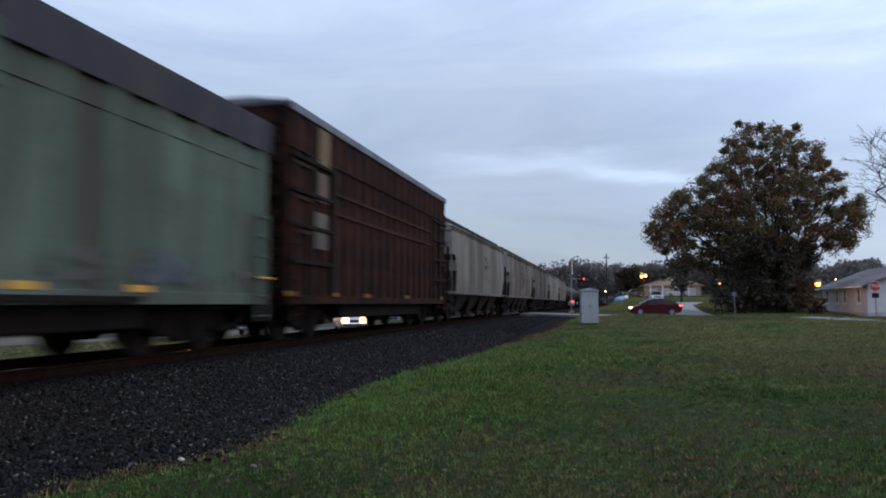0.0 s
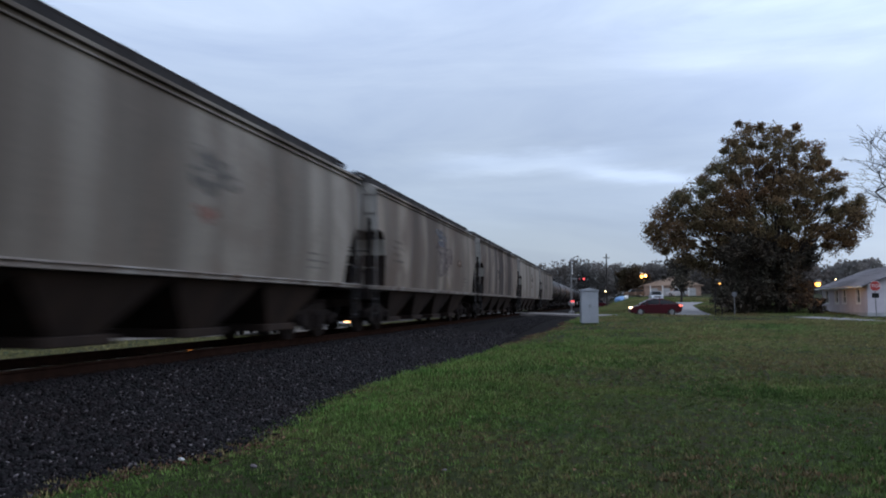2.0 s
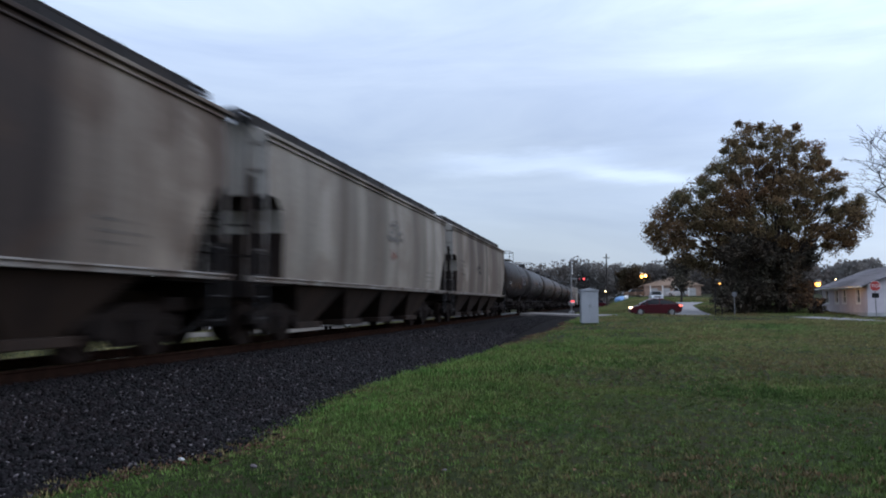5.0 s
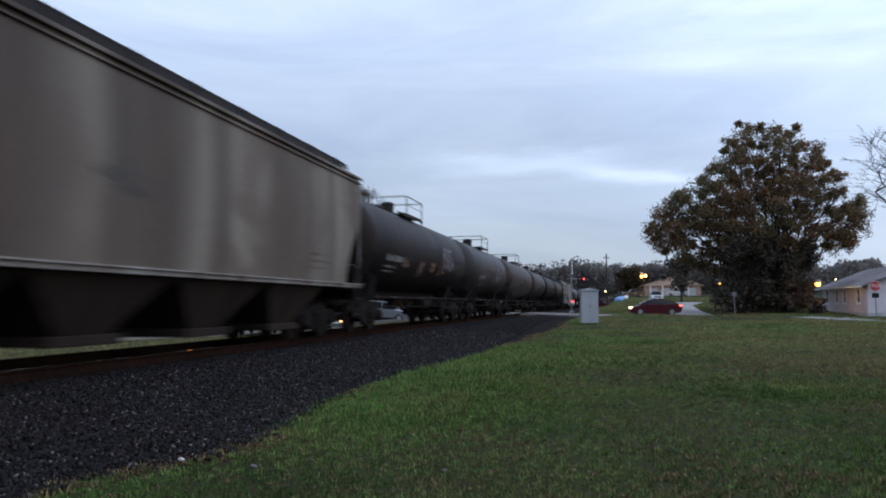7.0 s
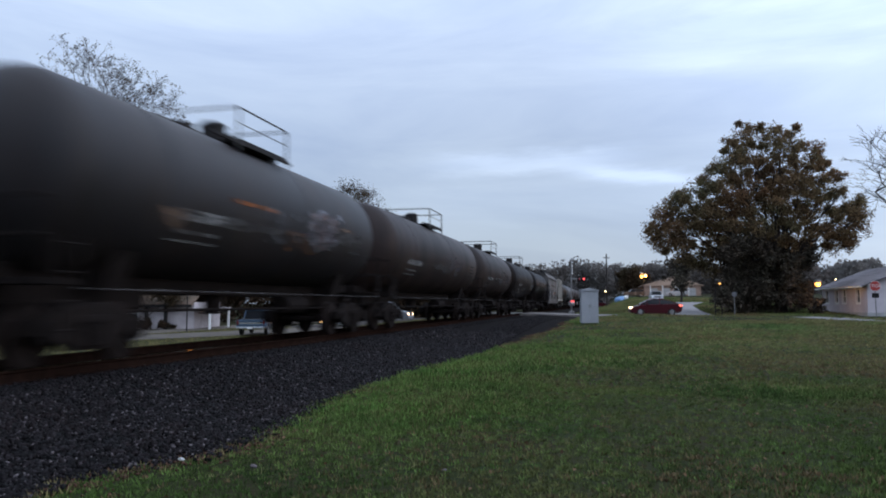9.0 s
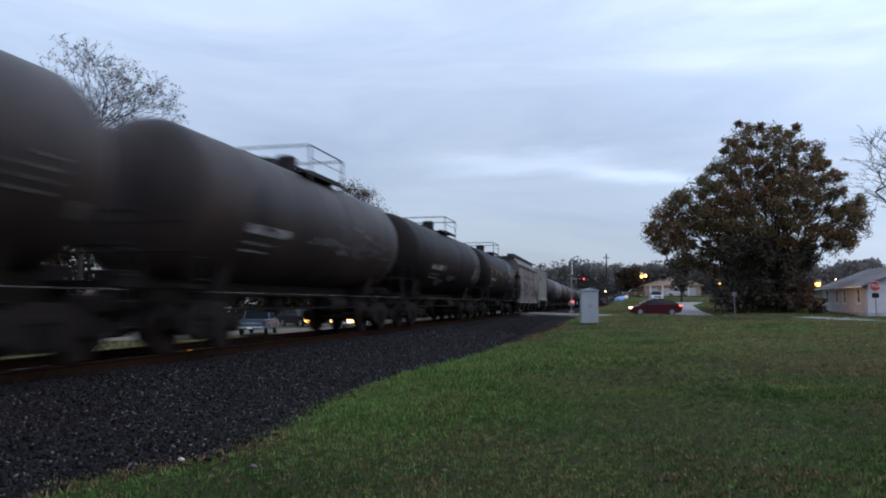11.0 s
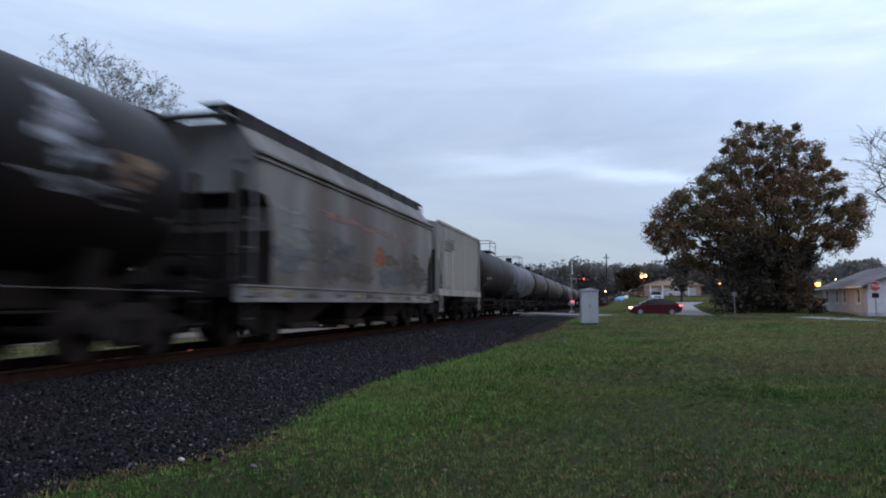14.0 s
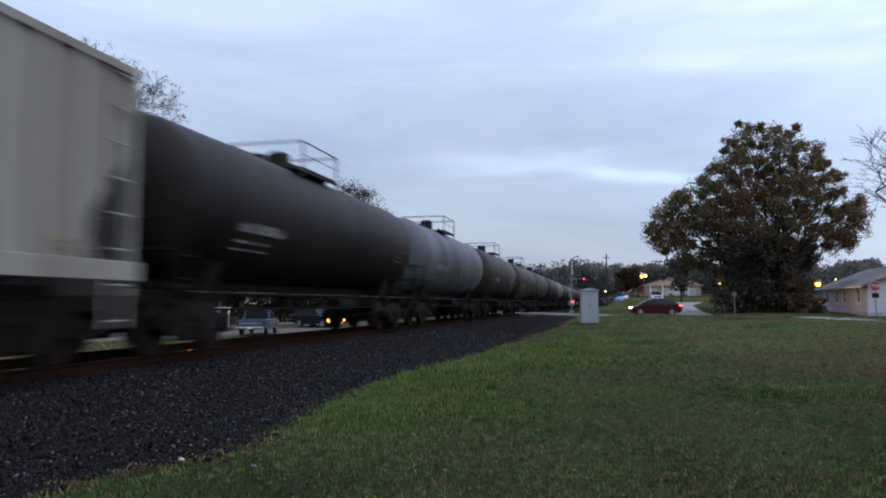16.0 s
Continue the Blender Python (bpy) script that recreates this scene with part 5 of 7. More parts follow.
    # faded emblem near one end: slanted dark bars
    for i in range(5):
        plate(car, "emblem_bar", 1.604, -E + 0.85 + i * 0.05, -E + 2.3 + 0.08 * i, 3.02 + i * 0.115, 3.08 + i * 0.115, M_DARKLET)
    for i, (a, b) in enumerate(((2.35, 2.75), (2.2, 2.5), (2.45, 2.7))):
        plate(car, "emblem_bar", 1.6045, -E + a, -E + b, 3.14 + 0.15 * i, 3.27 + 0.15 * i, M_DARKLET)
    plate(car, "reflector", 1.604, -E + 1.1, -E + 1.8, 1.42, 1.54, M_YELLOWDULL)
    plate(car, "reflector", 1.604, E - 1.6, E - 1.2, 1.5, 1.66, M_YELLOWDULL)
    running_gear(car, L, L / 2 - 1.9)
    return car, E


def add_car(made, near_end, L):
    """Sets a car so that its leading coupler face stands at near_end at the start."""
    CARS.append((made[0], near_end + L / 2))
    return made


green, Eg = add_car(boxcar(17.5, M_GREEN, M_ROOFDARK, "faded green steel boxcar with yellow reflectors on the rails"), 13.6 - 17.5, 17.5)
for i, (dy, z, w, h, m_) in enumerate([(5.2, 1.3, 1.8, 0.5, M_DARKMARK), (3.4, 1.35, 1.4, 0.55, M_BLUEPAINT), (2.2, 1.2, 0.9, 0.25, M_DARKMARK), (1.1, 1.3, 0.8, 0.3, M_DARKMARK), (8.0, 1.2, 1.6, 0.3, M_DARKMARK)]):
    blot(green, 1.563, Eg - dy, z, w, h, m_, 300 + i, "graffiti", "ragged dull spray paint")
part("grab_bar", rod(B(), (1.6, Eg - 0.55, 1.33), (1.6, Eg + 0.1, 1.33), 0.02, 6), M_YELLOW, green, "yellow grab bar")
brown, Eb = add_car(boxcar(16.1, M_BROWN, M_ROOFGALV, "rusty brown high boxcar with pale roof edge on the rails", top=5.15, crown=5.32, ribs=20, dark=True), 13.6, 16.1)
plate(brown, "placard", 1.57, -Eb + 1.25, -Eb + 2.1, 2.1, 2.95, mat("worn_tan_placard", (0.105, 0.075, 0.052), (0.05, 0.035, 0.026), 0.7, scale=2), label="pale worn placard")
plate(brown, "paint_patch", 1.57, -Eb + 1.5, -Eb + 2.2, 4.0, 4.95, mat("dull_ochre_patch", (0.115, 0.070, 0.022), None, 0.7), label="dull ochre paint patch")
plate(brown, "paint_patch", 1.57, -Eb + 1.5, -Eb + 2.1, 3.2, 3.9, mat("faded_tan_patch", (0.085, 0.052, 0.022), None, 0.7))
for k, (y, paint, lab) in enumerate([
        (29.7, M_HOP, "weathered pale grey covered hopper car on the rails"),
        (47.6, M_HOPTAN, "grey covered hopper car streaked with dark grime on the rails"),
        (65.4, M_HOPDARK, "grimy dark-streaked grey covered hopper car on the rails"),
        (83.2, M_HOP, "weathered pale grey covered hopper car on the rails"),
        (100.95, M_HOPTAN, "dull tan-grey covered hopper car on the rails")]):
    c, E_ = add_car(covered_hopper(17.7, paint, lab), y, 17.7)
    hopper_marks(c, E_, k)
TANKS = [(118.4, 16.2, M_TANKBLK, "black tank car with worn white lettering"), (134.85, 14.3, M_TANKMID, "grimy grey tank car with dull spray paint"),
         (149.1, 17.1, M_TANKBRN, "long rusty brown tank car with a top platform"), (166.3, 13.9, M_TANKBRN, "brownish black tank car with dull shell"),
         (180.3, 15.5, M_TANKJET, "black tank car with faded orange squares"), (195.9, 14.8, M_TANKJET, "black tank car with white paint and orange squares")]
for k, (y, L, paint, lab) in enumerate(TANKS):
    c, E_ = add_car(tank_car(L, paint, lab, shift=(-1.3, -0.7, -0.5, 0.05, 0.5, -0.6)[k]), y, L)
    tank_marks(c, E_, k + 1, dy=(-0.95, -1.5, -1.0, -0.4, -0.3, -0.5)[k])
c, E_ = add_car(covered_hopper(15.8, M_GRAFGREY, "pale grey covered hopper car with orange spray paint", M_GRAFGREY, 0.1, bays=3, sill=0.86, deck=1.17, sill_paint=M_SILLBLUE, top=3.78, crown=4.42, roof=((0.985, 0.1), (0.72, 0.93), (0.6, 0.98), (0.3, 1.0), (0, 1.0))), 210.7, 15.8)
hopper_marks(c, E_, 9)
for i, (y, z, w, h, m_) in enumerate([(-2.4, 2.97, 2.6, 0.2, M_REDPAINT), (-0.5, 2.93, 2.4, 0.2, M_REDPAINT), (1.4, 2.93, 2.2, 0.17, M_REDPAINT), (3.5, 2.94, 1.2, 0.2, M_REDPAINT), (0.72, 2.17, 0.85, 0.6, M_ORANGE), (0.7, 2.2, 0.7, 0.5, M_ORANGE),
                                       (1.5, 1.6, 1.5, 0.5, M_BLUEPAINT), (2.6, 1.62, 1.5, 0.55, M_BLUEPAINT), (2.0, 2.15, 1.6, 0.3, M_GRIME), (4.6, 1.9, 2.6, 1.0, M_GRIME), (5.6, 1.7, 1.6, 0.8, M_DARKMARK), (3.5, 2.3, 1.4, 0.4, M_DARKMARK),
                                       (-2.2, 1.75, 3.0, 0.8, M_GRIME), (-3.6, 2.2, 2.4, 0.8, M_DARKMARK), (-0.4, 1.6, 1.2, 0.5, M_GRIME), (-5.4, 1.8, 1.5, 0.6, M_BLUEPAINT)]):
    blot(c, None, y, z, w, h, m_, 200 + i, "graffiti", "ragged faded spray paint")
scrawl(c, M_SPRAYRUST, 0.75, 2.2, 0.9, 0.55, 700, 3, 0.07, label="dull orange sprayed letters")
scrawl(c, M_SPRAYGREY, 2.0, 1.68, 2.4, 0.5, 701, 6, 0.06, label="grey sprayed strokes")
scrawl(c, M_DARKMARK, 4.6, 1.85, 2.6, 0.7, 702, 6, 0.06, label="dark sprayed strokes")
scrawl(c, M_BLUEPAINT, -2.6, 2.0, 2.6, 0.9, 703, 5, 0.09, label="dull blue sprayed strokes")
for z in (1.55, 1.68, 1.8):
    plate(c, "lettering", hopper_half_width(z) - 0.004, 3.9, 4.7, z, z + 0.03, M_LETTER, 0.012)
for i in range(11):
    yy = -E_ + 0.9 + i * 1.28 + 0.3 * math.sin(i * 5.0)
    blot(c, 1.551, yy, 1.02 + 0.03 * math.sin(i * 3.0), 0.55 + 0.35 * math.sin(i * 7.0) ** 2, 0.13, (M_ORANGEDULL, M_YELLOWDULL, M_GRIME)[i % 3], 500 + i, "graffiti")
for i in range(5):
    z = 1.55 + 0.3 * i
    plate(c, "graffiti", hopper_half_width(z) - 0.004, -E_ + 1.6, -E_ + 2.9, z, z + 0.12, M_LETTER, 0.012)
add_car(ribbed_hopper(10.3, "pale grey ribbed hopper car with a faded dark emblem"), 226.6, 10.3)
kinds = [M_TANKBLK, M_TANKGREY, M_TANKBRN, M_TANKBRN, M_TANKDIRT, M_TANKBLK, M_TANKGREY]
labs = ["black tank car with worn white lettering", "pale grey tank car with dull shell", "rusty brown tank car with dull shell", "rusty brown tank car with dull shell",
        "dirty pale tank car stained with grime", "black tank car with worn white lettering", "pale grey tank car with dull shell"]
y = 237.0
masters = {}
for k in range(15):
    L = 14.9 if k else 15.9
    i = k % 7
    if k < 7:
        masters[i] = tank_car(L, kinds[i], labs[i], shift=-1.0)
        tank_marks(masters[i][0], masters[i][1], 11 + k)
        add_car(masters[i], y, L)
    else:
        o = copy_thing(masters[i][0], pose(TRACK_X, 0, RAIL_Z))
        WHEELSETS += [q for q in o.children_recursive if q.name.startswith("wheelset")]
        CARS.append((o, y + L / 2))
    y += L


# ---- plants ----
LEAF_V = np.array([(-0.5, 0, 0), (0, -0.32, 0.08), (0.5, 0, 0), (0, 0.32, 0.08)])
LEAF_F = np.array([[0, 1, 2, 3]])


def limb(segs, a, b, r0, r1, rnd, wob=0.06, k=4):
    pts = [Vector(a).lerp(Vector(b), i / k) for i in range(k + 1)]
    ln = (Vector(b) - Vector(a)).length
    for p in pts[1:-1]:
        p += Vector((rnd.uniform(-1, 1), rnd.uniform(-1, 1), rnd.uniform(-0.5, 1))) * wob * ln
    for i in range(k):
        segs.append((pts[i], pts[i + 1], r0 + (r1 - r0) * i / k, r0 + (r1 - r0) * (i + 1) / k))
    return pts


def leafy_tree(name, base, lobes, trunk_r, fork, leaf_mat, label, per_lobe, leaf, seed, category="tree", twigs=10, limbs=None):
    """lobes: centre x, z and radius in the tree's own space, with depth given or chosen by the seed."""
    rnd = random.Random(seed)
    t = thing(name, pose(*base), label, category)
    segs = []
    limb(segs, (0, 0, -0.2), (0, 0, fork), trunk_r, trunk_r * 0.7, rnd, 0.02)
    pos = []
    for k, lobe in enumerate(lobes):
        lx, lz, lr = lobe[:3]
        d = lobe[3] if len(lobe) > 3 else rnd.uniform(-0.5, 0.5) * max(2.0, abs(lz) * 0.3)
        c = Vector((lx, d, lz))
        pts = [c] * 5
        if limbs is None or k % limbs == 0:
            pts = limb(segs, (0, 0, fork * rnd.uniform(0.6, 1.0)), c, trunk_r * (0.42 if limbs is None else 0.22), 0.03, rnd)
        for _ in range(twigs):
            u = Vector((rnd.gauss(0, 1), rnd.gauss(0, 1), rnd.gauss(0, 1))).normalized()
            tip = c + Vector((u.x * lr, u.y * lr * 0.9, u.z * lr * 0.9)) * rnd.uniform(0.6, 1.22)
            limb(segs, pts[rnd.choice((3, 4))], tip, 0.035, 0.01, rnd, 0.09, 3)
            m = per_lobe // twigs
            spread = lr * 0.23
            pos.append(np.array(tip)[None] + rng.normal(size=(m, 3)) * np.array((spread, spread, spread * 0.8)))
        q = rng.normal(size=(per_lobe, 3))
        q /= np.linalg.norm(q, axis=1, keepdims=True)
        pos.append(np.array(c)[None] + q * lr * np.minimum(1.35, np.abs(rng.normal(0.62, 0.3, (len(q), 1)))) * np.array((1, 0.9, 0.85)))
    pos = np.concatenate(pos)
    pos = pos[pos[:, 2] > 0.15]
    new("trunk", tubes("trunk", segs, M_BARK, 6)).parent = t
    crown = new("crown", scatter_mesh("crown", LEAF_V, LEAF_F, pos, rng.uniform(0.6, 1.3, len(pos)) * leaf, leaf_mat))
    crown.parent = t
    return t


def bare_tree(name, base, reach, label, seed, top, r0=0.3, levels=6, spread=0.55, leaves=0, leaf_mat=None, leaf=0.2, start=2.5, width=8.0, thin=0.012):
    """A trunk that forks again and again into fine twigs, brought to its height and width."""
    rnd = random.Random(seed)
    t = thing(name, pose(*base), label, "tree")
    segs, tips = [], []

    def grow(p, d, ln, r, lv):
        q = p + d * ln
        mid = p.lerp(q, 0.5) + Vector((rnd.uniform(-1, 1), rnd.uniform(-1, 1), rnd.uniform(-1, 1))) * ln * 0.09
        segs.append((p, mid, r, max(thin, r * 0.85)))
        segs.append((mid, q, max(thin, r * 0.85), max(thin * 0.7, r * 0.68)))
        if lv >= levels - 2:
            tips.append(q)
        if lv >= levels:
            return
        for _ in range(3 if lv in (0, 1, 3, 5) else 2):
            nd = (d + Vector((rnd.gauss(0, 1), rnd.gauss(0, 1), rnd.gauss(0.2, 0.6))) * spread).normalized()
            grow(q, nd, ln * rnd.uniform(0.68, 0.86), max(thin, r * 0.62), lv + 1)
        if lv in (1, 2, 3, 4):
            nd = (d + Vector((rnd.gauss(0, 1), rnd.gauss(0, 1), rnd.gauss(0, 0.6))) * spread * 1.5).normalized()
            grow(mid, nd, ln * rnd.uniform(0.55, 0.75), max(thin, r * 0.4), lv + 2)

    segs.append((Vector((0, 0, -0.3)), Vector((0, 0, start)), r0 * 1.2, r0))
    grow(Vector((0, 0, start)), Vector((0, 0, 1)), reach, r0, 0)
    tp = np.array([tuple(p) for p in tips])
    fx, fz = width / 2 / np.quantile(np.abs(tp[:, :2]), 0.95), top / tp[:, 2].max()
    fit = Matrix.Diagonal((fx, fx, fz)).to_3x3()
    new("trunk", tubes("trunk", [(fit @ a, fit @ b, ra, rb) for a, b, ra, rb in segs], M_BARK, 4)).parent = t
    if leaves:
        tp = tp * np.array((fx, fx, fz))
        pick = tp[rng.integers(0, len(tp), leaves)] + rng.normal(size=(leaves, 3)) * 0.1
        cr = new("crown", scatter_mesh("crown", LEAF_V, LEAF_F, pick, rng.uniform(0.6, 1.3, leaves) * leaf, leaf_mat, tilt=True))
        cr.parent = t
    return t


# big oak beside the road
# outline of the crown: height, reach to one side and to the other
CROWN = [(0.2, -7.2, 2.8), (2.0, -6.6, 2.7), (3.1, -6.8, 2.7), (4.6, -8.0, 3.0), (6.0, -11.2, 3.8), (6.4, -12.0, 6.6), (7.3, -12.7, 7.3), (8.2, -12.9, 7.6), (9.8, -12.4, 8.2), (11.1, -11.3, 8.1), (12.0, -10.0, 7.2),
         (12.5, -8.2, 6.6), (12.9, -7.8, 6.0), (13.9, -7.6, 5.4), (14.4, -7.5, 5.3), (15.3, -6.3, 5.2), (16.1, -5.7, 4.6), (16.6, -5.4, 2.6), (17.7, -5.0, 2.4), (18.6, -4.2, 2.0), (19.8, -2.8, 1.6)]
rt = random.Random(14)
OAK = []
while len(OAK) < 300:
    best = None
    for _ in range(14):
        r = rt.uniform(0.42, 1.15)
        z = rt.uniform(1.0, 19.6 - r)
        lo = float(np.interp(z, [c_[0] for c_ in CROWN], [c_[1] for c_ in CROWN]))
        hi = float(np.interp(z, [c_[0] for c_ in CROWN], [c_[2] for c_ in CROWN]))
        x = rt.uniform(lo + r * 0.92, max(lo + r * 0.95, hi - r * 0.92))
        if (z > 17.6 and -1.5 < x < 0.1) or (z > 14.8 and 2.2 < x < 3.4):
            continue
        u = (2 * x - lo - hi) / (hi - lo)
        d = rt.uniform(-0.62, 0.62) * (hi - lo) / 2 * math.sqrt(max(0.05, 1 - u * u))
        gap = min([math.hypot(x - o[0], z - o[1], 0.45 * (d - o[3])) - 0.35 * o[2] for o in OAK], default=9)
        if best is None or gap > best[0]:
            best = (gap, (x, z, r, d))
    if best:
        OAK.append(best[1])
OAK += [(6.4, 9.6, 1.2, 0.3), (7.0, 8.2, 1.0, -0.4), (6.0, 7.4, 1.0, 0.4), (7.2, 10.6, 0.9, 0.1), (-11.6, 8.6, 1.2, 0.2), (-12.0, 7.4, 0.9, -0.5), (-11.2, 9.9, 1.0, 0.6), (-10.2, 10.9, 1.0, -0.4), (-9.2, 12.0, 0.8, 0.3), (-9.2, 7.6, 1.3, -0.7), (-8.6, 9.6, 1.3, 0.4)]
# low inner lobes get darker leaves, which paint in the crown's shaded heart
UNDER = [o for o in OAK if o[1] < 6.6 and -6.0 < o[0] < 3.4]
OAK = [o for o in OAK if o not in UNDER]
leafy_tree("evergreen_tree", (16.0, 74.9, gz(16.0, 74.9)), [(o[0] + 0.6, o[1], o[2] + 0.15, o[3] * 0.8) for o in UNDER], 0.3, 2.0, M_LEAFG, "dark thicket under the oak's crown, shade put into its leaf colour", 380, 0.24, 6, twigs=9, limbs=2)
leafy_tree("oak_tree", (16.6, 75.9, gz(16.6, 75.9)), OAK, 0.55, 4.0, M_LEAF, "broad oak tree with browning autumn leaves on the lawn", 300, 0.18, 3, twigs=10, limbs=4)
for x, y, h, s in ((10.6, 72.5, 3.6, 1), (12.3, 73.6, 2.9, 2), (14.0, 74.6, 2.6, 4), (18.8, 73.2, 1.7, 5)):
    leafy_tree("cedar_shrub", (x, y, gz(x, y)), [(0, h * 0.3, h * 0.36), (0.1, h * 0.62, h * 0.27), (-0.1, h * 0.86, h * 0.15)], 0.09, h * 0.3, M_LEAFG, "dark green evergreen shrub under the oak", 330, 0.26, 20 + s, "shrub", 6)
leafy_tree("small_tree", (11.3, 118, gz(11.3, 118)), [(0, 4.6, 1.9), (-0.8, 6.2, 1.5), (0.9, 6.0, 1.6), (0.1, 3.0, 1.4)], 0.2, 1.6, M_LEAFG, "small dark round tree before the tan building", 260, 0.4, 31)
leafy_tree("small_tree", (6.5, 191, gz(6.5, 191)), [(-1.8, 3.2, 2.2), (1.6, 3.4, 2.2), (0, 5.6, 2.4), (-2.2, 5.0, 1.5), (2.4, 4.8, 1.5), (0.4, 2.0, 2.0)], 0.3, 2.0, M_LEAFB, "round brown autumn tree before the woods", 420, 0.6, 33)
bare_tree("bare_tree", (19.2, 52.0, gz(19.2, 52.0)), 2.2, "leafless grey tree at the edge of the lawn", 21, 13.6, 0.2, 7, 0.6, start=1.2, width=12.4, thin=0.011)
bare_tree("bare_tree", (-38.5, 46.4, -0.75), 4.2, "nearly leafless tall tree with a few brown leaves", 12, 21.2, 0.26, 8, 0.55, leaves=24000, leaf_mat=M_LEAFB, leaf=0.11, start=4.0, width=13.4, thin=0.009)
leafy_tree("street_tree", (-31.2, 85.0, -0.75), [(0, 14.4, 2.6), (-2.4, 15.0, 2.1), (2.1, 14.0, 2.3), (-0.6, 16.6, 1.6), (1.2, 15.9, 1.3), (-3.0, 12.0, 2.6), (2.4, 11.4, 2.4), (0, 9, 2.8), (3.4, 12.6, 1.4)], 0.35, 6.0, M_LEAFB, "tall thin-leaved tree behind the track", 420, 0.2, 41)


# shrubs before the house on the street
for x, y, h, w, k in ((-41.2, 51.9, 1.75, 0.62, 1), (-38.9, 52.4, 1.6, 0.95, 2), (-37.0, 53.1, 0.9, 0.5, 3), (-35.9, 53.4, 0.6, 0.45, 4)):
    leafy_tree("shrub", (x, y, gz(x, y)), [(0, h * 0.35, w), (0.2, h * 0.7, w * 0.8), (-0.3, h * 0.5, w * 0.8)], 0.05, h * 0.3, M_HEDGE, "dark leafy shrub before the white house", 260, 0.16, 50 + k, "shrub", 6)


# woods on the horizon
def woods(name, spots, label, leaf=1.3, n=150, material=M_HAZYWOOD):
    pos = []
    for x, y, h, r in spots:
        q = rng.normal(size=(n, 3))
        q /= np.linalg.norm(q, axis=1, keepdims=True)
        pos.append(np.array((x, y, gz(x, y) + h * 0.58))[None] + q * rng.uniform(0.5, 1.0, (n, 1)) * np.array((r, r, h * 0.45)))
        k = n // 3
        pos.append(np.stack([rng.normal(x, r * 0.6, k), rng.normal(y, r * 0.5, k), gz(x, y) + rng.uniform(0, h * 0.5, k)], -1))
    pos = np.concatenate(pos)
    return tagged(new(name, scatter_mesh(name, LEAF_V, LEAF_F, pos, rng.uniform(0.6, 1.4, len(pos)) * leaf, material)), label, "woods", kind="stuff")


rw = random.Random(77)
spots = []
for i in range(150):
    x = -95 + i * 1.5
    y = 245 + rw.uniform(-14, 14)
    h = 12.4 + rw.uniform(-2.0, 1.6) - (gz(x, y) - 1.43) * 0.95 + (1.0 if -14 < x < -4 else 0)
    spots.append((x, y, max(5.0, h), rw.uniform(3.0, 4.6)))
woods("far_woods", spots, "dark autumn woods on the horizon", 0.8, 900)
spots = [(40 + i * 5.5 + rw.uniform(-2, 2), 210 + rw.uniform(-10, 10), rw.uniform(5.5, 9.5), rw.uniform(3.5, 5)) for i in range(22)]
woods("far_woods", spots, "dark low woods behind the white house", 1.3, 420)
spots = [(-150 + i * 5.0 + rw.uniform(-2, 2), 70 + i * 2.4 + rw.uniform(-6, 6), rw.uniform(6, 9), rw.uniform(3, 4.5)) for i in range(26)]
woods("street_woods", spots, "brown and dark green trees behind the street", 0.7, 420, M_HEDGE)
spots = [(-78 + i * 2.3 + rw.uniform(-1, 1), 66 + i * 0.75 + rw.uniform(-2, 2), rw.uniform(5.5, 8.0) + (3.0 if i < 17 else 0), rw.uniform(2.2, 3.2)) for i in range(27)]
woods("hedge_row", spots, "dense dark hedge and brown trees beside the street", 0.45, 1100, M_HEDGE)
spots = [(-70 + i * 2.6 + rw.uniform(-1, 1), 60 + i * 0.5 + rw.uniform(-1, 1), rw.uniform(1.6, 3.4), rw.uniform(1.2, 1.9)) for i in range(11)]
woods("hedge_row", spots, "low dark green bushes beside the white house", 0.4, 420, M_LEAFG)
spots = [(-20 - 1.5 * i + rw.uniform(-1, 1), 92 - 0.6 * i + rw.uniform(-2, 2), rw.uniform(4, 6.5), rw.uniform(2.0, 3.0)) for i in range(9)]
woods("hedge_row", spots, "dense dark trees beyond the crossing street", 0.45, 800, M_LEAFG)


leafy_tree("porch_shrub", (-37.4, 53.2, -0.77), [(-0.4, 3.2, 1.1), (1.2, 3.1, 1.0), (2.6, 2.9, 0.9), (-2.0, 2.6, 1.2)], 0.09, 1.4, M_LEAFB, "brown small tree before the white house", 300, 0.24, 91, "tree", 8)
spots = [(-44 - 2.0 * i, 55 + rw.uniform(-1, 1), rw.uniform(2.2, 3.6), rw.uniform(1.1, 1.6)) for i in range(8)]
woods("hedge_row", spots, "low brown bushes along the street", 0.25, 900, M_HEDGE)


# ---- buildings ----
def window(parent, m, w, h):
    fr = B()
    for x0, x1, z0, z1 in ((-w / 2, w / 2, 0, 0.07), (-w / 2, w / 2, h - 0.07, h), (-w / 2, -w / 2 + 0.07, 0, h), (w / 2 - 0.07, w / 2, 0, h), (-w / 2, w / 2, h / 2 - 0.03, h / 2 + 0.03)):
        box(fr, x0, x1, -0.04, 0.05, z0, z1)
    o = part("window", fr, M_WHITE, parent)
    o.matrix_basis = m
    g = B()
    box(g, -w / 2 + 0.05, w / 2 - 0.05, 0.0, 0.012, 0.05, h - 0.05)
    part("pane", g, M_WINGLASS, o)
    return o


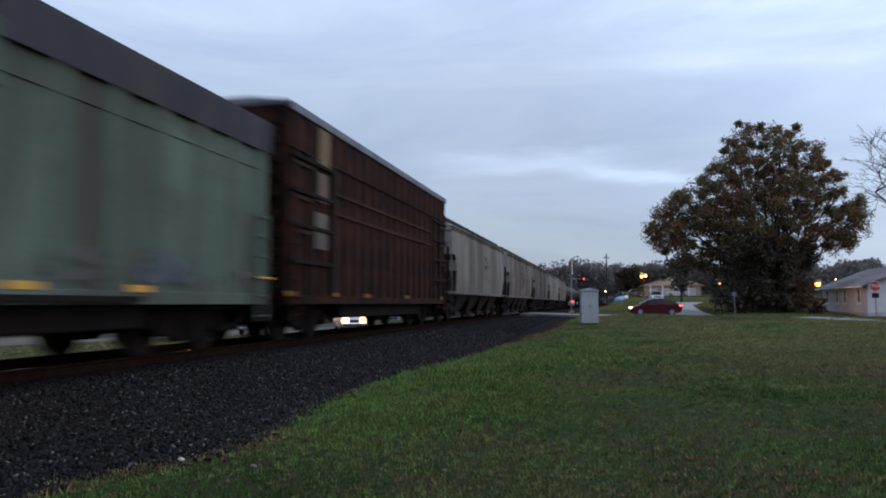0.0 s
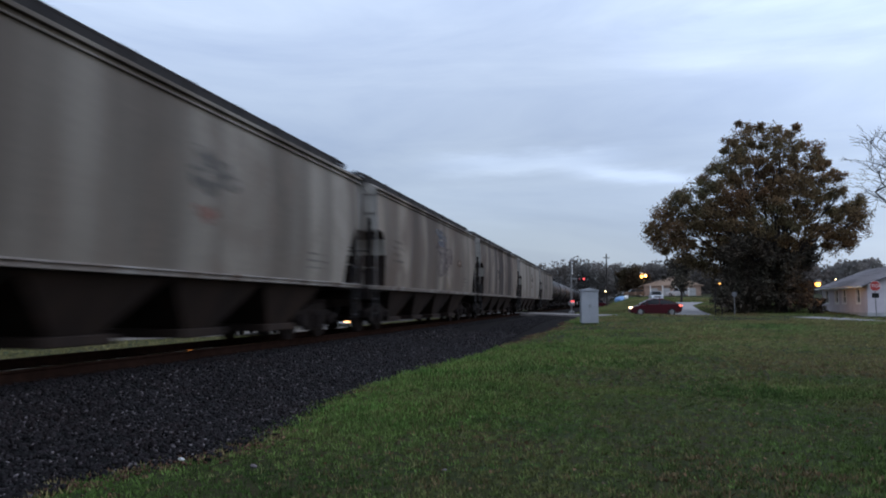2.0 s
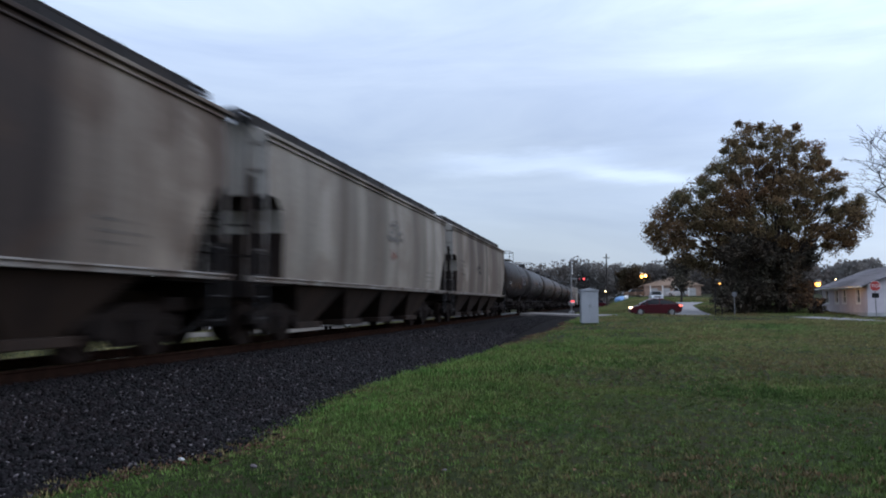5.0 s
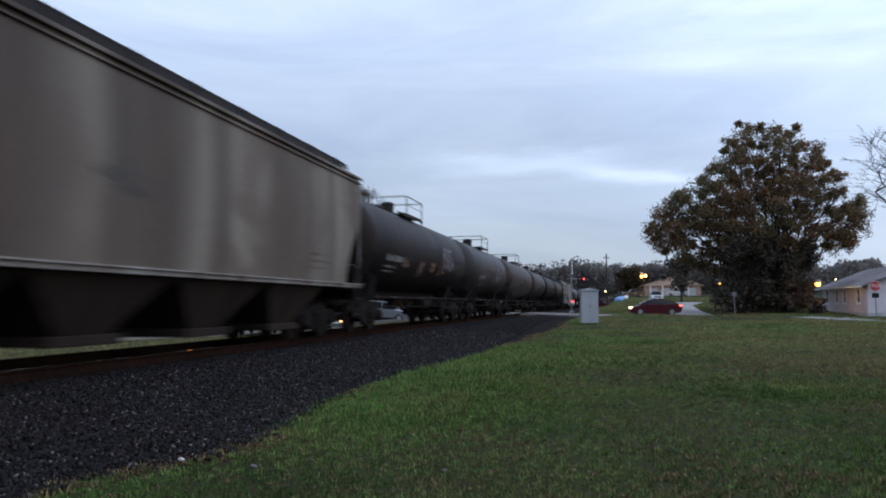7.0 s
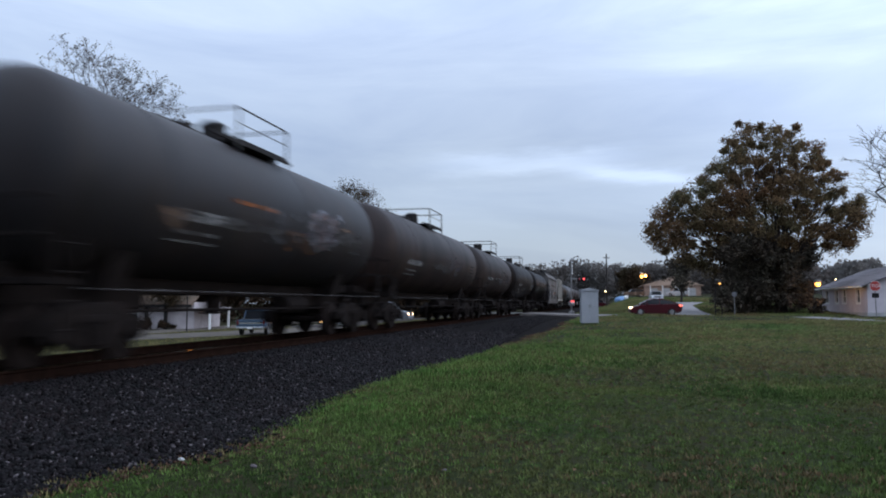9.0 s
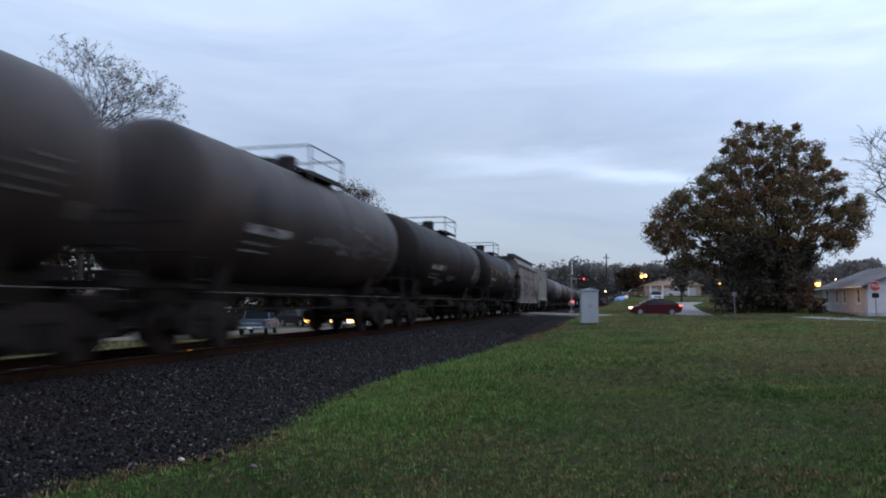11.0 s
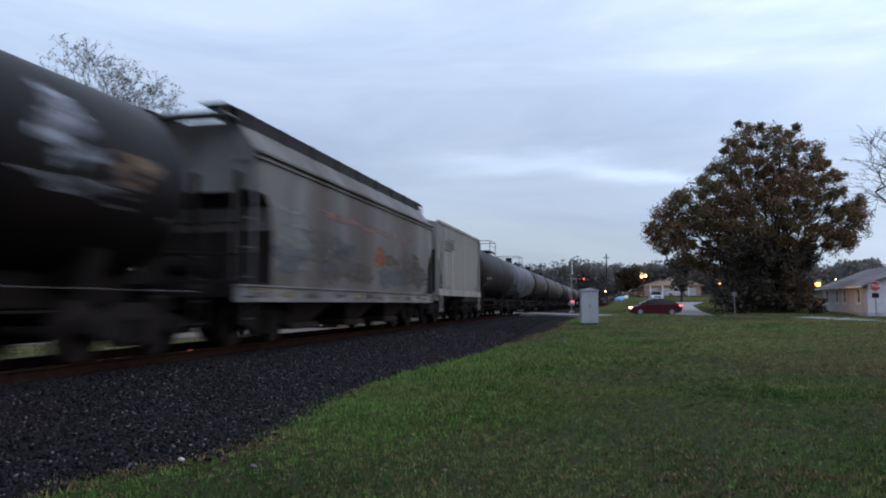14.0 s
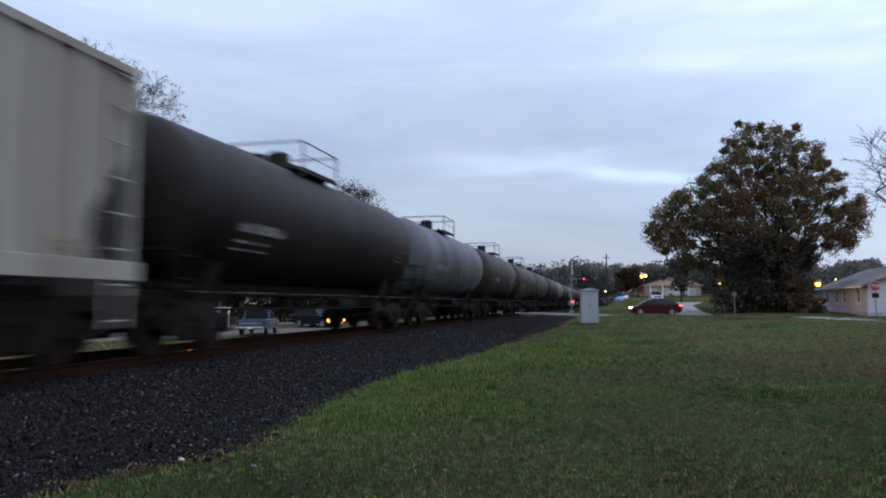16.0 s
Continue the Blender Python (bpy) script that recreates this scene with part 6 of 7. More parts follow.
# white cottage: its long side runs away from the lawn
HX, HY, HZ = 21.85, 68.6, 0.43
cot = thing("white_cottage", pose(HX, HY, HZ - 0.05), "single-storey white clapboard cottage with grey shingle roof", "house")
bm = B()
W, D, H = 9.0, 13.4, 2.6
openings = [2.3, 6.2, 8.5, 11.6]
ww, wh, wz = 0.85, 1.3, 1.05
edges = [0.0]
for o in openings:
    edges += [o - ww / 2, o + ww / 2]
edges.append(D)
for a, b in zip(edges[::2], edges[1::2]):
    box(bm, 0, 0.18, a, b, 0, H)
for o in openings:
    box(bm, 0, 0.18, o - ww / 2, o + ww / 2, 0, wz)
    box(bm, 0, 0.18, o - ww / 2, o + ww / 2, wz + wh, H)
box(bm, 0.18, W, 0, 0.18, 0, H)
box(bm, 0.18, W, D - 0.18, D, 0, H)
box(bm, W, W + 0.18, 0, D, 0, H)
rings(bm, [[(0.1, y, H), (W, y, H), (W / 2, y, H + 1.75)] for y in (0.02, 0.16)])
rings(bm, [[(0.1, y, H), (W, y, H), (W / 2, y, H + 1.75)] for y in (D - 0.16, D - 0.02)])
part("wall", bm, M_SIDING, cot)
for i in range(13):
    z = 0.12 + i * (H - 0.2) / 13
    for a, b in ((-0.02, openings[0] - 0.6), (openings[0] + 0.6, openings[1] - 0.6), (openings[1] + 0.6, openings[2] - 0.6), (openings[2] + 0.6, openings[3] - 0.6), (openings[3] + 0.6, D + 0.02)):
        part("clapboard", rings(B(), [[(-0.018, y, z), (0.0, y, z), (0.0, y, z + 0.19)] for y in (a, b)]), M_SIDING, cot)
    part("clapboard", rings(B(), [[(x, -0.018, z), (x, 0.0, z), (x, 0.0, z + 0.19)] for x in (0, W + 0.18)]), M_SIDING, cot)
for s in (0, 1):
    bm = B()
    x0, x1 = ((-0.55, W / 2), (W + 0.7, W / 2))[s]
    z0, z1 = H - 0.12, H + 1.85
    rings(bm, [[(x0, y, z0), (x1, y, z1), (x1, y, z1 + 0.1), (x0, y, z0 + 0.1)] for y in (-0.45, D + 0.45)])
    rf = part("roof", bm, M_SHINGLE, cot, "grey shingle roof slope")
    if s == 0:
        for j in range(10):
            f0, f1 = j / 10, (j + 1.15) / 10
            for i in range(8):
                y0 = -0.45 + (D + 0.9) * i / 8
                sb = B()
                xa, xb, za, zb = x0 + (x1 - x0) * f0, x0 + (x1 - x0) * min(1, f1), z0 + (z1 - z0) * f0 + 0.1, z0 + (z1 - z0) * min(1, f1) + 0.1
                rings(sb, [[(xa, yy, za + 0.03), (xb, yy, zb + 0.006), (xb, yy, zb), (xa, yy, za)] for yy in (y0 + 0.01, y0 + (D + 0.9) / 8 - 0.01)])
                part("shingle", sb, M_SHINGLE, rf)
for o in openings:
    window(cot, pose(0.08, o, wz, 0, 0, -90), ww, wh)
    for y0, y1, z0, z1 in ((-0.62, -0.43, -0.1, wh + 0.12), (0.43, 0.62, -0.1, wh + 0.12), (-0.43, 0.43, wh, wh + 0.12), (-0.43, 0.43, -0.1, 0.0)):
        part("casing", box(B(), -0.035, 0.0, o + y0, o + y1, wz + z0, wz + z1), M_WHITE, cot)
bm = B()
box(bm, -0.6, -0.5, -0.4, D + 0.4, H - 0.18, H - 0.04)
part("gutter", bm, M_WHITE, cot)
bm = B()
box(bm, -0.06, W + 0.24, -0.06, D + 0.06, -0.4, 0.24)
part("foundation", bm, M_CONC, cot)

# tan gabled building uphill
tb = thing("tan_building", pose(8.2, 171, 2.75), "long low tan building with a gabled metal roof", "building")
bm = B()
box(bm, 0, 12.4, 0, 16, -0.5, 2.7)
rings(bm, [[(0, y, 2.7), (12.4, y, 2.7), (6.6, y, 4.5)] for y in (0, 16)])
part("wall", bm, M_TANWALL, tb)
bm = B()
rings(bm, [[(-0.6, y, 2.6), (6.6, y, 4.6), (13.0, y, 2.6), (13.0, y, 2.75), (6.6, y, 4.78), (-0.6, y, 2.75)] for y in (-0.5, 16.5)])
part("roof", bm, M_TANROOF, tb)
bm = B()
rings(bm, [[(-0.2, y, 2.68), (12.6, y, 2.68), (6.6, y, 4.5)] for y in (-0.35, -0.3)])
part("gable", bm, M_TANROOF, tb, "pale tan gable face")
for x in (1.5, 4.2, 7.0, 9.8):
    bm = B()
    box(bm, x, x + 1.5, -0.03, 0.03, 0.05, 2.1)
    part("garage_door", bm, M_CONC, tb)
    bm = B()
    box(bm, x - 0.25, x - 0.05, -1.2, -1.0, 0, 2.66)
    part("porch_post", bm, M_WHITE, tb)

# long low white house beyond the street
M_BROWNROOF = mat("brown_shingle", (0.150, 0.105, 0.075), (0.10, 0.072, 0.055), 0.9, scale=1.2, fine=14, bump=0.3, spec=0.06, blotch=(0.06, 0.05, 0.035), blotch_amount=0.7)
wh_ = thing("street_house", pose(-43.0, 52.5, -0.77, 0, 0, 12.85), "long low white house with brown roof and carport", "house")
bm = B()
for a, b in ((0, 3.2), (4.6, 9.3)):
    box(bm, a, b, 0, 0.16, 0, 2.3)
box(bm, 3.2, 4.6, 0, 0.16, 0, 0.8)
box(bm, 3.2, 4.6, 0, 0.16, 1.9, 2.3)
box(bm, 0, 0.16, 0.16, 7, 0, 2.3)
box(bm, 9.14, 9.3, 0.16, 7, 0, 2.3)
box(bm, 0.16, 9.14, 6.84, 7, 0, 2.3)
part("wall", bm, M_SIDINGSHADE, wh_)
part("roof", rings(B(), [[(x, -0.7, 1.98), (x, 3.5, 3.7), (x, 7.7, 1.98), (x, 7.7, 2.1), (x, 3.5, 3.85), (x, -0.7, 2.1)] for x in (-0.9, 9.3)]), M_BROWNROOF, wh_, "brown shingle roof")
# black strip along the eaves draws the shadow line over the wall
part("fascia", box(B(), -0.9, 9.3, -0.74, -0.7, 1.9, 2.1), M_BLACK, wh_, "black strip standing in for the eaves' shadow")
window(wh_, pose(3.9, 0.06, 0.8), 1.4, 1.1)
for x in (5.5, 7.1):
    part("porch_post", box(B(), x - 0.12, x + 0.12, -0.62, -0.4, 0, 1.98), M_BLACK, wh_, "dark porch post")
part("porch_post", box(B(), 2.3, 2.44, -0.62, -0.48, 0, 1.98), M_WHITE, wh_)
part("carport_roof", box(B(), 9.35, 10.95, -0.7, 5.0, 1.72, 1.84), M_SIDINGSHADE, wh_, "flat white carport roof")
part("carport_post", box(B(), 10.72, 10.88, -0.6, -0.44, 0, 1.72), M_WHITE, wh_)
part("carport_post", box(B(), 10.72, 10.88, 4.6, 4.76, 0, 1.72), M_WHITE, wh_)


# ---- poles, lamps, signals, signs ----
def bulb_lamp(name, x, y, z, label, material, r, energy, color, arm=(0.8, 0), heads=1):
    g = gz(x, y)
    t = thing(name, pose(x, y, g), label, "street lamp")
    bm = rod(B(), (0, 0, -0.3), (0, 0, z - g + 0.4), 0.05, 8, 0.035)
    part("pole", bm, M_BLACK, t)
    for i in range(heads):
        ax, ay = arm[0] * (1 if i == 0 else -1), arm[1]
        bm = rod(B(), (0, 0, z - g + 0.25), (ax, ay, z - g + 0.3), 0.03, 6)
        part("arm", bm, M_STEEL, t)
        bm = B()
        ball(bm, (ax, ay, z - g + 0.12 + i * 0.25), r * 1.3, 10, 6, (1, 1, 0.5))
        part("hood", bm, M_STEEL, t, smooth=60)
        bm = B()
        ball(bm, (ax, ay, z - g - 0.1 - i * 0.2), r, 12, 8, (1, 1, 0.9))
        part("bulb", bm, material, t, "glowing sodium bulb", smooth=60)
    if energy:
        ld = bpy.data.lights.new("lamp_light", "POINT")
        ld.energy, ld.color, ld.shadow_soft_size = energy, color, r
        lo = new("lamp_light", ld)
        lo.location = (x + arm[0], y + arm[1] - r * 1.6, z - 0.15 - r)
    return t


SOD = (1.0, 0.5, 0.14)
bulb_lamp("street_lamp", 7.4, 155.5, 7.3, "twin sodium street lamp glowing orange on a pole", M_SODIUM, 0.34, 600, SOD, (0.4, 0), 2)
bulb_lamp("street_lamp", 9.8, 71.0, 3.35, "sodium yard lamp glowing orange on a pole", M_SODIUM, 0.085, 0, SOD, (0.35, -0.5))
bulb_lamp("street_lamp", 18.5, 72.3, 3.3, "sodium yard lamp glowing orange beside the cottage", M_SODIUM, 0.27, 80, SOD, (0.3, -0.5))
bulb_lamp("street_lamp", 33.0, 118.0, 5.1, "small white yard lamp in the distance", M_PORCHLAMP, 0.07, 0, SOD, (0.4, 0))
bulb_lamp("street_lamp", -31.2, 49.2, 3.4, "low sodium lamp glowing orange beside the street", M_HEAD, 0.22, 0, SOD, (0.3, 0))
bulb_lamp("street_lamp", -0.6, 152, 4.0, "small white lamp beside the far road", M_PORCHLAMP, 0.11, 0, SOD, (0.3, 0))


def utility_pole(x, y, h, label):
    g = gz(x, y)
    t = thing("utility_pole", pose(x, y, g), label, "utility pole")
    part("pole", rod(B(), (0, 0, -0.4), (0, 0, h), 0.16, 8, 0.11), M_BARK, t)
    part("crossarm", box(B(), -0.55, 0.55, -0.06, 0.06, h - 0.75, h - 0.6), M_BARK, t)
    for s in (-0.5, 0.5):
        part("insulator", rod(B(), (s, 0, h - 0.6), (s, 0, h - 0.42), 0.05, 6), M_CONC, t)
    return t


utility_pole(-0.05, 133, 10.3 - gz(-0.05, 133), "dark wooden utility pole with a crossarm")

# signal case on legs
cab = thing("signal_cabinet", pose(-1.0, 41.0, gz(-1, 41) - 0.07, 0, 0, 9), "tall pale grey metal signal case on legs in the grass", "cabinet")
bm = B()
box(bm, -0.47, 0.47, -0.33, 0.33, 0.12, 1.9, 0.02)
part("case", bm, M_CAB, cab)
bm = B()
rings(bm, [[(-0.53, y, 1.9), (0.53, y, 1.9), (0.53, y, 1.94), (0, y, 2.06), (-0.53, y, 1.94)] for y in (-0.4, 0.4)])
part("lid", bm, M_CAB, cab, "shallow peaked lid")
for e in (-1, 1):
    bm = B()
    box(bm, e * 0.235 - 0.232, e * 0.235 + 0.232, -0.342, -0.33, 0.3, 1.84, 0.006)
    d = part("door", bm, M_CAB, cab)
    bm = B()
    box(bm, e * 0.05 - 0.015, e * 0.05 + 0.015, -0.365, -0.342, 0.98, 1.14)
    part("handle", bm, M_STEEL, d)
for sx in (-0.36, 0.36):
    for sy in (-0.24, 0.24):
        bm = B()
        box(bm, sx - 0.05, sx + 0.05, sy - 0.05, sy + 0.05, -0.2, 0.12)
        part("leg", bm, M_BLACK, cab)
part("vent", box(B(), -0.2, 0.2, -0.349, -0.344, 1.62, 1.74), M_CAB, cab)

def crossing_signal(x, y, z, flip, label):
    """Mast, flashing lamps on a side arm, crossbuck and a lowered gate."""
    t = thing("crossing_signal", pose(x, y, z, 0, 0, 180 if flip else 0), label, "crossing signal", "signals at the crossing")
    part("mast", rod(B(), (0, 0, 0), (0, 0, 5.15), 0.085, 10, 0.06), M_STEEL, t)
    part("base", box(B(), -0.25, 0.25, -0.25, 0.25, -0.1, 0.35, 0.03), M_STEEL, t)
    part("arm", rod(B(), (0, 0, 3.42), (1.25, 0, 3.42), 0.045, 8), M_STEEL, t)
    for k, dx in enumerate((0.8, 1.2)):
        bm = rod(B(), (dx, 0.1, 3.4), (dx, -0.04, 3.4), 0.26, 18)
        hd = part("lamp_head", bm, M_BLACK, t, "round black backing disc")
        bm = B()
        ball(bm, (dx, -0.06, 3.4), 0.11, 12, 8, (1, 0.4, 1))
        part("lens", bm, (M_REDLAMPOFF, M_REDLAMP)[k], hd, "red signal lens", smooth=60)
    for a in (-45, 45):
        bm = B()
        box(bm, -0.6, 0.6, -0.12, -0.1, -0.11, 0.11, m=Matrix.Translation((0, 0, 4.3)) @ Matrix.Rotation(radians(90), 4, "Z") @ Matrix.Rotation(radians(a), 4, "Y"))
        part("crossbuck_blade", bm, M_WHITE, t)
    part("bell", rod(B(), (0, 0, 5.15), (0, 0, 5.32), 0.17, 12, 0.08), M_STEEL, t)
    part("gate_mechanism", box(B(), -0.18, 0.28, -0.3, 0.3, 0.85, 1.35, 0.03), M_STEEL, t)
    n = 12
    for i in range(n):
        y0, y1 = -0.3 - i * 0.55, -0.3 - (i + 1) * 0.55
        part("gate_arm", box(B(), 0.3, 0.34, y1, y0, 1.08, 1.2), (M_STOPRED, M_WHITE)[i % 2], t)
    for i, yy in enumerate((-2.2, -4.4, -6.7)):
        part("gate_lamp", ball(B(), (0.32, yy, 1.26), 0.09, 10, 6), M_REDLAMP, t, "red gate lamp", 60)
    for w in (-0.3, 0.5):
        part("counterweight", box(B(), w - 0.04, w + 0.04, 0.3, 1.2, 0.95, 1.25), M_STEEL, t)
    return t


crossing_signal(-3.35, 69.9, 0.34, False, "grey crossing signal with red lamps and lowered gate")


def stop_sign(x, y, ang, r, h, label, face=True):
    t = thing("stop_sign" if face else "road_sign", pose(x, y, gz(x, y), 0, 0, ang), label, "road sign")
    part("post", box(B(), -0.03, 0.03, -0.02, 0.02, -0.3, h + r * 0.8), M_STEEL, t)
    for nm, rr, d, mtl in (("rim", r, -0.026, M_WHITE if face else M_SIGNBACK), ("face", r * 0.93, -0.031, M_STOPRED if face else M_SIGNBACK)):
        bm = B()
        rings(bm, [[(rr * math.cos(radians(22.5 + 45 * i)), yy, h + rr * math.sin(radians(22.5 + 45 * i))) for i in range(8)] for yy in (d, d + 0.004)])
        p = part(nm, bm, mtl, t)
    if face:
        cu = bpy.data.curves.new("word", "FONT")
        cu.body, cu.size, cu.align_x, cu.align_y, cu.extrude = "STOP", r * 0.85, "CENTER", "CENTER", 0.002
        w = new("word", cu)
        w.matrix_basis = pose(0, -0.036, h, 90, 0, 0)
        bpy.context.view_layer.update()
        me = bpy.data.meshes.new_from_object(w.evaluated_get(bpy.context.evaluated_depsgraph_get()))
        bpy.data.objects.remove(w)
        me.materials.append(M_WHITE)
        lt = new("word", me)
        lt.parent = t
        lt.matrix_basis = pose(0, -0.036, h, 90, 0, 0)
        part("plate", box(B(), -0.22, 0.22, -0.03, -0.02, h - r - 0.45, h - r - 0.12), M_BLACK, t)
    return t


stop_sign(18.57, 56.7, -10, 0.38, 2.3, "red octagonal stop sign with a white plate on a post")
stop_sign(10.8, 66.9, 150, 0.24, 1.9, "grey road sign seen from the back on a post", face=False)


# ---- road vehicles: x forward in their own space ----
def skin(profile, w, inset=0.06, crown=0.0):
    """A body from a side outline, rounded towards both flanks."""
    bm = B()
    cx = sum(p[0] for p in profile) / len(profile)
    cz = sum(p[1] for p in profile) / len(profile)
    loops = []
    for y, k in ((-w, 0.93), (-w + inset * 0.4, 0.975), (-w + inset * 1.6, 1.0), (w - inset * 1.6, 1.0), (w - inset * 0.4, 0.975), (w, 0.93)):
        loops.append([(cx + (x - cx) * (1 - (1 - k) * 0.25), y, cz + (z - cz) * k) for x, z in profile])
    return rings(bm, loops)


def cabin(points, w0, w1, z0, z1):
    """Greenhouse: outline at the belt and at the roof; returns a tapered solid."""
    (a, b), (c, d) = points
    return rings(B(), [[(a, -w0, z0), (b, -w0, z0), (b, w0, z0), (a, w0, z0)], [(c, -w1, z1), (d, -w1, z1), (d, w1, z1), (c, w1, z1)]])


def road_wheels(t, xs_, w, r=0.33):
    for x in xs_:
        for s in (-1, 1):
            hub = part("wheel", rod(B(), (x, s * (w - 0.2), r), (x, s * (w + 0.01), r), r * 0.62, 16), M_STEEL, t)
            bm = B()
            n = 20
            sec = [(r * 0.62, -0.2), (r * 0.95, -0.2), (r, -0.15), (r, -0.04), (r * 0.95, 0.005), (r * 0.62, 0.005)]
            rings(bm, [[(x + q * math.cos(2 * math.pi * i / n), s * (w + d), r + q * math.sin(2 * math.pi * i / n)) for q, d in sec] for i in range(n + 1)], cap=False)
            part("tyre", bm, M_RUBBER, hub, smooth=50)


def lamps(t, x, ys_, z, material, name, label, size=(0.05, 0.16, 0.09)):
    for y in ys_:
        part(name, ball(B(), (x, y, z), 1.0, 12, 8, size), material, t, label, 60)


def sedan(m, paint, label, head=M_HEADWHITE):
    t = thing("sedan", m, label, "car")
    prof = [(-2.3, 0.35), (-2.4, 0.62), (-2.36, 0.96), (-1.9, 1.03), (-1.0, 0.98), (0.9, 0.95), (1.6, 0.86), (2.15, 0.73), (2.38, 0.52), (2.32, 0.28), (1.85, 0.22), (1.78, 0.45), (1.45, 0.64), (1.12, 0.45), (1.05, 0.2),
            (-1.0, 0.2), (-1.08, 0.45), (-1.42, 0.64), (-1.76, 0.45), (-1.84, 0.22)]
    part("body", skin(prof, 0.91), paint, t, smooth=40)
    arc = [(-2.1, 0.99), (-1.75, 1.13), (-1.3, 1.28), (-0.8, 1.39), (-0.25, 1.45), (0.2, 1.44), (0.6, 1.35), (1.0, 1.18), (1.45, 0.97)]
    half_at = lambda z: 0.86 - 0.27 * (z - 0.93) / 0.52
    part("window_glass", rings(B(), [[(x, -0.86, 0.9), (x, -half_at(z) - 0.02, z - 0.06), (x, -half_at(z) + 0.1, z), (x, half_at(z) - 0.1, z), (x, half_at(z) + 0.02, z - 0.06), (x, 0.86, 0.9)] for x, z in arc]), M_CARGLASS, t, smooth=50)
    part("roof", rings(B(), [[(x, -half_at(z) - 0.03, z - 0.045), (x, -half_at(z) + 0.09, z + 0.012), (x, half_at(z) - 0.09, z + 0.012), (x, half_at(z) + 0.03, z - 0.045)] for x, z in arc[2:7]]), paint, t, smooth=50)
    for s in (-1, 1):
        for pts_ in (arc[:3], arc[6:]):
            bm = B()
            for (x0, z0), (x1, z1) in zip(pts_, pts_[1:]):
                rod(bm, (x0, s * (half_at(z0) + 0.0), z0 - 0.03), (x1, s * (half_at(z1) + 0.0), z1 - 0.03), 0.032, 6)
            part("pillar", bm, paint, t)
        part("pillar", rod(B(), (-0.3, s * 0.865, 0.92), (-0.38, s * 0.62, 1.4), 0.035, 6), paint, t)
        part("wing_mirror", box(B(), 0.75, 0.95, s * 0.92 - 0.1, s * 0.92 + 0.1, 0.95, 1.07, 0.03), paint, t)
    lamps(t, 2.22, (-0.66, 0.66), 0.66, head, "headlight", "lit headlight", (0.1, 0.17, 0.11) if head is M_HEADWHITE else (0.14, 0.3, 0.28))
    lamps(t, 2.3, (-0.6, 0.6), 0.38, head, "fog_light", "lit lower lamp", (0.04, 0.05, 0.035))
    lamps(t, -2.2, (-0.82, 0.82), 0.86, M_TAIL, "taillight", "lit red taillight", (0.22, 0.14, 0.08))
    road_wheels(t, (1.45, -1.42), 0.89)
    return t


def suv(m, paint, label, lit=False, rack=True, head=M_HEAD, lens=(0.12, 0.24, 0.24), tail=M_TAILOFF):
    t = thing("suv", m, label, "car")
    prof = [(-2.25, 0.42), (-2.32, 0.7), (-2.28, 1.08), (-1.0, 1.1), (0.75, 1.08), (1.5, 1.02), (2.12, 0.9), (2.3, 0.62), (2.22, 0.36), (1.85, 0.32), (1.76, 0.55), (1.4, 0.76), (1.04, 0.55), (0.96, 0.3), (-0.98, 0.3), (-1.05, 0.55), (-1.4, 0.76), (-1.75, 0.55), (-1.84, 0.32)]
    part("body", skin(prof, 0.92), paint, t, smooth=40)
    part("window_glass", cabin(((-2.2, 0.95), (-2.0, 0.3)), 0.85, 0.7, 1.07, 1.66), M_CARGLASS, t)
    part("roof", box(B(), -2.08, 0.35, -0.72, 0.72, 1.65, 1.73, 0.03), paint, t)
    for s in (-1, 1):
        for a, c in ((0.95, 0.32), (-0.35, -0.38), (-1.3, -1.3), (-2.2, -2.03)):
            part("pillar", rod(B(), (a, s * 0.86, 1.07), (c, s * 0.72, 1.67), 0.04, 6), paint, t)
    if rack:
        bm = B()
        for s in (-1, 1):
            rod(bm, (-1.9, s * 0.62, 1.8), (0.2, s * 0.62, 1.8), 0.025, 6)
            for x in (-1.8, -0.8, 0.1):
                rod(bm, (x, s * 0.62, 1.71), (x, s * 0.62, 1.8), 0.02, 6)
        for x in (-1.4, -0.3):
            rod(bm, (x, -0.62, 1.82), (x, 0.62, 1.82), 0.02, 6)
        part("roof_rack", bm, M_STEEL, t)
    part("front_bumper", box(B(), 2.12, 2.36, -0.86, 0.86, 0.42, 0.62, 0.05), M_CHROME, t)
    part("grille", box(B(), 2.16, 2.27, -0.5, 0.5, 0.66, 0.86, 0.02), M_BLACK, t)
    lamps(t, 2.2, (-0.68, 0.68), 0.78, head if lit else M_CHROME, "headlight", "lit headlight" if lit else "unlit headlight", lens if lit else (0.09, 0.15, 0.11))
    lamps(t, -2.28, (-0.74, 0.74), 1.0, tail, "taillight", "red taillight", (0.05, 0.09, 0.16))
    road_wheels(t, (1.4, -1.4), 0.9, 0.36)
    return t


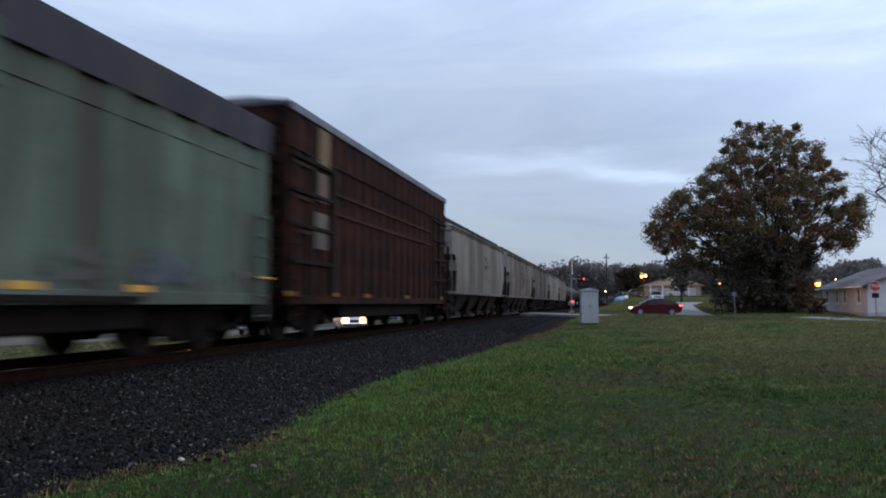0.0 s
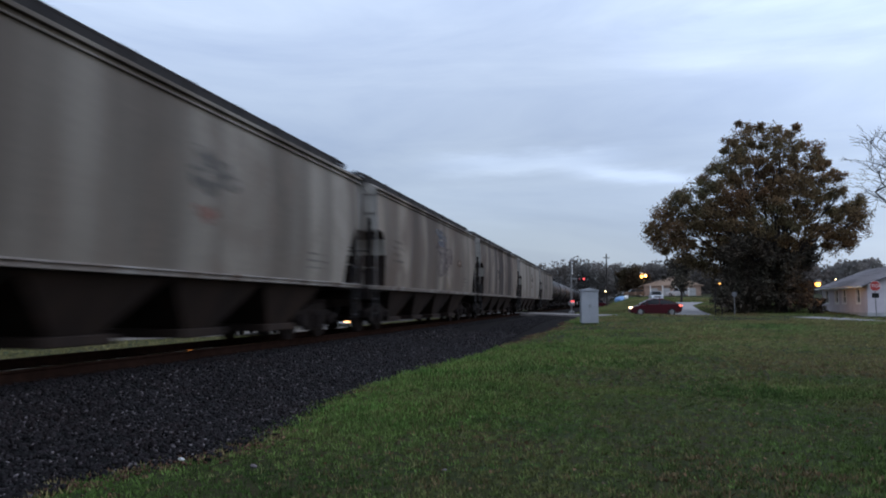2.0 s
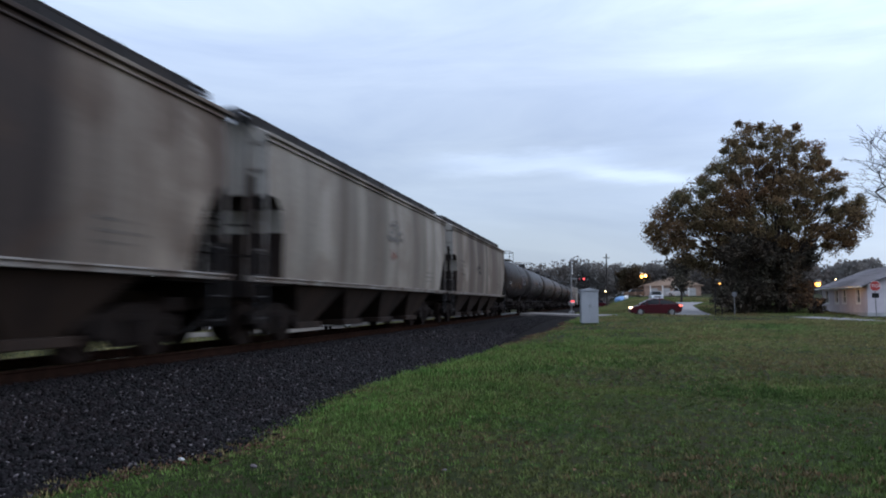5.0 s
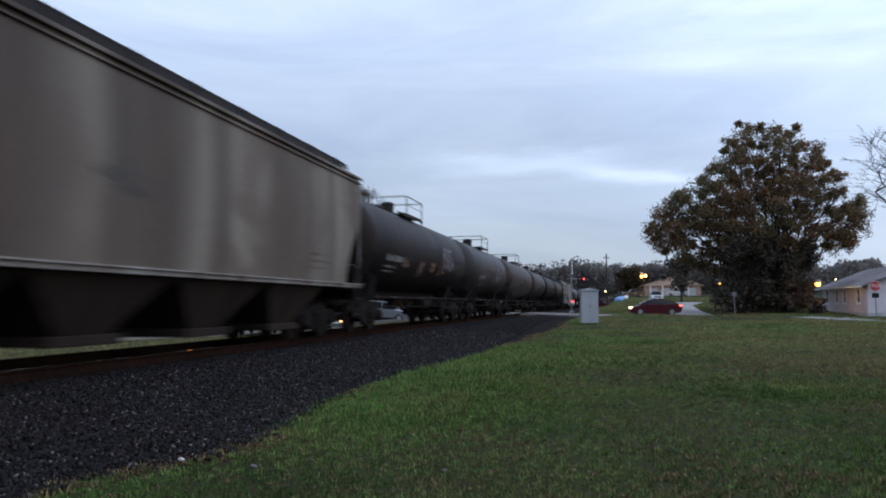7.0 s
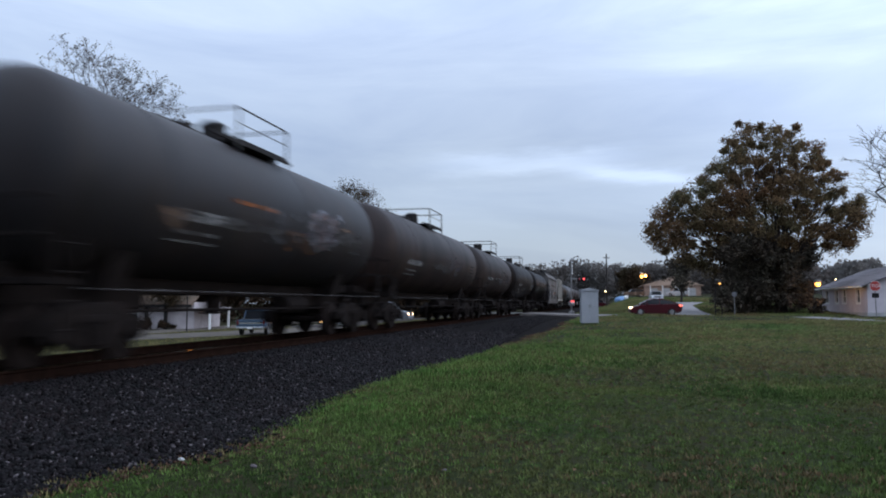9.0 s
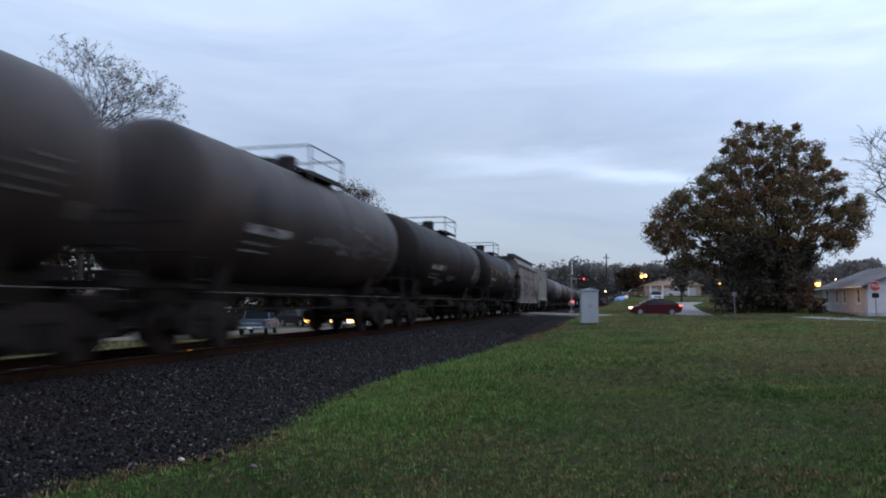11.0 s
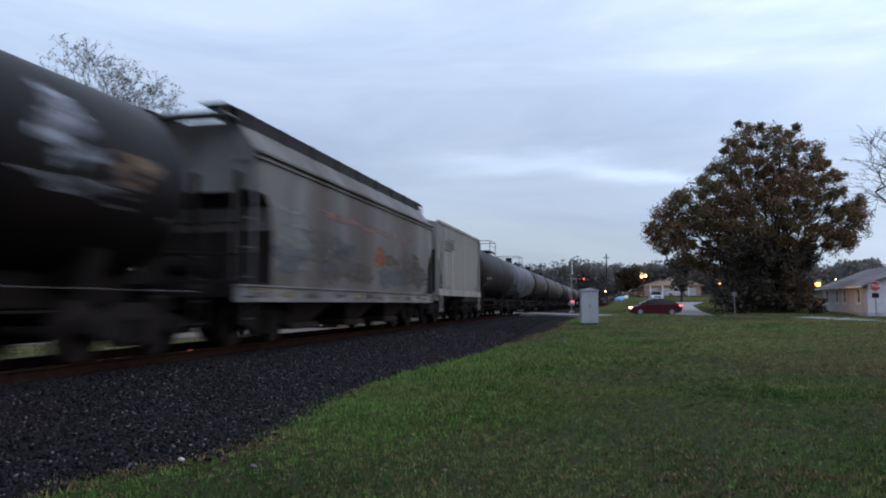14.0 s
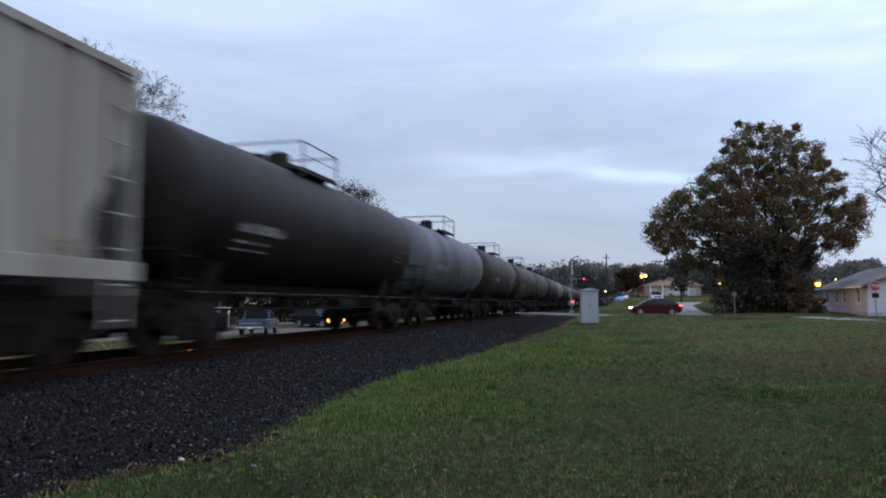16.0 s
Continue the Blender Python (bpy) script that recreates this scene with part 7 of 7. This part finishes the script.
def pickup(m, paint, label):
    t = thing("pickup_truck", m, label, "pickup truck")
    prof = [(-2.6, 0.5), (-2.62, 1.02), (0.9, 1.05), (1.9, 1.0), (2.55, 0.92), (2.62, 0.55), (2.2, 0.42), (2.05, 0.62), (1.7, 0.82), (1.35, 0.62), (1.25, 0.4), (-1.0, 0.4), (-1.1, 0.62), (-1.45, 0.82), (-1.8, 0.62), (-1.9, 0.42)]
    part("body", skin(prof, 0.94), paint, t, smooth=40)
    part("window_glass", cabin(((-0.75, 1.15), (-0.62, 0.55)), 0.84, 0.7, 1.04, 1.62), M_CARGLASS, t)
    part("roof", box(B(), -0.68, 0.58, -0.73, 0.73, 1.6, 1.7, 0.04), paint, t)
    for s in (-1, 1):
        for a, c in ((1.15, 0.57), (-0.75, -0.63), (0.1, 0.0)):
            part("pillar", rod(B(), (a, s * 0.85, 1.04), (c, s * 0.73, 1.64), 0.045, 6), paint, t)
    part("truck_bed", box(B(), -2.5, -0.85, -0.8, 0.8, 1.0, 1.055), M_BLACK, t)
    part("tailgate", box(B(), -2.68, -2.6, -0.75, 0.75, 0.6, 1.04, 0.02), paint, t)
    part("tailgate_trim", box(B(), -2.695, -2.68, -0.72, 0.72, 0.76, 0.86), M_CHROME, t, "bright tailgate trim band")
    part("rear_bumper", box(B(), -2.82, -2.6, -0.92, 0.92, 0.42, 0.58, 0.03), M_CHROME, t)
    part("number_plate", box(B(), -2.835, -2.82, -0.16, 0.16, 0.45, 0.56), M_WHITE, t)
    lamps(t, -2.62, (-0.84, 0.84), 0.85, M_TAILOFF, "taillight", "red taillight", (0.05, 0.07, 0.17))
    lamps(t, 2.55, (-0.74, 0.74), 0.78, M_CHROME, "headlight", "unlit headlight", (0.06, 0.14, 0.09))
    road_wheels(t, (1.7, -1.45), 0.92, 0.37)
    return t


sedan(pose(4.0, 65.2, 0.345, 0, 0, 180 + 5) @ Matrix.Diagonal((0.91, 1, 1.04, 1)), M_MAROON, "dark maroon sedan with lit lamps waiting at the crossing")
suv(pose(7.6, 120.0, gz(7.6, 120) + 0.06, 0, 0, -88), M_WHITECAR, "white car parked beside the uphill road", rack=False)
suv(pose(14.8, 163.5, gz(14.8, 163.5) + 0.02, 0, 0, 170), M_WHITECAR, "white car parked before the tan building", rack=False)
suv(pose(5.4, 158, gz(5.4, 158), 0, 0, 190), M_HOPDARK, "dull grey car parked on the hill", rack=False)
suv(pose(-1.6, 149, gz(-1.6, 149), 0, 0, 5), M_MAROON, "dark red car on the far road", rack=False)
suv(pose(-35.9, 42.0, -0.72, 0, 0, -18), M_DARKCAR, "charcoal SUV with a roof rack parked on the street")
pickup(pose(-23.4, 45.6, -0.67, 0, 0, 106), M_BLUECAR, "old steel-blue pickup truck standing on the street")
# these two cars' headlight lenses are oversized to stand in for glare
TRAFFIC_A = suv(pose(-21.0, 49.5, -0.15, 0, 0, -75), M_DARKCAR, "dark SUV with lit headlights creeping along the street", lit=True, rack=False, lens=(0.2, 0.42, 0.40), tail=M_TAIL)
TRAFFIC_B = suv(pose(-16.2, 46.2, -0.13, 0, 0, -62), M_WHITECAR, "white SUV with lit headlights driving off along the street", lit=True, rack=False, head=M_HEADWARM, lens=(0.16, 0.34, 0.32))
suv(pose(-20.1, 64.6, -0.17, 0, 4.5, 0), M_GREYCAR, "grey car with lit lamps waiting at the crossing", lit=True, rack=False, head=M_HEADWHITE, lens=(0.09, 0.15, 0.11), tail=M_TAIL)

# tarp-covered heap on the hillside
tp = thing("tarp_heap", pose(2.6, 144, gz(2.6, 144)), "blue and white tarp over a low heap on the hill", "tarp")
bm = B()
ball(bm, (0, 0, 0.1), 1.0, 14, 8, (1.3, 0.9, 0.75))
for v_ in bm.verts:
    v_.co += Vector((0, 0, 0.25)) * noise.noise(v_.co * 1.7)
part("tarp", bm, M_BLUETARP, tp, smooth=60)
part("weight", ball(B(), (0.9, -0.5, 0.6), 0.45, 10, 6), M_WHITE, tp, "white sack", 60)


def street_traffic():
    a = lambda x, y, h: pose(x, y, gz(x, y) + 0.06, 0, 0, h)
    walk(TRAFFIC_A, [(0.0, a(-28.0, 64.5, -66)), (2.0, a(-30.0, 66.6, -66)), (9.2, a(-30.4, 67.2, -66)), (11.3, a(-26.9, 60.6, -26)), (12.0, a(-26.3, 60.3, -23)), (13.0, a(-25.5, 60.0, -22)), (15.8, a(-25.0, 59.8, -22)), (16.0, a(-25.0, 59.8, -22))])
    walk(TRAFFIC_B, [(0.0, a(-20.0, 54.2, -60)), (1.5, a(-21.2, 55.6, -72)), (9.0, a(-21.6, 55.8, -78)), (11.5, a(-20.3, 55.5, -86)), (12.05, a(-20.3, 55.2, -92)), (12.5, a(-24.8, 49.5, -116)), (13.0, a(-29.3, 40.5, -114)), (13.5, a(-32.9, 28.5, -98)), (14.2, a(-33.0, 12.0, -90)), (16.0, a(-33.0, -25.0, -90))])


# ---- grass and fallen leaves ----
def lawn_points(n, y0, y1, power):
    y = y0 + (y1 - y0) * rng.uniform(0, 1, n) ** power
    x = rng.uniform(-1, 1, n) * (y * 0.62 + 2.5) + y * 0.08
    edge = toe(y) + 0.03
    keep = x > edge + rng.normal(0, 0.15, n)
    return x[keep], y[keep]


TUFT_V = np.array([(-0.16, 0, 0), (0.16, 0, 0), (0.2, 0.16, 1.0), (-0.62, 0.1, 0), (-0.32, 0.1, 0), (-0.85, 0.4, 0.75), (0.32, -0.1, 0), (0.62, -0.1, 0), (0.95, -0.4, 0.8), (-0.15, -0.5, 0), (0.15, -0.45, 0), (0.1, -0.95, 0.6)])
TUFT_F = np.array([[0, 1, 2], [3, 4, 5], [6, 7, 8], [9, 10, 11]])


def worn_lawn(x, y):
    """0 on lush grass, 1 on withered patches, which are more frequent towards the house."""
    w = np.sin(x * 0.52 + 1.3 * np.sin(y * 0.23)) * np.sin(y * 0.33 + x * 0.11 + 0.8) + 0.5 * np.sin(x * 1.7 + y * 0.9) * np.sin(y * 1.3 - x * 0.6) + 0.3 * np.sin(x * 4.1 + 2 * np.sin(y * 1.9)) * np.sin(y * 3.3)
    return smoothstep(-0.25, 0.6, w + 0.35 * smoothstep(1.0, 7.0, x - 0.1 * y)) * (0.22 + 0.78 * smoothstep(-1.2, 3.5, x - 0.05 * y))


px_, py_, pz_, ps_ = [], [], [], []
for n, y0, y1, pw, s0, s1 in ((95000, 4.0, 13, 1.1, 0.03, 0.075), (85000, 12, 34, 1.3, 0.05, 0.10), (45000, 32, 60, 1.0, 0.07, 0.13)):
    x, y = lawn_points(n, y0, y1, pw)
    patch = np.sin(x * 0.9 + 1.7 * np.sin(y * 0.31)) * np.sin(y * 0.55 + x * 0.23) + np.sin(x * 0.37 - y * 0.21)
    keep = rng.uniform(0, 1, len(x)) < (0.85 + 0.18 * patch) * (1 - 0.72 * worn_lawn(x, y))
    x, y = x[keep], y[keep]
    px_.append(x), py_.append(y), pz_.append(ground_z(x, y) - 0.005)
    ps_.append(rng.uniform(s0, s1, len(x)) * (1 + 0.35 * patch[keep].clip(-0.8, 1)))
n = 30000
x, y = rng.uniform(-5, 10, n), rng.uniform(-8, 4.5, n)
keep = x > toe(y) + 0.05
px_.append(x[keep]), py_.append(y[keep]), pz_.append(ground_z(x[keep], y[keep]) - 0.005), ps_.append(rng.uniform(0.03, 0.075, int(keep.sum())))
n = 60000
x, y = rng.uniform(-3.5, 34, n), rng.uniform(70, 150, n)
keep = ~((np.abs(x - np.interp(y, [66, 80, 100, 118], [7.6, 7.9, 8.8, 10.8])) < np.interp(y, [66, 100, 118], [1.8, 2.2, 4.1])) & (y < 119)) & (x > -3.2)
px_.append(x[keep]), py_.append(y[keep]), pz_.append(ground_z(x[keep], y[keep]) - 0.01), ps_.append(rng.uniform(0.12, 0.22, int(keep.sum())))
n = 16000
x, y = rng.uniform(-31.5, -12.5, n), rng.uniform(8, 62, n)
keep = np.abs(x - np.interp(y, [30, 41, 55, 68], [-31.5, -28.5, -23.5, -21.0])) > np.where(y < 30, -1, np.interp(y, [30, 41, 55, 68], [1.6, 3.1, 3.9, 4.1]))
verge_p = np.stack([x[keep], y[keep], ground_z(x[keep], y[keep]) - 0.005], -1)
tagged(new("grass", scatter_mesh("grass", TUFT_V, TUFT_F, verge_p, rng.uniform(0.08, 0.15, len(verge_p)), M_STRAW, tilt=False)), "dry yellowish grass between the track and the street", "grass", kind="stuff")
P_ = np.stack([np.concatenate(px_), np.concatenate(py_), np.concatenate(pz_)], -1)
S_ = np.concatenate(ps_)
# the brightened blade colour takes over with distance
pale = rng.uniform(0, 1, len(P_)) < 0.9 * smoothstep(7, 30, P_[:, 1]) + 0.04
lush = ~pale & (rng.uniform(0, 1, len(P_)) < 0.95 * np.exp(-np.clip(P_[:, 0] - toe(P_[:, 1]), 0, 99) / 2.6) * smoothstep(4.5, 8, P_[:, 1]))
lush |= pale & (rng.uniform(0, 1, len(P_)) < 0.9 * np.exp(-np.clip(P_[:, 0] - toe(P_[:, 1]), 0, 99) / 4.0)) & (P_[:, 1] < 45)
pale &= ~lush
tagged(new("grass", scatter_mesh("grass", TUFT_V, TUFT_F, P_[lush], S_[lush], M_BLADELUSH, tilt=False)), "lush bright green grass along the ballast", "grass", kind="stuff")
tagged(new("grass", scatter_mesh("grass", TUFT_V, TUFT_F, P_[~pale & ~lush], S_[~pale & ~lush], M_BLADE, tilt=False)), "short dark green grass tufts", "grass", kind="stuff")
tagged(new("grass", scatter_mesh("grass", TUFT_V, TUFT_F, P_[pale], S_[pale], M_BLADEFAR, tilt=False)), "grass tufts further out, coloured lighter to brighten the far lawn", "grass", kind="stuff")
x, y = lawn_points(150000, 4.0, 50, 1.3)
keep = rng.uniform(0, 1, len(x)) < 0.9 * worn_lawn(x, y) + 0.03
x, y = x[keep], y[keep]
# withered tufts also turn paler with distance, which lifts the far lawn
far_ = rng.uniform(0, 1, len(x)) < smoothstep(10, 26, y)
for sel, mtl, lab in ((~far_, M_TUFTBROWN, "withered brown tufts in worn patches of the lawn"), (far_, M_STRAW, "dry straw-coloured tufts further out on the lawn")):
    q = np.stack([x[sel], y[sel], ground_z(x[sel], y[sel]) - 0.002], -1)
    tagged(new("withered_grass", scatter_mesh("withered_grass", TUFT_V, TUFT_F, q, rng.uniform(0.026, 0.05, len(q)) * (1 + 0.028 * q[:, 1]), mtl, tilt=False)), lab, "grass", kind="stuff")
x, y = lawn_points(5200, 4.0, 24, 1.2)
keep = rng.uniform(0, 1, len(x)) < 0.25 + 0.75 * smoothstep(-1.0, 4.0, x)
x, y = x[keep], y[keep]
tagged(new("fallen_leaves", scatter_mesh("fallen_leaves", LEAF_V * np.array((1, 1.3, 1.8)), LEAF_F, np.stack([x, y, ground_z(x, y) + 0.03], -1), rng.uniform(0.02, 0.05, len(x)), M_DEADLEAF)), "dry brown leaves lying in the grass", "fallen leaves", kind="stuff")
y = 4 + 41 * rng.uniform(0, 1, 17000) ** 1.5
y = y[rng.uniform(0, 1, len(y)) < 0.25 + 0.75 * smoothstep(-0.3, 0.7, np.sin(y * 1.1 + 0.6) + 0.5 * np.sin(y * 2.9))]
x = toe(y) + rng.normal(-0.05, 0.21, len(y))
tagged(new("verge_litter", scatter_mesh("verge_litter", ROCK_V, ROCK_F, np.stack([x, y, ground_z(x, y) + 0.008], -1), rng.uniform(0.010, 0.026, len(x)), M_DIRT, (1, 0.8, 0.5), 0.3)), "brown dirt clods along the edge of the ballast", "dirt", kind="stuff")
y = 4 + 40 * rng.uniform(0, 1, 900) ** 1.3
x = toe(y) + rng.normal(0.08, 0.13, len(y))
tagged(new("verge_grass", scatter_mesh("verge_grass", TUFT_V, TUFT_F, np.stack([x, y, ground_z(x, y) - 0.005], -1), rng.uniform(0.03, 0.075, len(x)), M_STRAW, tilt=False)), "straw-coloured taller grass along the ballast", "grass", kind="stuff")
for x, y, s, mtl, lab in ((-3.81, 5.97, 0.026, M_CONC, "crumpled scrap of greyish paper at the edge of the ballast"), (-3.04, 5.87, 0.026, M_STONELIGHT, "pale grey stone lying in the grass"), (-1.38, 6.09, 0.02, M_STONELIGHT, "pale grey stone lying in the grass")):
    bm = B()
    bmesh.ops.create_icosphere(bm, subdivisions=2, radius=s)
    for v_ in bm.verts:
        v_.co = Vector((v_.co.x * 1.3, v_.co.y, v_.co.z * 0.7)) * (1 + 0.5 * noise.noise(v_.co * 30))
    ob = new("paper_scrap" if mtl is M_CONC else "stone", finish("stone", bm, mtl))
    ob.location = (x, y, gz(x, y) + s * 0.5)
    tagged(ob, lab, "litter" if mtl is M_CONC else "stone")
x, y = lawn_points(420, 4.2, 14, 1.1)
tagged(new("twigs", scatter_mesh("twigs", np.array([(-1, -0.05, 0), (1, -0.03, 0.05), (1, 0.03, 0.05), (-1, 0.05, 0)]), LEAF_F, np.stack([x, y, ground_z(x, y) + 0.04], -1), rng.uniform(0.02, 0.06, len(x)), M_STRAW, tilt=False)), "dry pale twigs and stalks in the grass", "twigs", kind="stuff")


# ---- movement ----
def motions():
    for car, y0 in CARS:
        walk(car, [(0.0, pose(TRACK_X, y0, RAIL_Z)), (8.0, pose(TRACK_X, y0 - 8 * SPEED, RAIL_Z)), (16.0, pose(TRACK_X, y0 - 16 * SPEED, RAIL_Z))])
    # wheels roll at the train's speed; wheelsets at the same end of a bogie share their keys
    shared = {}
    for ws in WHEELSETS:
        end = ws.location.y > 0
        if end not in shared:
            walk(ws, [(i / 30, Matrix.Translation((0, 0.89 if end else -0.89, 0.43)) @ Matrix.Rotation(SPEED * i / 30 / 0.43, 4, "X")) for i in range(481)])
            shared[end] = ws.animation_data.action, ws.animation_data.action_slot
        else:
            ws.rotation_mode = "QUATERNION"
            ws.animation_data_create()
            ws.animation_data.action, ws.animation_data.action_slot = shared[end]
    street_traffic()


motions()
